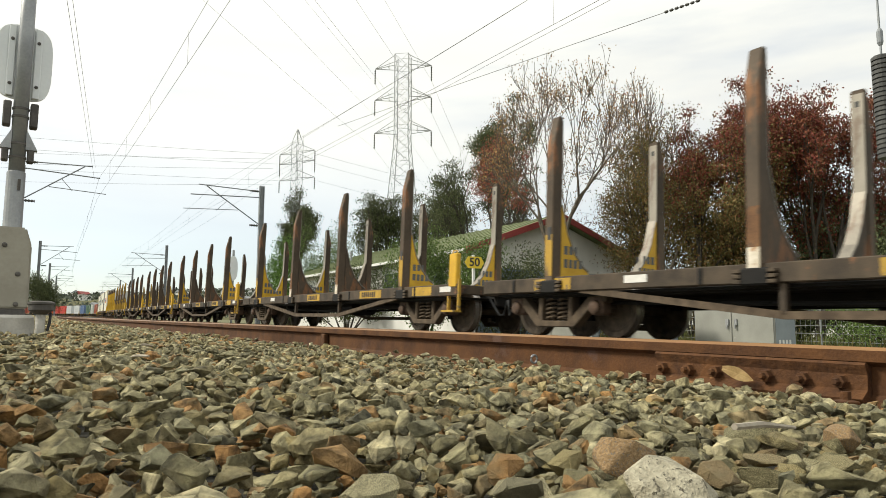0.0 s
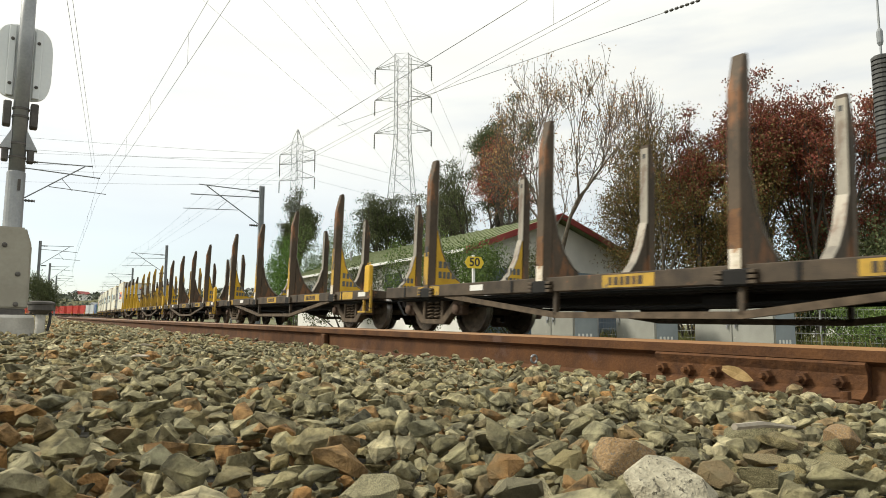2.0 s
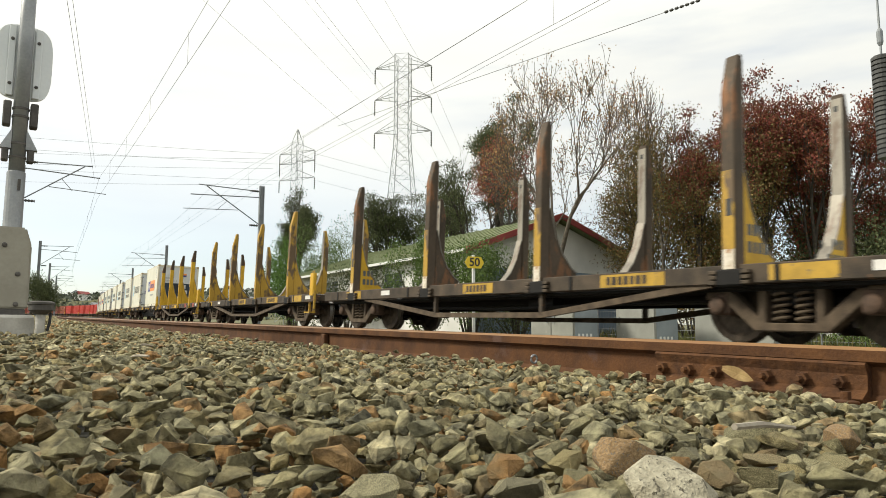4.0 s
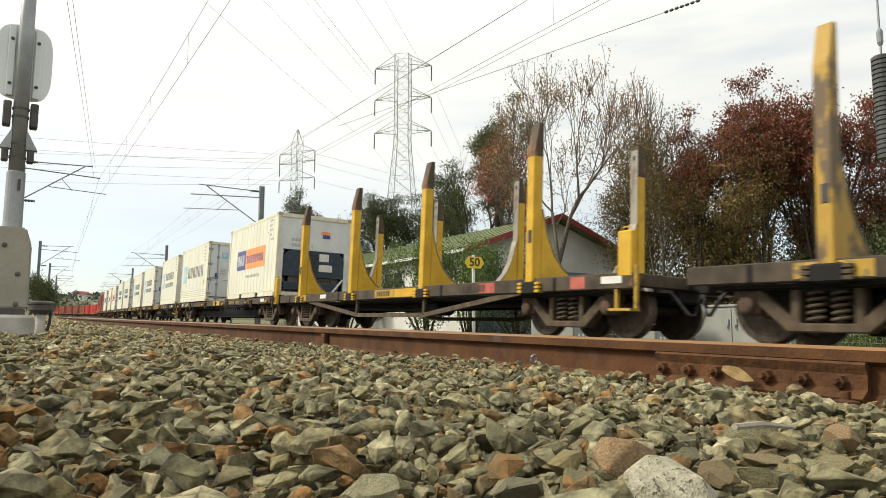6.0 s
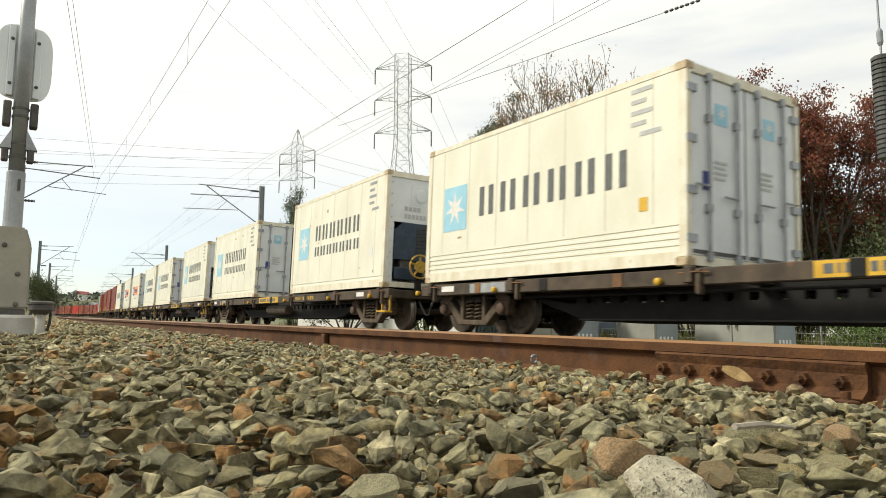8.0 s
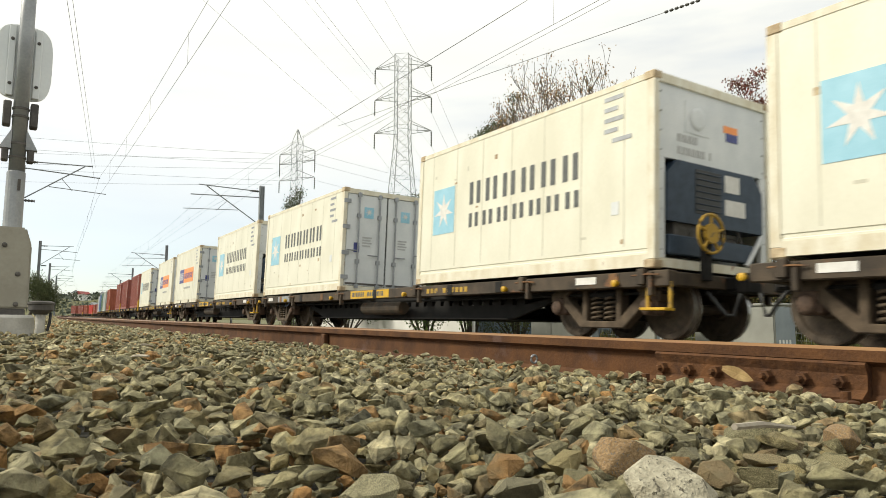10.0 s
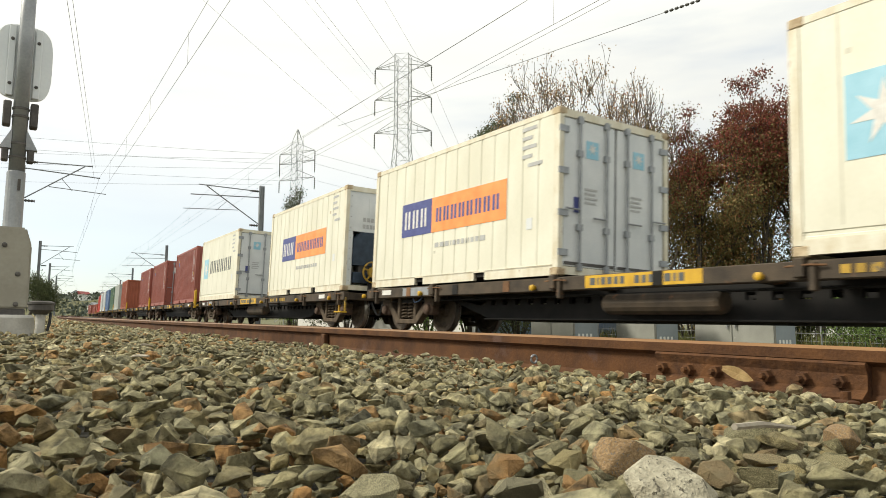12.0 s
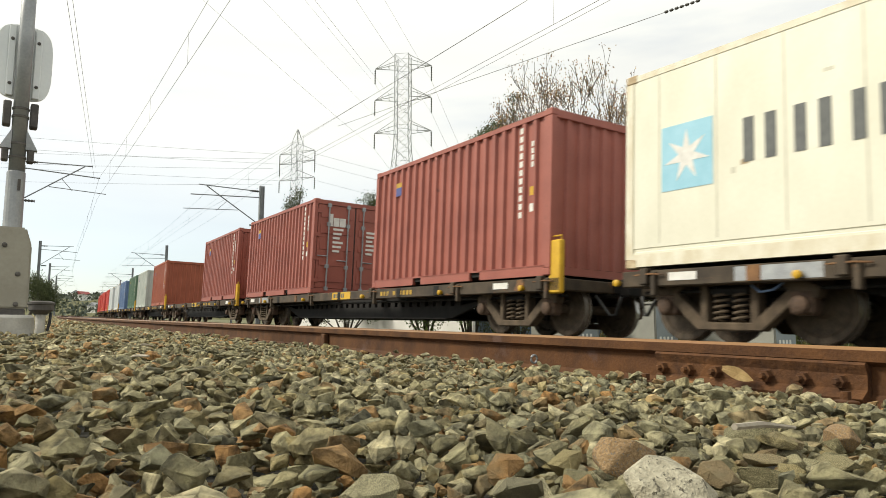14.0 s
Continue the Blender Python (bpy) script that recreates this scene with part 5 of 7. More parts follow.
# ---- trees ----
LEAF = (np.array([(-0.5, 0, 0), (0, -0.32, 0.06), (0.5, 0, 0), (0, 0.32, 0.06)]), np.array([[0, 1, 2, 3]]))


def rand_rot(rng):
    return np.array(Euler((rng.uniform(0, 6.28), rng.uniform(0, 6.28), rng.uniform(0, 6.28))).to_matrix())


def build_tree(name, label, x, y, height, spread, bark, leaf, leaf_count, leaf_size, levels=4, fork=0.3, seed=1, clump=0.5, trunk_r=0.16, open_angle=0.6, category="tree", kids=3, low=0.0, bare=0.0, z_off=-0.05):
    rng = random.Random(seed)
    limbs, tips = [], []

    def grow(p, d, length, r, level):
        pts, rad = [p], [r]
        q = p.copy()
        dd = d.copy()
        for k in range(3):
            dd = (dd + Vector((rng.gauss(0, 0.13), rng.gauss(0, 0.13), rng.gauss(0.05, 0.08)))).normalized()
            q = q + dd * length / 3
            pts.append(q.copy())
            rad.append(r * (1 - 0.42 * (k + 1) / 3))
        limbs.append((level, pts, rad))
        if level >= levels:
            tips.append(q)
            return
        if level >= (2 if low < 0.2 else levels - 2):
            tips.append(pts[2])
        n = kids if level else max(3, kids)
        turn = rng.uniform(0, 6.28)
        for k in range(n):
            az_ = turn + k * math.tau / n + rng.uniform(-0.5, 0.5)
            sp = open_angle * rng.uniform(0.55, 1.25)
            side = dd.cross(Vector((0, 0, 1)) if abs(dd.z) < 0.9 else Vector((1, 0, 0))).normalized()
            up = side.cross(dd)
            nd = (dd * math.cos(sp) + (side * math.cos(az_) + up * math.sin(az_)) * math.sin(sp)).normalized()
            start = pts[-1] if k < n - 1 else pts[2]
            grow(start.copy(), nd, (length if level else 0.3) * rng.uniform(0.62, 0.85), r * 0.56 * rng.uniform(0.8, 1.1), level + 1)

    grow(Vector((0, 0, 0)), Vector((rng.gauss(0, 0.05), rng.gauss(0, 0.05), 1)).normalized(), fork, 0.05, 0)
    top = max(p.z for p in tips)
    wide = sorted(math.hypot(p.x, p.y) for p in tips)[int(len(tips) * 0.93)]
    kz, kx = (height - clump * 0.6) / top, max(0.05, spread / 2 - clump * 0.5) / wide
    sc = lambda p: Vector((p.x * kx, p.y * kx, p.z * kz))
    e = thing(name, Matrix.Translation((x, y, land_z(x, y) + z_off)), label, category)
    bm = bmesh.new()
    rk = trunk_r / 0.05
    for level, pts, rad in limbs:
        if level <= 1:
            tube(bm, [sc(p) for p in pts], [max(0.012, r * rk) for r in rad], 7, False)
    part("trunk", bm, bark, e, smooth=True)
    bm = bmesh.new()
    for level, pts, rad in limbs:
        if level > 1:
            tube(bm, [sc(p) for p in pts], [max(0.011, r * rk) for r in rad], 4 if level > 2 else 5, False)
    part("branchwork", bm, bark, e, smooth=True)
    if leaf_count:
        upper, lower, split = leaf if isinstance(leaf, tuple) else (leaf, None, 0.0)
        places, under = [], []
        pool = [sc(p) for p in tips if rng.random() >= bare and p.z * kz > low * height]
        for i in range(leaf_count):
            c = pool[rng.randrange(len(pool))]
            off = np.array([rng.gauss(0, clump), rng.gauss(0, clump), rng.gauss(0, clump * 0.75)]) * 0.6
            at = (0, rand_rot(rng) * leaf_size * rng.uniform(0.6, 1.3), np.array(c) + off)
            (under if lower and at[2][2] < height * (split + rng.gauss(0, 0.1)) else places).append(at)
        mesh_part("crown", scatter_mesh("crown", [LEAF], places), upper, e)
        if under:
            mesh_part("lower_crown", scatter_mesh("lower_crown", [LEAF], under), lower, e, "browner and greener lower leaves")
    return e


def build_bush(name, label, x, y, height, spread, leaf, count, size, seed, category="bush", lumps=9):
    rng = random.Random(seed)
    e = thing(name, Matrix.Translation((x, y, land_z(x, y) - 0.03)), label, category)
    cs = [(rng.uniform(-0.36, 0.36) * spread, rng.uniform(-0.36, 0.36) * spread, rng.uniform(0.25, 0.8) * height, rng.uniform(0.16, 0.30) * spread) for _ in range(lumps)]
    bm = bmesh.new()
    for cx, cy, cz, r in cs:
        tube(bm, [(cx * 0.15, cy * 0.15, 0), (cx * 0.6, cy * 0.6, cz * 0.55), (cx, cy, cz)], [0.05, 0.03, 0.012], 5, False)
    part("stem", bm, M_BARKDARK, e)
    places = []
    for i in range(count):
        cx, cy, cz, r = cs[rng.randrange(lumps)]
        v = Vector((rng.gauss(0, 1), rng.gauss(0, 1), rng.gauss(0, 1))).normalized() * r * (rng.random() ** 0.35) * rng.uniform(0.8, 1.15)
        p = np.array((cx + v.x, cy + v.y, max(0.05, cz + v.z * height / spread * 1.1)))
        places.append((0, rand_rot(rng) * size * rng.uniform(0.6, 1.3), p))
    mesh_part("crown", scatter_mesh("crown", [LEAF], places), leaf, e)
    return e


# ---- overhead line ----
def build_mast(s, lat, height, arm_to, label, arm_h=5.9):
    """A steel mast with a registration arm to the wire's place."""
    base = ground_pt(s, lat, BED - 0.1)
    th = line_at(s)[2]
    e = thing("catenary_mast", Matrix.Translation(base) @ Matrix.Rotation(-th, 4, "Z"), label, "catenary mast", "catenary masts")
    bm = bmesh.new()
    for sx in (-1, 1):
        box(bm, sx * 0.11 - 0.012, sx * 0.11 + 0.012, -0.11, 0.11, 0, height)
    box(bm, -0.11, 0.11, -0.008, 0.008, 0, height)
    part("post", bm, M_MAST, e)
    part("footing", bbox(-0.35, 0.35, -0.35, 0.35, -0.3, 0.12, 0.03), M_CONC, e)
    d = arm_to - lat
    z0 = arm_h
    for dz, reach, tilt in ((1.05, 1.0, 0.12), (0.74, 1.12, -0.25)):
        bm = bmesh.new()
        tube(bm, [(0, 0, z0 + dz), (d * reach, 0, z0 + dz + tilt * 0.6)], 0.028, 6)
        part("top_tube", bm, M_MAST, e)
    bm = bmesh.new()
    tube(bm, [(0, 0, z0 - 0.75), (d * 0.88, 0, z0 + 1.08)], 0.03, 6)
    part("bracket_tube", bm, M_MAST, e)
    bm = bmesh.new()
    tube(bm, [(d * 0.38, 0, z0 - 0.02), (d * 1.22, 0, z0 - 0.15)], 0.02, 6)
    tube(bm, [(d * 0.55, 0, z0 + 0.42), (d * 0.72, 0, z0 - 0.13)], 0.015, 5)
    part("steady_arm", bm, M_MAST, e)
    for dz in (1.05, -0.75):
        bm = bmesh.new()
        sx = 1 if d > 0 else -1
        lathe(bm, [(sx * (0.16 + 0.06 * k), 0.07 if k % 2 else 0.035) for k in range(8)], "x", 10, (0, 0, z0 + dz))
        part("insulator", bm, M_INSUL, e)
    return e


def wire_between(name, pts, r, label, group="overhead wires", mat=None):
    bm = bmesh.new()
    tube(bm, pts, r, 4, False)
    ob = part(name, bm, mat or M_WIRE)
    return tagged(ob, label, "wire", group)


STAY_A, STAY_B = (13.25, 9.51, 7.75), (12.66, 13.14, 7.82)


def build_overhead():
    for s, lat, to in ((36.0, -7.15, -4.3), (72.5, -7.0, -4.3), (103.0, -6.6, -4.3), (135.0, -6.6, -4.3)):
        build_mast(s, lat, 7.0, to, "dull steel catenary mast with a cantilever arm beside the track", 6.16 if s < 40 else 5.5)
    for s in (35.5, 71.0, 108.0, 145.0):
        build_mast(s, 3.6, 7.4, 0.45, "tall grey catenary mast with a cantilever arm beyond the train", 6.05 if s < 40 else 5.4)
    spans_near = [-24.0, 5.0, 36.0, 72.5, 103.0, 135.0, 170.0]
    spans_far = [-30.0, -3.5, 33.5, 71.0, 108.0, 145.0, 185.0]
    for lat, spans, hh in ((-4.2, spans_near, 5.38), (0.5, spans_far, 5.2)):
        for a, b in zip(spans, spans[1:]):
            for kind, h0, sag in (("contact_wire", hh, 0.03), ("messenger_wire", hh + 1.0, 0.3)):
                pts = []
                for k in range(9):
                    f = k / 8
                    p = rail_pt(a, lat, h0) * (1 - f) + rail_pt(b, lat, h0) * f
                    pts.append(p - Vector((0, 0, sag * 4 * f * (1 - f))))
                wire_between(kind, pts, 0.005, "thin dark catenary wire over the track")
            for k in range(1, 6):
                f = k / 6
                p0 = rail_pt(a, lat, hh) * (1 - f) + rail_pt(b, lat, hh) * f
                top_ = 1.0 - 0.27 * 4 * f * (1 - f)
                wire_between("dropper_wire", [p0 - Vector((0, 0, 0.03)), p0 + Vector((0, 0, top_))], 0.003, "thin dropper between catenary wires")
    for lat, hh, rr in ((3.4, 8.2, 0.006), (3.9, 7.4, 0.006)):
        pts = [rail_pt(s, lat, hh - 0.2 * math.sin((s % 36) / 36 * math.pi)) for s in [-30 + i * 6 for i in range(36)]]
        wire_between("feeder_wire", pts, rr, "thin feeder wire along the masts")
    # a run of wire that leaves the track to its anchor
    for dh in (0.0, 0.55):
        far, near = rail_pt(36.0, -4.4, 6.3 + dh), rail_pt(12.0, -6.49 + dh * 0.15, 4.78)
        wire_between("anchor_wire", [far, near, near + (near - far) * 0.8], 0.004, "thin catenary wire running off to its anchor")
    # stay wire with an insulator string
    a, b = Vector(STAY_A), Vector(STAY_B)
    run = b - a
    stay = thing("stay_wire", Matrix(), "dark stay wire with a string of insulators", "wire", "overhead wires")
    bm = bmesh.new()
    tube(bm, [a - run * 1.5, a, b, b + run * 3.0], 0.008, 5, False)
    part("wire", bm, M_WIRE, stay)
    for k in range(7):
        q = a + run * (0.02 + k * 0.036)
        bm = bmesh.new()
        lathe(bm, [(-0.05, 0.012), (-0.03, 0.034), (0.03, 0.034), (0.05, 0.012)], "x", 10)
        part("insulator", bm, M_INSUL, stay, m=Matrix.Translation(q) @ run.to_track_quat("X", "Z").to_matrix().to_4x4())
    # tension weights on a mast past the view's edge
    e = thing("tension_weight_stack", Matrix.Translation((12.71, 5.59, 0.2)), "dark ribbed stack of tension weights hung on a mast", "weight stack")
    bm = bmesh.new()
    prof = []
    for k in range(22):
        z = 2.95 + k * 0.082
        prof += [(z, 0.165), (z + 0.056, 0.165), (z + 0.06, 0.135), (z + 0.08, 0.135)]
    lathe(bm, prof, "z", 18)
    part("weight_column", bm, M_INSUL, e)
    bm = bmesh.new()
    tube(bm, [(0, 0, 4.7), (0, 0, 6.4)], 0.02, 6)
    lathe(bm, [(4.95, 0.03), (5.0, 0.05), (5.2, 0.05), (5.25, 0.03)], "z", 10)
    part("hanger_rod", bm, M_MAST, e)
    bm = bmesh.new()
    box(bm, 0.5, 0.74, -0.3, -0.06, -0.6, 7.2)
    box(bm, -0.1, 0.6, -0.22, -0.12, 6.35, 6.5)
    part("mast", bm, M_MAST, e)


# ---- pylons ----
def build_pylon(x, y, top, arm, levels, body_w, yaw, label, peak):
    z0 = land_z(x, y)
    e = thing("lattice_pylon", Matrix.Translation((x, y, z0)) @ Matrix.Rotation(yaw, 4, "Z"), label, "pylon", "pylons")
    H = top - z0
    waist = levels[-1] - z0 - 1.5

    def half(z):
        return body_w / 2 if z > waist else body_w / 2 + (waist - z) / waist * body_w * 1.05
    zs = [0]
    while zs[-1] < H - 1.0:
        zs.append(zs[-1] + max(1.6, half(zs[-1]) * 1.5))
    zs[-1] = H
    for sx in (-1, 1):
        for sy in (-1, 1):
            bm = bmesh.new()
            tube(bm, [(sx * half(z) * (1 if z < H - 0.1 or not peak else 0.1), sy * half(z) * (1 if z < H - 0.1 or not peak else 0.1), z) for z in zs], 0.058, 4)
            part("leg", bm, M_PYLON, e)
    bm = bmesh.new()
    for a, b in zip(zs, zs[1:]):
        ha, hb = half(a), half(b) * (0.1 if peak and b >= H - 0.1 else 1)
        for k in range(4):
            c0 = [(-1, -1), (1, -1), (1, 1), (-1, 1)][k]
            c1 = [(1, -1), (1, 1), (-1, 1), (-1, -1)][k]
            tube(bm, [(c0[0] * ha, c0[1] * ha, a), (c1[0] * hb, c1[1] * hb, b)], 0.026, 3, False)
            tube(bm, [(c1[0] * ha, c1[1] * ha, a), (c0[0] * hb, c0[1] * hb, b)], 0.026, 3, False)
            tube(bm, [(c0[0] * hb, c0[1] * hb, b), (c1[0] * hb, c1[1] * hb, b)], 0.026, 3, False)
    part("bracing", bm, M_PYLON, e)
    h2 = body_w / 2
    for zl in levels:
        z = zl - z0
        for sx in (-1, 1):
            bm = bmesh.new()
            for sy in (-1, 1):
                tube(bm, [(sx * h2, sy * h2, z), (sx * arm, 0, z)], 0.05, 4)
                tube(bm, [(sx * h2, sy * h2, z + 1.4), (sx * arm, 0, z)], 0.045, 4)
            for f in (0.35, 0.7):
                tube(bm, [(sx * (h2 + (arm - h2) * f), -h2 * (1 - f), z), (sx * (h2 + (arm - h2) * f), h2 * (1 - f), z), (sx * (h2 + (arm - h2) * f), 0, z + 1.4 * (1 - f))], 0.03, 3, False)
            part("cross_arm", bm, M_PYLON, e)
            bm = bmesh.new()
            lathe(bm, [(z - 0.1 - 0.17 * k, 0.12 if k % 2 else 0.05) for k in range(13)], "z", 8, (sx * arm, 0, 0))
            part("insulator", bm, M_INSUL, e)
    return e


def sagging(a, b, sag, n=16):
    a, b = Vector(a), Vector(b)
    return [a.lerp(b, k / n) - Vector((0, 0, sag * 4 * (k / n) * (1 - k / n))) for k in range(n + 1)]


# ---- buildings ----
def build_house():
    x0, x1, y0, y1 = 15.6, 24.4, 22.0, 39.5
    xr = 20.0
    zb = min(land_z(x, y) for x in (x0, x1) for y in (y0, y1)) - 0.15
    eave, ridge = 3.45, 5.0
    e = thing("house", Matrix(), "single storey house with moss green gabled roof and red trim", "house")
    bm = bmesh.new()
    prism(bm, [(x0, zb), (x1, zb), (x1, eave), (xr, ridge - 0.08), (x0, eave)], "y", y0, y0 + 0.2)
    prism(bm, [(x0, zb), (x1, zb), (x1, eave), (xr, ridge - 0.08), (x0, eave)], "y", y1 - 0.2, y1)
    box(bm, x0, x0 + 0.2, y0 + 0.2, y1 - 0.2, zb, eave)
    box(bm, x1 - 0.2, x1, y0 + 0.2, y1 - 0.2, zb, eave)
    bmesh.ops.recalc_face_normals(bm, faces=bm.faces)
    wall = part("wall", bm, M_WALL, e)
    bm = bmesh.new()
    box(bm, x0 - 0.02, x1 + 0.02, y0 - 0.03, y0 - 0.002, zb, 2.75)
    part("lower_cladding", bm, M_WALLBLUE, wall, "blue grey painted lower wall")
    for sx in (-1, 1):
        bm = bmesh.new()
        xe = xr + sx * 4.9
        ze = eave - 0.18
        prism(bm, [(xr, ridge), (xe, ze), (xe, ze + 0.10), (xr, ridge + 0.12)], "y", y0 - 0.5, y1 + 0.5)
        bmesh.ops.recalc_face_normals(bm, faces=bm.faces)
        roof = part("roof", bm, M_ROOF, e, "moss green ribbed roof")
        n = 26
        for i in range(n):
            yy = y0 - 0.4 + (y1 - y0 + 0.8) * i / (n - 1)
            bm = bmesh.new()
            prism(bm, [(xr, ridge + 0.121), (xe, ze + 0.101), (xe, ze + 0.135), (xr, ridge + 0.155)], "y", yy - 0.03, yy + 0.03)
            bmesh.ops.recalc_face_normals(bm, faces=bm.faces)
            part("roof_rib", bm, M_ROOF, roof)
        bm = bmesh.new()
        prism(bm, [(xr, ridge - 0.1), (xe, ze - 0.1), (xe, ze + 0.16), (xr, ridge + 0.16)], "y", y0 - 0.56, y0 - 0.505)
        bmesh.ops.recalc_face_normals(bm, faces=bm.faces)
        part("barge_board", bm, M_BARGE, roof, "dark red barge board")
        bm = bmesh.new()
        box(bm, xe - 0.06, xe + 0.06, y0 - 0.5, y1 + 0.5, ze - 0.02, ze + 0.09)
        part("gutter", bm, M_TRIM, roof, "white gutter")
    for i in range(5):
        yy = y0 + 1.6 + i * 3.4
        win = new("window")
        win.parent = e
        bm = bmesh.new()
        box(bm, x0 - 0.05, x0 - 0.004, yy, yy + 1.8, 1.75, 2.95)
        part("window_frame", bm, M_TRIM, win)
        bm = bmesh.new()
        for k in range(2):
            box(bm, x0 - 0.06, x0 - 0.051, yy + 0.08 + k * 0.86, yy + 0.86 + k * 0.86, 1.83, 2.87)
        part("pane", bm, M_GLASS, win)
    bm = bmesh.new()
    lathe(bm, [(4.2, 0.06), (4.75, 0.06), (4.76, 0.12), (4.85, 0.10)], "z", 10, (17.8, 37.0, 0))
    part("roof_vent", bm, M_GALV, e)


def build_shed():
    x0, x1, y0, y1 = 32.2, 40.2, 15.6, 18.4
    zb = land_z(33, 14) - 0.2
    e = thing("white_shed", Matrix(), "white painted shed with a pale pitched roof", "shed")
    bm = bmesh.new()
    prism(bm, [(x0, zb), (x1, zb), (x1, 4.9), (36, 7.0), (x0, 4.9)], "y", y0, y0 + 0.2)
    prism(bm, [(x0, zb), (x1, zb), (x1, 4.9), (36, 7.0), (x0, 4.9)], "y", y1 - 0.2, y1)
    box(bm, x0, x0 + 0.2, y0 + 0.2, y1 - 0.2, zb, 4.9)
    box(bm, x1 - 0.2, x1, y0 + 0.2, y1 - 0.2, zb, 4.9)
    bmesh.ops.recalc_face_normals(bm, faces=bm.faces)
    part("wall", bm, M_TRIM, e)
    for sx in (-1, 1):
        bm = bmesh.new()
        prism(bm, [(36, 7.05), (36 + sx * 4.4, 4.75), (36 + sx * 4.4, 4.85), (36, 7.17)], "y", y0 - 0.4, y1 + 0.4)
        bmesh.ops.recalc_face_normals(bm, faces=bm.faces)
        part("roof", bm, M_GALV, e)


def build_cabinet(s, lat, length, depth, height, leaves, label):
    base = ground_pt(s, lat, 0)
    base.z = land_z(base.x, base.y) - 0.03
    e = thing("trackside_cabinet", Matrix.Translation(base) @ Matrix.Rotation(-line_at(s)[2], 4, "Z"), label, "equipment cabinet", "trackside cabinets")
    part("plinth", bbox(-0.05, depth + 0.05, -0.05, length + 0.05, -0.1, 0.12, 0.01), M_CONC, e)
    body = part("body", bbox(0, depth, 0, length, 0.12, height, 0.012), M_CAB, e)
    part("end_panel", bbox(0.03, depth - 0.03, -0.018, -0.002, 0.16, height - 0.04, 0.004), M_CABSIDE, e, "blue grey end panel with vents")
    bm = bmesh.new()
    for k in range(4):
        box(bm, 0.12 + k * 0.14, 0.19 + k * 0.14, -0.026, -0.018, 0.30, 0.42)
    part("vent", bm, M_TRIM, e)
    w = length / leaves
    for k in range(leaves):
        d = part("door", bbox(-0.022, -0.002, k * w + 0.02, (k + 1) * w - 0.02, 0.2, height - 0.06, 0.005), M_CAB, e)
        bm = bmesh.new()
        yy = k * w + (0.12 if k % 2 else w - 0.12)
        box(bm, -0.06, -0.022, yy - 0.04, yy + 0.04, height * 0.62, height * 0.62 + 0.16)
        tube(bm, [(-0.07, yy, height * 0.62 + 0.02), (-0.07, yy, height * 0.62 - 0.08)], 0.02, 6)
        part("lock", bm, M_GALV, d, "metal lock and padlock")
    part("cap", bbox(-0.04, depth + 0.04, -0.04, length + 0.04, height, height + 0.06, 0.01), M_CAB, e)


def build_fence():
    e = thing("mesh_fence", Matrix(), "galvanised wire fence with pale posts along the line", "fence")
    pts = [ground_pt(s, 12.6, 0) for s in range(-4, 64, 3)]
    for p in pts:
        p.z = land_z(p.x, p.y)
        bm = bmesh.new()
        tube(bm, [p - Vector((0, 0, 0.2)), p + Vector((0, 0, 1.25))], 0.03, 7)
        part("post", bm, M_GALV, e)
    bm = bmesh.new()
    for a, b in zip(pts, pts[1:]):
        for z in (0.08, 0.3, 0.52, 0.74, 0.96, 1.18):
            tube(bm, [a + Vector((0, 0, z)), b + Vector((0, 0, z))], 0.006, 3, False)
        for k in range(1, 20):
            q = a.lerp(b, k / 20)
            tube(bm, [q + Vector((0, 0, 0.05)), q + Vector((0, 0, 1.2))], 0.004, 3, False)
    part("wire_mesh", bm, M_GALV, e)


def build_speed_board():
    p = Vector((10.53, 14.66, 0))
    p.z = land_z(p.x, p.y)
    e = thing("speed_board", Matrix.Translation(p) @ Matrix.Rotation(radians(-12), 4, "Z"), "yellow speed board reading 50 on a white post", "sign")
    zc = CAM_Z + 1.79 - p.z
    bm = bmesh.new()
    tube(bm, [(0, 0, -0.1), (0, 0, zc + 0.2)], 0.045, 8)
    part("post", bm, M_TRIM, e)
    bm = bmesh.new()
    hexa = [(-0.27, 0), (-0.18, -0.15), (0.18, -0.15), (0.27, 0), (0.18, 0.15), (-0.18, 0.15)]
    prism(bm, [(u, v + zc) for u, v in hexa], "y", -0.075, -0.055)
    bmesh.ops.recalc_face_normals(bm, faces=bm.faces)
    board = part("board", bm, M_BRIGHTYEL, e)
    cu = bpy.data.curves.new("numerals", "FONT")
    cu.body, cu.size, cu.align_x, cu.align_y, cu.extrude, cu.offset = "50", 0.30, "CENTER", "CENTER", 0.002, 0.006
    tmp = new("numerals_source", cu)
    me = bpy.data.meshes.new_from_object(tmp)
    bpy.data.objects.remove(tmp)
    mesh_part("numerals", me, M_BLACKPAINT, board, "black numerals 50", m=pose(0, -0.079, zc, 90, 0, 0))


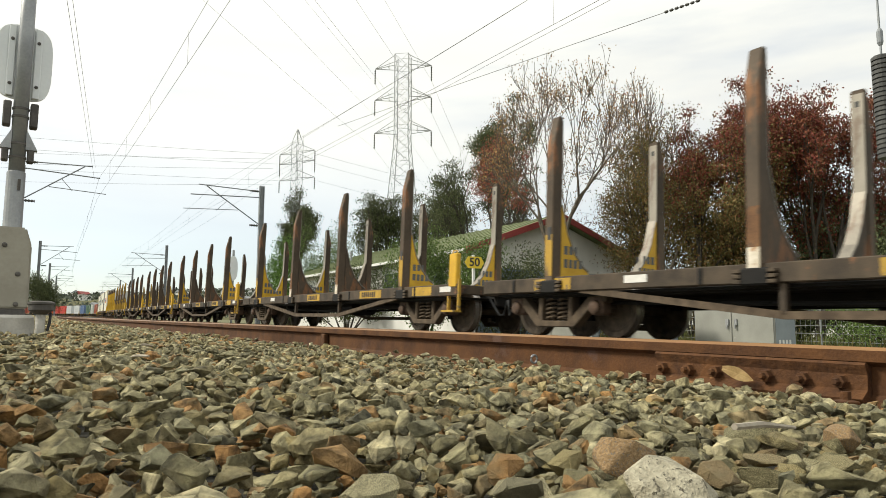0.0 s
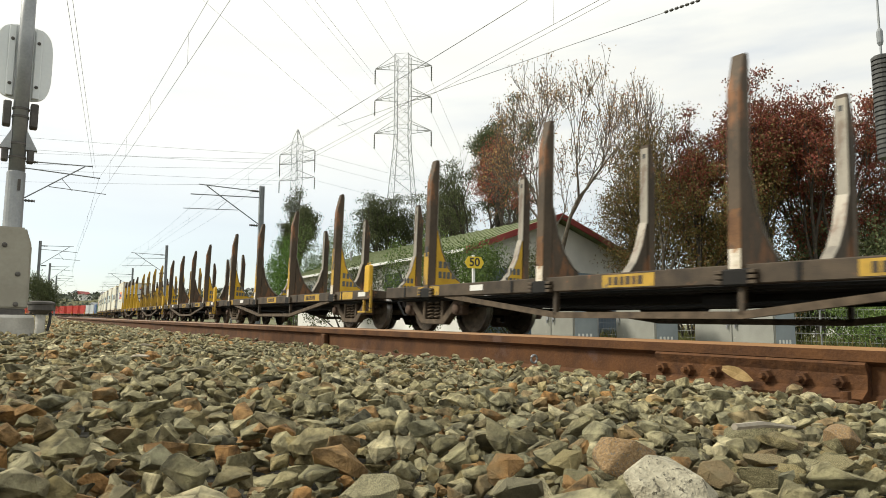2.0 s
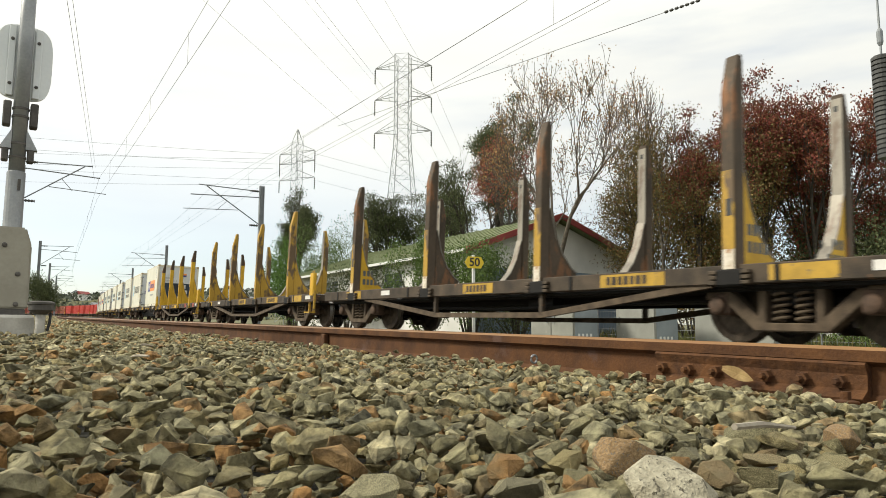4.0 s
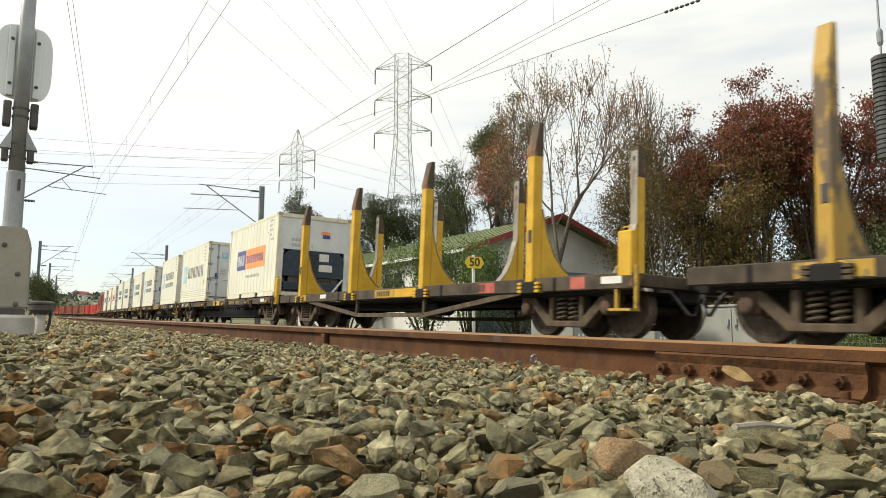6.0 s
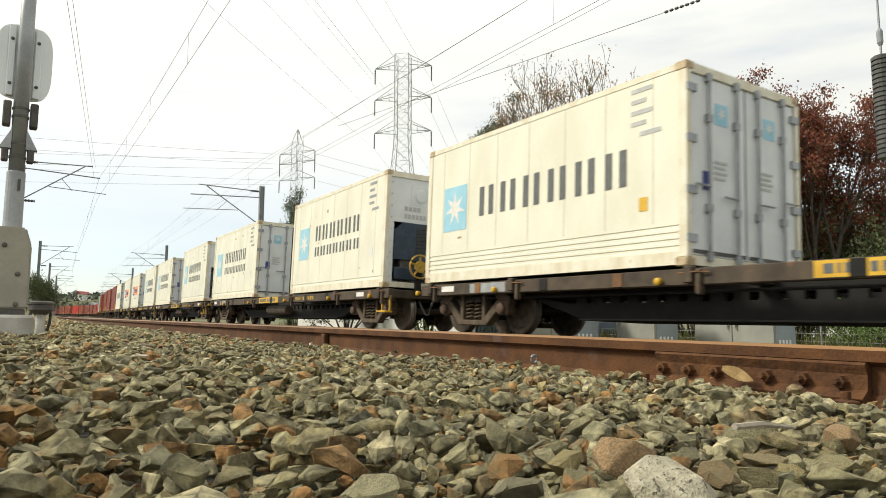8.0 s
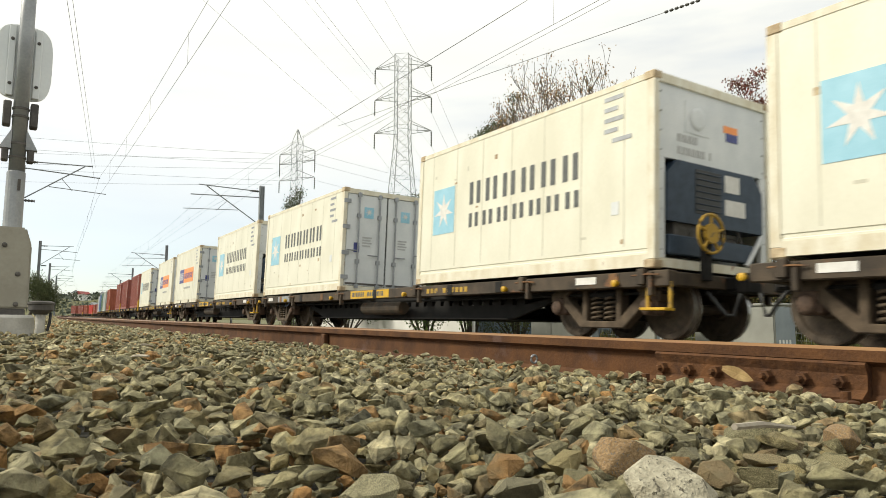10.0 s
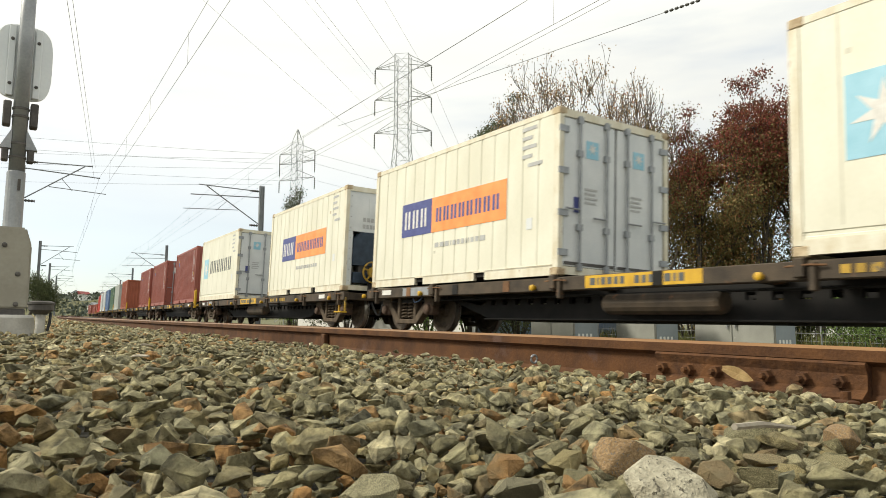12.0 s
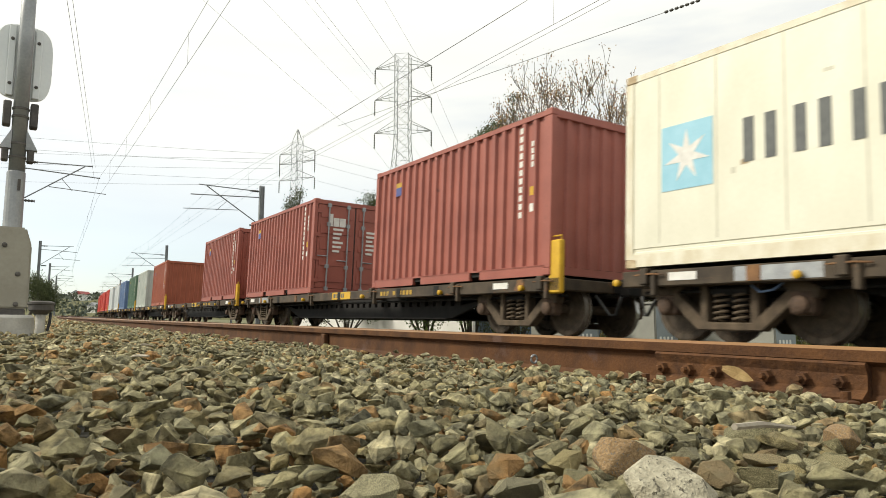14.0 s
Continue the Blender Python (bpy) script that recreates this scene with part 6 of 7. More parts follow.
def build_signal_post():
    """The grey post with a sign seen from behind and its box, on a concrete foot beside the camera."""
    e = thing("signal_post", Matrix.Translation((0.135, 5.83, 0.0)), "grey galvanised signal post with the back of a pale oval sign", "signal post")
    bm = bmesh.new()
    tube(bm, [(0, 0, 1.30), (0, 0, 3.6)], [0.052, 0.046], 18)
    part("tube", bm, M_GALV, e, smooth=True)
    bm = bmesh.new()
    lathe(bm, [(0.90, 0.062), (1.34, 0.060), (1.35, 0.048)], "z", 18)
    part("sleeve", bm, M_GALV, e)
    bm = bmesh.new()
    prism(bm, [(-0.25, 0.36), (0.125, 0.36), (0.125, 0.80), (0.085, 0.93), (-0.17, 0.93), (-0.25, 0.80)], "y", -0.13, 0.13)
    bmesh.ops.recalc_face_normals(bm, faces=bm.faces)
    bmesh.ops.bevel(bm, geom=bm.edges[:], offset=0.012, segments=2, affect="EDGES")
    boxp = part("base_box", bm, M_BOX, e, "beige painted steel base box")
    for x, z in ((-0.04, 0.80), (0.05, 0.60), (0.05, 0.39)):
        bm = bmesh.new()
        lathe(bm, [(-0.145, 0.008), (-0.14, 0.016), (-0.128, 0.018)], "y", 10, (x, 0, z))
        part("bolt", bm, M_BLACKCAP, boxp)
    bm = bmesh.new()
    tube(bm, [(0.02, -0.075, 1.20), (0.02, -0.075, 1.28)], 0.010, 8)
    part("latch", bm, M_BLACKCAP, e)
    part("skirt", bbox(-0.24, 0.11, -0.125, 0.125, 0.30, 0.36, 0.01), M_BLACKCAP, e)
    part("concrete_foot", bbox(-0.5, 0.165, -0.25, 0.3, -0.1, 0.315, 0.02), M_CONC, e)
    sign = new("oval_sign")
    sign.parent = e
    sign.matrix_basis = pose(0.0, 0.08, 2.19, 0, 0, 4)
    tagged(sign, "pale oval sign seen from behind")
    bm = bmesh.new()
    pts = []
    for k in range(40):
        a = k * math.tau / 40
        c, s_ = math.cos(a), math.sin(a)
        pts.append((math.copysign(abs(c) ** 0.55, c) * 0.185, math.copysign(abs(s_) ** 0.55, s_) * 0.285))
    prism(bm, pts, "y", 0.0, 0.02)
    bmesh.ops.recalc_face_normals(bm, faces=bm.faces)
    part("plate", bm, M_SIGN, sign)
    for x in (-0.085, 0.085):
        part("stiffener", bbox(x - 0.024, x + 0.024, -0.026, -0.002, -0.27, 0.27, 0.005), M_SIGN, sign)
        for z in (-0.18, 0.16):
            bm = bmesh.new()
            lathe(bm, [(-0.036, 0.006), (-0.034, 0.012), (-0.026, 0.013)], "y", 8, (x, 0, z))
            part("bolt", bm, M_BLACKCAP, sign)
    for z in (1.81, 1.75, 1.55, 1.45):
        bm = bmesh.new()
        lathe(bm, [(z - 0.008, 0.048), (z - 0.008, 0.056), (z + 0.008, 0.056), (z + 0.008, 0.048)], "z", 18)
        part("clamp_band", bm, M_BLACKCAP, e)
    for sx in (-1, 1):
        part("bracket", bbox(sx * 0.085 - 0.026, sx * 0.085 + 0.026, -0.03, 0.06, 1.68, 1.86, 0.008), M_BLACKCAP, e)
        bm = bmesh.new()
        prism(bm, [(sx * 0.045, 1.66), (sx * 0.045, 1.51), (sx * 0.12, 1.51)], "y", -0.03, 0.03)
        bmesh.ops.recalc_face_normals(bm, faces=bm.faces)
        part("gusset", bm, M_GALV, e)
        part("bracket", bbox(sx * 0.08 - 0.022, sx * 0.08 + 0.022, -0.03, 0.05, 1.42, 1.52, 0.008), M_BLACKCAP, e)
    q = thing("vent_pipe", Matrix.Translation((0.325, 5.43, 0.06)), "grey stub pipe with a flat dark round cap", "pipe")
    bm = bmesh.new()
    tube(bm, [(0, 0, 0), (0, 0, 0.30)], 0.030, 14)
    part("pipe", bm, M_CONC, q, smooth=True)
    bm = bmesh.new()
    lathe(bm, [(0.255, 0.035), (0.275, 0.065), (0.285, 0.077), (0.318, 0.077), (0.322, 0.083), (0.335, 0.083), (0.345, 0.06), (0.347, 0.01)], "z", 24)
    part("cap", bm, M_BLACKCAP, q)
    bm = bmesh.new()
    tube(bm, [(0.06, 0.0, 0.27), (0.055, 0.0, 0.2), (0.03, -0.02, 0.08), (0.01, -0.03, 0.0)], 0.010, 6)
    part("cable", bm, M_RUBBER, q, smooth=True)


def build_disc_signal():
    p = Vector((12.4, 42.0, 0))
    p.z = land_z(p.x, p.y)
    e = thing("oval_board", Matrix.Translation(p) @ Matrix.Rotation(radians(-14), 4, "Z"), "white oval board on a grey post beyond the train", "sign")
    bm = bmesh.new()
    tube(bm, [(0, 0, -0.1), (0, 0, 4.6)], 0.07, 8)
    part("post", bm, M_GALV, e)
    bm = bmesh.new()
    prism(bm, [(0.27 * math.cos(k * math.tau / 20), 4.0 - p.z + 0.75 * math.copysign(abs(math.sin(k * math.tau / 20)) ** 0.7, math.sin(k * math.tau / 20))) for k in range(20)], "y", -0.13, -0.08)
    bmesh.ops.recalc_face_normals(bm, faces=bm.faces)
    part("board", bm, M_SIGN, e)


def build_hill():
    rng = random.Random(3)
    verts, faces = [], []
    nx, ny = 90, 14
    for j in range(ny):
        for i in range(nx):
            x = -260 + i * 8.5
            y = 430 + j * 28
            t = j / (ny - 1)
            z = 4 + 36 * math.sin(min(1, t * 1.15) * math.pi / 2) * (0.86 + 0.14 * math.sin(i * 0.13)) + 4.5 * noise.noise(Vector((x * 0.03, y * 0.02, 1))) * (t > 0.05)
            verts.append((x, y, z - (6 if j == 0 else 0)))
    for j in range(ny - 1):
        for i in range(nx - 1):
            a = j * nx + i
            faces.append((a, a + 1, a + nx + 1, a + nx))
    me = bpy.data.meshes.new("hill")
    me.from_pydata(verts, [], faces)
    hill = mesh_part("hill", me, M_TURF)
    tagged(hill, "distant wooded hillside with suburban houses", "hill", kind="structure")
    places = []
    for k in range(20000):
        i, j = rng.uniform(0, nx - 1.01), rng.uniform(0, ny - 1.01)
        v = verts[int(j) * nx + int(i)]
        places.append((0, rand_rot(rng) * rng.uniform(1.6, 4.0), np.array((v[0] + rng.uniform(-4, 4), v[1] + rng.uniform(-12, 12), v[2] + rng.uniform(0, 5)))))
    woods = mesh_part("hill_woods", scatter_mesh("hill_woods", [LEAF], places), M_HILL, hill)
    woods["kind"] = "stuff"
    for k in range(34):
        i, j = rng.randrange(18, 62), rng.randrange(2, 12)
        x, y, z = verts[j * nx + i]
        h = thing("far_house", pose(x, y, z - 1, 0, 0, rng.uniform(0, 90)), "small pale house far off on the hillside", "house", "far houses")
        bm = bmesh.new()
        box(bm, -5, 5, -3.5, 3.5, 0, 5.5)
        part("wall", bm, M_WALL, h)
        bm = bmesh.new()
        prism(bm, [(-4, 5.5), (4, 5.5), (0, 8)], "x", -5.4, 5.4)
        bmesh.ops.recalc_face_normals(bm, faces=bm.faces)
        part("roof", bm, M_GALV if k % 3 else M_BARGE, h)


def build_grass():
    rng = random.Random(8)
    blade = (np.array([(-0.02, 0, 0), (0.02, 0, 0), (0.012, 0.04, 0.55), (0, 0.14, 1.0)]), np.array([[0, 1, 2, 3]]))
    places = []
    for k in range(26000):
        s = rng.uniform(2, 60)
        lat = rng.uniform(5.0, 17) if rng.random() < 0.75 else rng.uniform(17, 30)
        p = ground_pt(s, lat, 0)
        p.z = land_z(p.x, p.y) - 0.01
        tall = 0.16 if lat < 11.5 else 0.5
        m3 = np.array(Euler((rng.uniform(-0.4, 0.4), rng.uniform(-0.4, 0.4), rng.uniform(0, 6.28))).to_matrix()) @ np.diag((0.6, 0.6, tall * rng.uniform(0.5, 1.3)))
        places.append((0, m3, np.array(p)))
    ob = mesh_part("grass", scatter_mesh("grass", [blade], places), M_GRASS)
    tagged(ob, "dry mixed grass along the fence", "grass", kind="stuff")


def build_litter(bed):
    """The leaf, stick, ring and big stones that lie on the ballast by the joint."""
    rng = random.Random(21)
    m = rail_pose(1.13, NEAR_RAILS[0] - 0.08, RAIL_H - 0.085) @ Matrix.Scale(0.75, 4)
    leaf = bmesh.new()
    rows = []
    for k in range(7):
        f = k / 6
        w = 0.022 * math.sin(f * math.pi * 0.86 + 0.35)
        rows.append([leaf.verts.new((-0.01 + 0.01 * math.sin(f * 3) + (0.006 if q else 0), 0.055 - 0.12 * f, 0.02 - 0.035 * f + (w if q == 1 else -w if q == 0 else 0))) for q in (0, 2, 1)])
    for a, b in zip(rows, rows[1:]):
        for q in range(2):
            leaf.faces.new((a[q], a[q + 1], b[q + 1], b[q]))
    bmesh.ops.solidify(leaf, geom=leaf.faces[:], thickness=0.0015)
    tagged(part("dead_leaf", leaf, M_DEADLEAF, m=m), "curled dry tan leaf caught on the fishplate", "leaf")
    for (s, lat, length, ang, r, mat, nm) in ((0.523, -6.15, 0.19, 12, 0.004, M_TWIG, "stick"), (0.83, -5.99, 0.06, 20, 0.006, M_DEADLEAF, "wood_chip"), (3.2, -6.4, 0.12, 60, 0.005, M_TWIG, "stick"), (2.2, -6.6, 0.1, 110, 0.004, M_TWIG, "stick")):
        bm = bmesh.new()
        tube(bm, [(-length / 2, 0, 0), (0, 0.004, 0.003), (length / 2, -0.003, 0)], [r, r * 1.1, r * 0.6], 6)
        ob = part(nm, bm, mat, m=rail_pose(s, lat, BED + 0.045) @ pose(0, 0, 0, 0, 4, ang))
        tagged(ob, "dry stick lying on the ballast" if nm == "stick" else "pale wood chip on the ballast", nm.replace("_", " "), "sticks on the ballast")
    for (s, lat, d, mat, lab) in ((0.39, -6.50, 0.088, M_SPECKLED, "large pale speckled stone"), (0.485, -6.45, 0.062, M_TANSTONE, "rust stained stone"), (0.56, -6.12, 0.07, M_STONE_ONE, "large grey stone"), (0.50, -6.02, 0.05, M_TANSTONE, "tan stained stone")):
        bm = stone_shape(rng, 18, 26)
        bmesh.ops.bevel(bm, geom=bm.edges[:], offset=0.015, segments=1, affect="EDGES")
        ob = part("large_stone", bm, mat, m=rail_pose(s, lat, BED + 0.026) @ pose(0, 0, 0, 0, 0, rng.uniform(0, 360)) @ Matrix.Scale(d * 1.15, 4))
        tagged(ob, lab + " lying on the ballast", "stone")
    bm = bmesh.new()
    pts = [(0.014 * math.cos(k * math.tau / 14), 0, 0.014 * math.sin(k * math.tau / 14) + 0.014) for k in range(15)]
    tube(bm, pts, 0.004, 6, False)
    tagged(part("iron_ring", bm, M_GALV, m=rail_pose(1.92, NEAR_RAILS[0] - 0.10, RAIL_H - 0.1)), "small iron ring beside the rail", "ring")


# ---- assembly ----
build_ground()
BALLAST = build_bed()
for lat_ in NEAR_RAILS:
    build_rail(lat_, "rust brown rail of the near track")
for lat_ in TRAIN_RAILS:
    build_rail(lat_, "worn rail under the train")
build_joint()
build_sleepers()

PACE = [(0.0, 12.84), (1.5, 12.94), (3.0, 13.0), (4.2, 12.99), (5.5, 12.92), (7.0, 12.58), (8.2, 12.32), (9.3, 12.38), (10.4, 12.45), (11.6, 12.34), (12.8, 12.54), (14.0, 12.87)]


def run_to(t):
    """Metres gone since the start: the pace changes evenly between its knots."""
    total = 0.0
    for (t0, v0), (t1, v1) in zip(PACE, PACE[1:]):
        if t <= t0:
            break
        d = min(t, t1) - t0
        total += v0 * d + (v1 - v0) / (t1 - t0) * d * d / 2
    return total


def gone(t):
    """How far the train goes from t = 7 s to t."""
    return run_to(t) - run_to(7.0)


TRAIN = []      # things with the place of their wagon's middle at 7 s, and their own offset on it
log_plain = build_log_wagon(0, "grimy log wagon with brown steel stanchions and yellow marks")
log_scraped = build_log_wagon(3, "grimy log wagon with stanchions scraped to yellow at the foot")
for i in range(3):
    TRAIN.append((log_plain if i == 0 else copy_thing(log_plain, Matrix()), 0.70 - 14.7 * (6 - i), 0.0, 0.0))
for i in (3, 4):
    TRAIN.append((log_scraped if i == 3 else copy_thing(log_scraped, Matrix()), 0.70 - 14.7 * (6 - i), 0.0, 0.0))
TRAIN.append((build_log_wagon(2, "log wagon with scraped yellow and brown stanchions"), -14.0, 0.0, 0.0))
TRAIN.append((build_log_wagon(1, "log wagon with bright yellow stanchions"), 0.70, 0.0, 0.0))
flat_wheel = build_flat_wagon(True, "grimy container flat wagon with a yellow hand brake wheel")
flat_post = build_flat_wagon(False, "grimy container flat wagon with a yellow corner post")
KINDS = {
    "po_unit": reefer_container("orange", "unit", 1), "po_doors": reefer_container("orange", "doors", 2),
    "mk_doors": reefer_container("star", "doors", 3), "mk_plain": reefer_container("star3", "doors", 6), "ms_unit": reefer_container("star2", "unit", 4), "ms_doors": reefer_container("star2", "doors", 5),
    "maroon": dry_container(M_MAROON, "wall", "maroon corrugated steel shipping container"), "maroon_doors": dry_container(M_MAROON, "doors", "maroon corrugated container with white marks on its doors"),
    "brown": dry_container(M_BROWNRED, "wall", "brick red corrugated steel shipping container"), "pale": dry_container(M_PALEGREY, "wall", "pale grey corrugated steel shipping container"),
    "green": dry_container(M_GREEN, "wall", "green corrugated steel shipping container"), "blue": dry_container(M_BLUE, "wall", "faded blue corrugated steel shipping container"),
    "white": dry_container(M_WHITE, "wall", "white corrugated steel shipping container", False), "red": dry_container(M_RED, "wall", "bright red corrugated steel shipping container", False)}
LOADS = [("po_unit", "mk_doors"), ("ms_unit", "ms_doors"), ("ms_unit", "ms_doors"), ("ms_unit", "po_doors"), ("po_unit", "mk_plain"), ("maroon", "maroon_doors"), ("maroon", None), ("brown", "pale"), ("green", "blue"), ("white", "white"),
         ("red", "red"), ("red", "red"), ("red", "red"), ("brown", "maroon"), ("maroon", "brown"), ("red", "brown"), ("maroon", "maroon")]
used = set()
STARTS = [(7.97, 17.89), (25.75, 35.47), (43.08, 52.91), (60.05, 69.74), (77.43, 87.52), (95.08, 104.92)]
for k, pair in enumerate(LOADS):
    ab = STARTS[k] if k < 6 else (95.08 + 17.45 * (k - 5), 104.92 + 17.45 * (k - 5))
    mid = (sum(ab) + CL) / 2
    flat = flat_wheel if k in (1, 2, 3, 4) else flat_post
    TRAIN.append((copy_thing(flat, Matrix()) if flat in used else flat, mid, 0.0, 0.0))
    used.add(flat)
    for start, kind_ in zip(ab, pair):
        if kind_:
            ob = KINDS[kind_]
            if kind_ in used:
                ob = copy_thing(ob, Matrix())
            used.add(kind_)
            TRAIN.append((ob, mid, start - mid, 0.892))

build_signal_post()
build_overhead()
P1 = build_pylon(45.4, 79.3, 37.4, 3.9, (35.8, 31.4, 26.8), 1.9, radians(-43), "tall lattice power pylon with three cross arms", False)
P2 = build_pylon(44.9, 116.0, 36.1, 3.9, (31.9, 30.1, 27.1), 1.4, radians(-60), "slender pointed lattice power pylon farther off", True)

LINE_DIR = Vector((-0.683, -0.730, 0.0))
ARM_DIR = Vector((0.730, -0.683, 0.0))
for zl in (35.8, 31.4, 26.8):
    for sx in (-1, 1):
        tip = Vector((45.4, 79.3, zl - 2.1)) + ARM_DIR * sx * 3.9
        wire_between("power_line", sagging(tip, tip + LINE_DIR * 230 + Vector((0, 0, 4)), 3.0, 24), 0.013, "grey high voltage conductor", "power lines")
        wire_between("power_line", sagging(tip, tip - LINE_DIR * 150, 4.0), 0.016, "grey high voltage conductor", "power lines")
for zl, za in ((31.9, 29.6), (30.1, 27.6), (27.1, 24.5)):
    tip = Vector((42.6, 118.0, zl - 0.2))
    wire_between("power_line", sagging(tip, (-150, 140, za + 2), 3.0, 20), 0.018, "grey high voltage conductor", "power lines")
    wire_between("power_line", sagging(tip + Vector((4.6, -4, 0)), (150, 92, za - 6), 3.0), 0.018, "grey high voltage conductor", "power lines")
    wire_between("power_line", sagging(tip + Vector((0, 4, 0)), (-120, 170, za + 3), 3.0, 20), 0.018, "grey high voltage conductor", "power lines")

build_house()
build_shed()
build_cabinet(13.6, 5.7, 1.75, 0.85, 1.25, 2, "pale grey double door trackside cabinet")
build_cabinet(12.2, 7.2, 1.35, 0.85, 1.25, 1, "pale grey trackside cabinet with padlock")
build_cabinet(10.0, 8.9, 2.3, 0.85, 1.25, 2, "long pale grey double door trackside cabinet")
build_fence()
build_speed_board()
build_disc_signal()

RED_OLIVE, RED_GREEN = (M_LEAFRED, M_LEAFOLIVE, 0.62), (M_LEAFRED, M_LEAFDARK, 0.5)
build_tree("red_tree", "round tree with dark red upper leaves", 21.7, 16.1, 8.9, 4.4, M_BARKDARK, RED_OLIVE, 30000, 0.085, 5, 0.12, 11, 0.30, 0.16, 0.5, kids=3, low=0.12, bare=0.15)
build_tree("red_tree", "tallest tree with dark red autumn leaves", 22.8, 14.4, 10.0, 4.6, M_BARKDARK, RED_OLIVE, 38000, 0.085, 5, 0.12, 12, 0.30, 0.2, 0.48, kids=3, low=0.03, bare=0.15)
build_tree("red_tree", "broad tree with red upper and green lower leaves", 23.7, 13.0, 8.8, 5.0, M_BARKDARK, RED_GREEN, 40000, 0.085, 5, 0.10, 23, 0.30, 0.2, 0.56, kids=3, low=0.0, bare=0.15)
build_tree("red_tree", "low tree with dark green and red leaves", 24.8, 12.2, 7.4, 4.6, M_BARKDARK, RED_GREEN, 32000, 0.085, 5, 0.10, 24, 0.32, 0.15, 0.6, kids=3, low=0.0, bare=0.15)
build_tree("olive_tree", "half bare tree with olive brown leaves", 20.9, 17.2, 8.7, 5.6, M_BARK, M_LEAFOLIVE, 15000, 0.075, 5, 0.2, 13, 0.36, 0.12, 0.6, kids=3, low=0.1, bare=0.3)
build_tree("olive_tree", "thin tree with dull brown leaves", 22.6, 18.6, 7.8, 5.2, M_BARKDARK, M_LEAFOLIVE, 16000, 0.08, 4, 0.2, 25, 0.36, 0.12, 0.6, kids=4, low=0.05, bare=0.3)
build_tree("bare_tree", "pale barked bare tree with a few rust leaves", 18.9, 20.7, 12.5, 7.4, M_BARK, M_LEAFRUST, 6500, 0.08, 6, 0.22, 14, 0.25, 0.2, 0.5, kids=3, low=0.4)
build_tree("bare_tree", "thin bare tree with pale grey limbs", 21.9, 20.0, 11.6, 6.4, M_BARK, M_LEAFRUST, 2200, 0.07, 6, 0.22, 15, 0.25, 0.13, 0.5, kids=3, low=0.4)
build_tree("crimson_tree", "tree with thin crimson autumn leaves", 25.1, 31.2, 11.6, 4.4, M_BARKDARK, M_LEAFPINK, 7000, 0.1, 4, 0.5, 16, 0.42, 0.16, 0.6, kids=4, low=0.62, bare=0.35)
build_tree("gum_tree", "tall dull green gum tree with open crown", 30.1, 38.7, 16.8, 5.6, M_BARKDARK, M_LEAFDARK, 20000, 0.12, 4, 0.4, 17, 0.42, 0.24, 0.5, kids=4, low=0.62, bare=0.45)
build_tree("gum_tree", "spreading dull green gum tree", 28.6, 38.6, 13.2, 8.6, M_BARKDARK, M_LEAFDARK, 26000, 0.12, 4, 0.32, 26, 0.45, 0.24, 0.7, kids=4, low=0.35, bare=0.45)
build_tree("gum_tree", "dull green gum tree behind the house", 29.9, 54.3, 12.0, 6.6, M_BARKDARK, M_LEAFDARK, 22000, 0.14, 4, 0.28, 18, 0.5, 0.28, 0.62, kids=4, low=0.3, bare=0.45)
build_tree("gum_tree", "wider dull green gum tree behind the house", 33.6, 52.1, 12.9, 7.4, M_BARKDARK, M_LEAFDARK, 22000, 0.14, 4, 0.28, 19, 0.5, 0.28, 0.62, kids=4, low=0.3, bare=0.45)
build_tree("dark_conifer", "dark green broad conifer", 22.1, 57.9, 12.0, 5.0, M_BARKDARK, M_LEAFDARK, 22000, 0.13, 4, 0.26, 20, 0.42, 0.25, 0.5, kids=4, low=0.12, bare=0.15)
build_bush("shrub", "fresh green shrub beyond the train", 18.05, 46.6, 6.5, 4.4, M_LEAFBRIGHT, 14000, 0.11, 31)
build_bush("shrub", "tall mid green shrub beyond the train", 20.2, 45.7, 7.8, 4.6, M_LEAFGREEN, 16000, 0.11, 32, lumps=13)
build_bush("shrub", "tall mid green shrub in front of the house", 13.2, 21.2, 4.1, 2.6, M_LEAFGREEN, 12000, 0.075, 33, lumps=12)
build_bush("shrub", "broad leafy shrub in front of the house", 14.5, 20.4, 3.8, 3.0, M_LEAFGREEN, 12000, 0.075, 34, lumps=12)
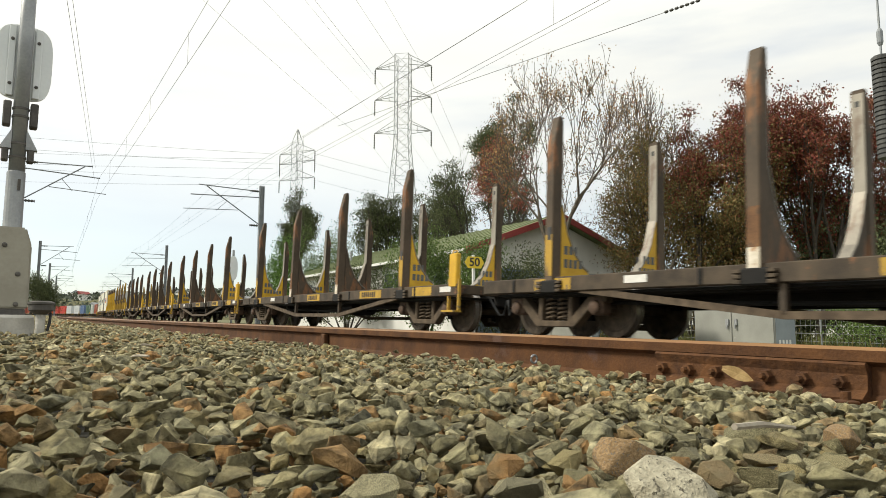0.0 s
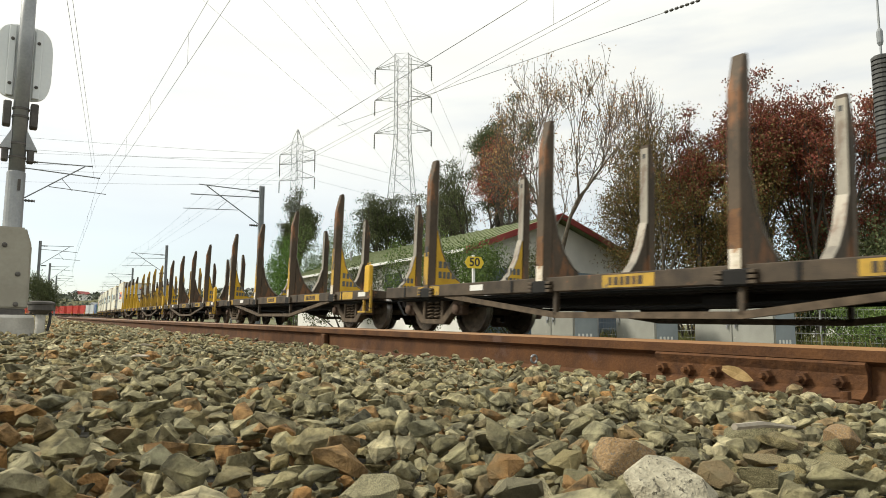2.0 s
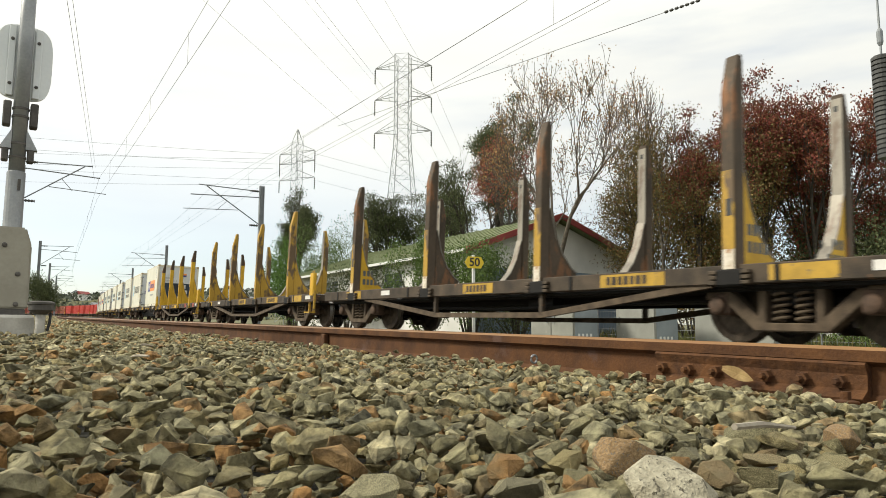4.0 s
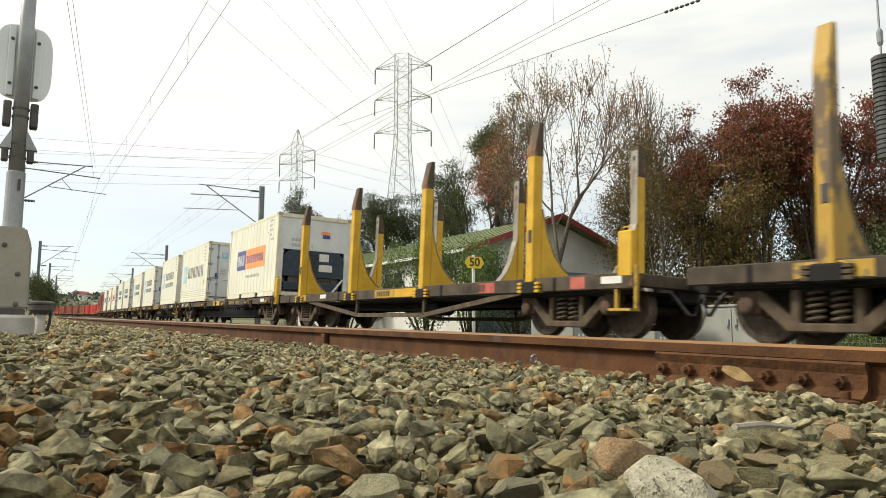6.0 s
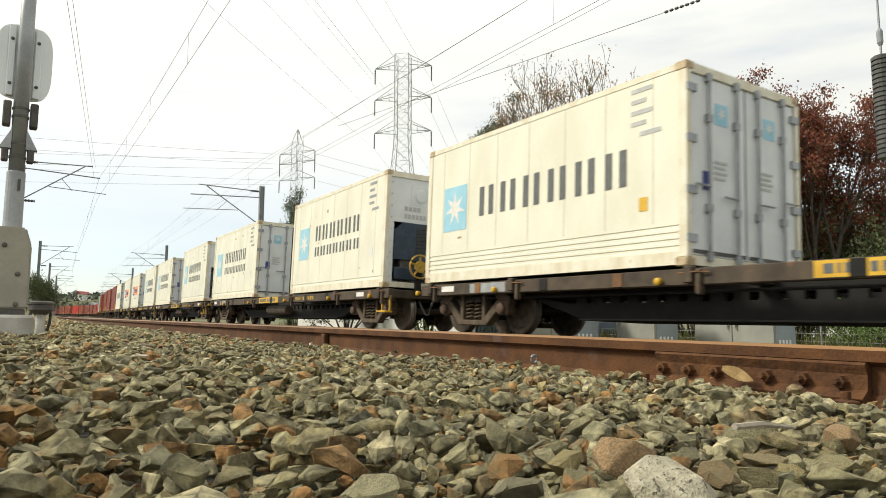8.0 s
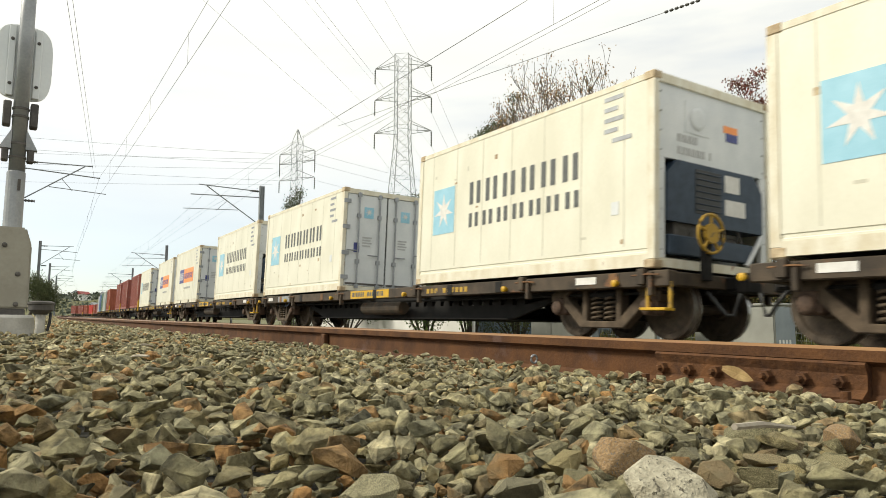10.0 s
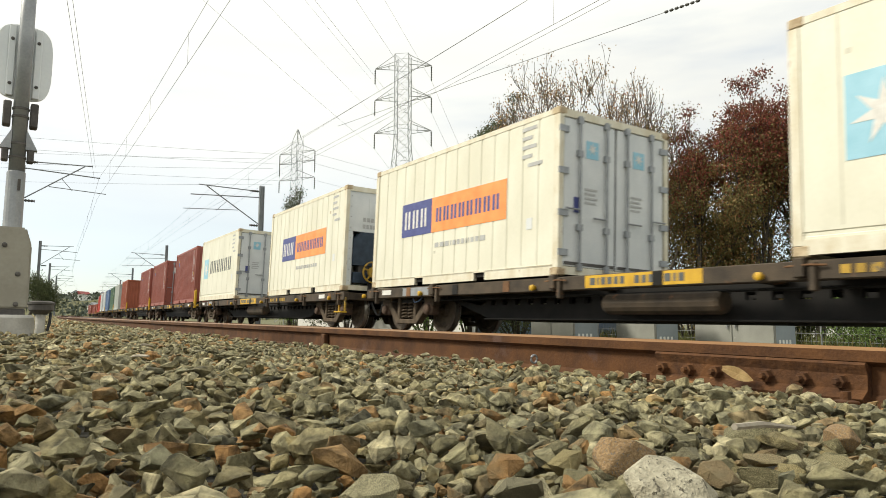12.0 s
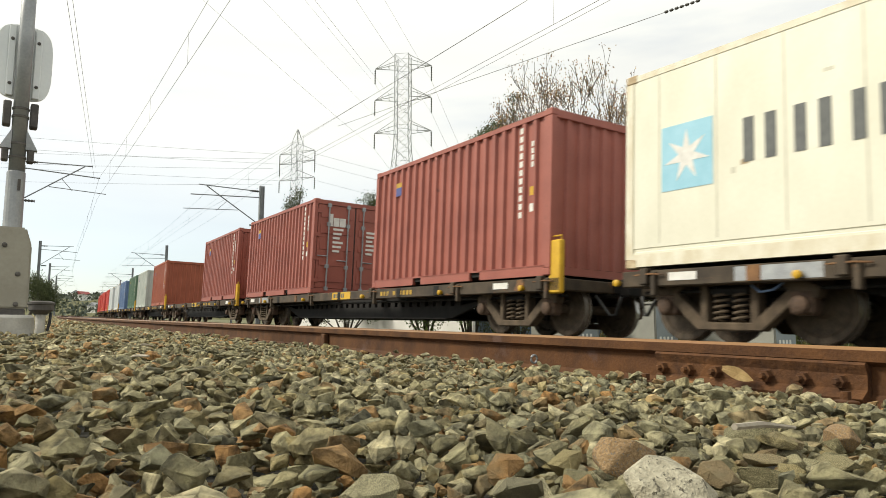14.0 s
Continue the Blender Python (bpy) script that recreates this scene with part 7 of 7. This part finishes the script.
build_bush("shrub", "dull green shrub at the house corner", 15.9, 19.5, 3.9, 2.4, M_LEAFDARK, 10000, 0.075, 41, lumps=12)
build_bush("shrub", "grey green shrub by the house wall", 14.2, 30.0, 3.6, 3.6, M_LEAFDARK, 9000, 0.09, 35)
build_bush("shrub", "tangled green shrub under the trees", 25.5, 15.0, 3.2, 7.0, M_LEAFDARK, 13000, 0.1, 36, lumps=14)
build_bush("shrub", "tangled green shrub under the trees", 22.0, 9.6, 1.8, 5.5, M_LEAFGREEN, 10000, 0.08, 37, lumps=14)
build_bush("shrub", "dense brown green thicket under the red trees", 23.9, 15.4, 6.2, 5.4, M_LEAFOLIVE, 30000, 0.09, 43, lumps=18)
build_bush("shrub", "dense brown green shrub under the bare trees", 23.2, 17.6, 5.4, 5.2, M_LEAFOLIVE, 24000, 0.09, 44, lumps=18)
build_bush("shrub", "dark green shrub beside the house gable", 25.5, 22.5, 4.0, 4.0, M_LEAFDARK, 10000, 0.09, 38)
build_bush("shrub", "dense dark green shrub at the trees' edge", 25.6, 12.6, 6.0, 5.4, M_LEAFDARK, 30000, 0.1, 39, lumps=18)
build_tree("roadside_tree", "dark green tree far beside the line", 3.3, 70.0, 4.0, 4.2, M_BARKDARK, M_LEAFDARK, 9000, 0.12, 3, 0.2, 22, 0.6, 0.15, 0.7, kids=4, z_off=-0.1)
build_hill()
build_grass()
build_litter(BALLAST)
build_stones(BALLAST)


def motions():
    times = [i * 0.5 for i in range(29)]
    for ob, mid, along, up in TRAIN:
        walk(ob, [(t, rail_pose(mid - gone(t), 1.22, RAIL_H) @ Matrix.Translation((0, along, up))) for t in times])
    ticks = [i / 30 for i in range(421)]
    turns = [(t, (gone(t) - gone(0)) / WHEEL_R) for t in ticks]
    for ob, mid, along, up in TRAIN:
        if "wagon" not in ob.name:
            continue
        for bogie in ob.children:
            if not bogie.name.startswith("bogie"):
                continue
            for wheels in bogie.children:
                if wheels.name.startswith("wheelset"):
                    y = wheels.location.y
                    walk(wheels, [(t, Matrix.Translation((0, y, WHEEL_R)) @ Matrix.Rotation(a, 4, "X")) for t, a in turns])


motions()
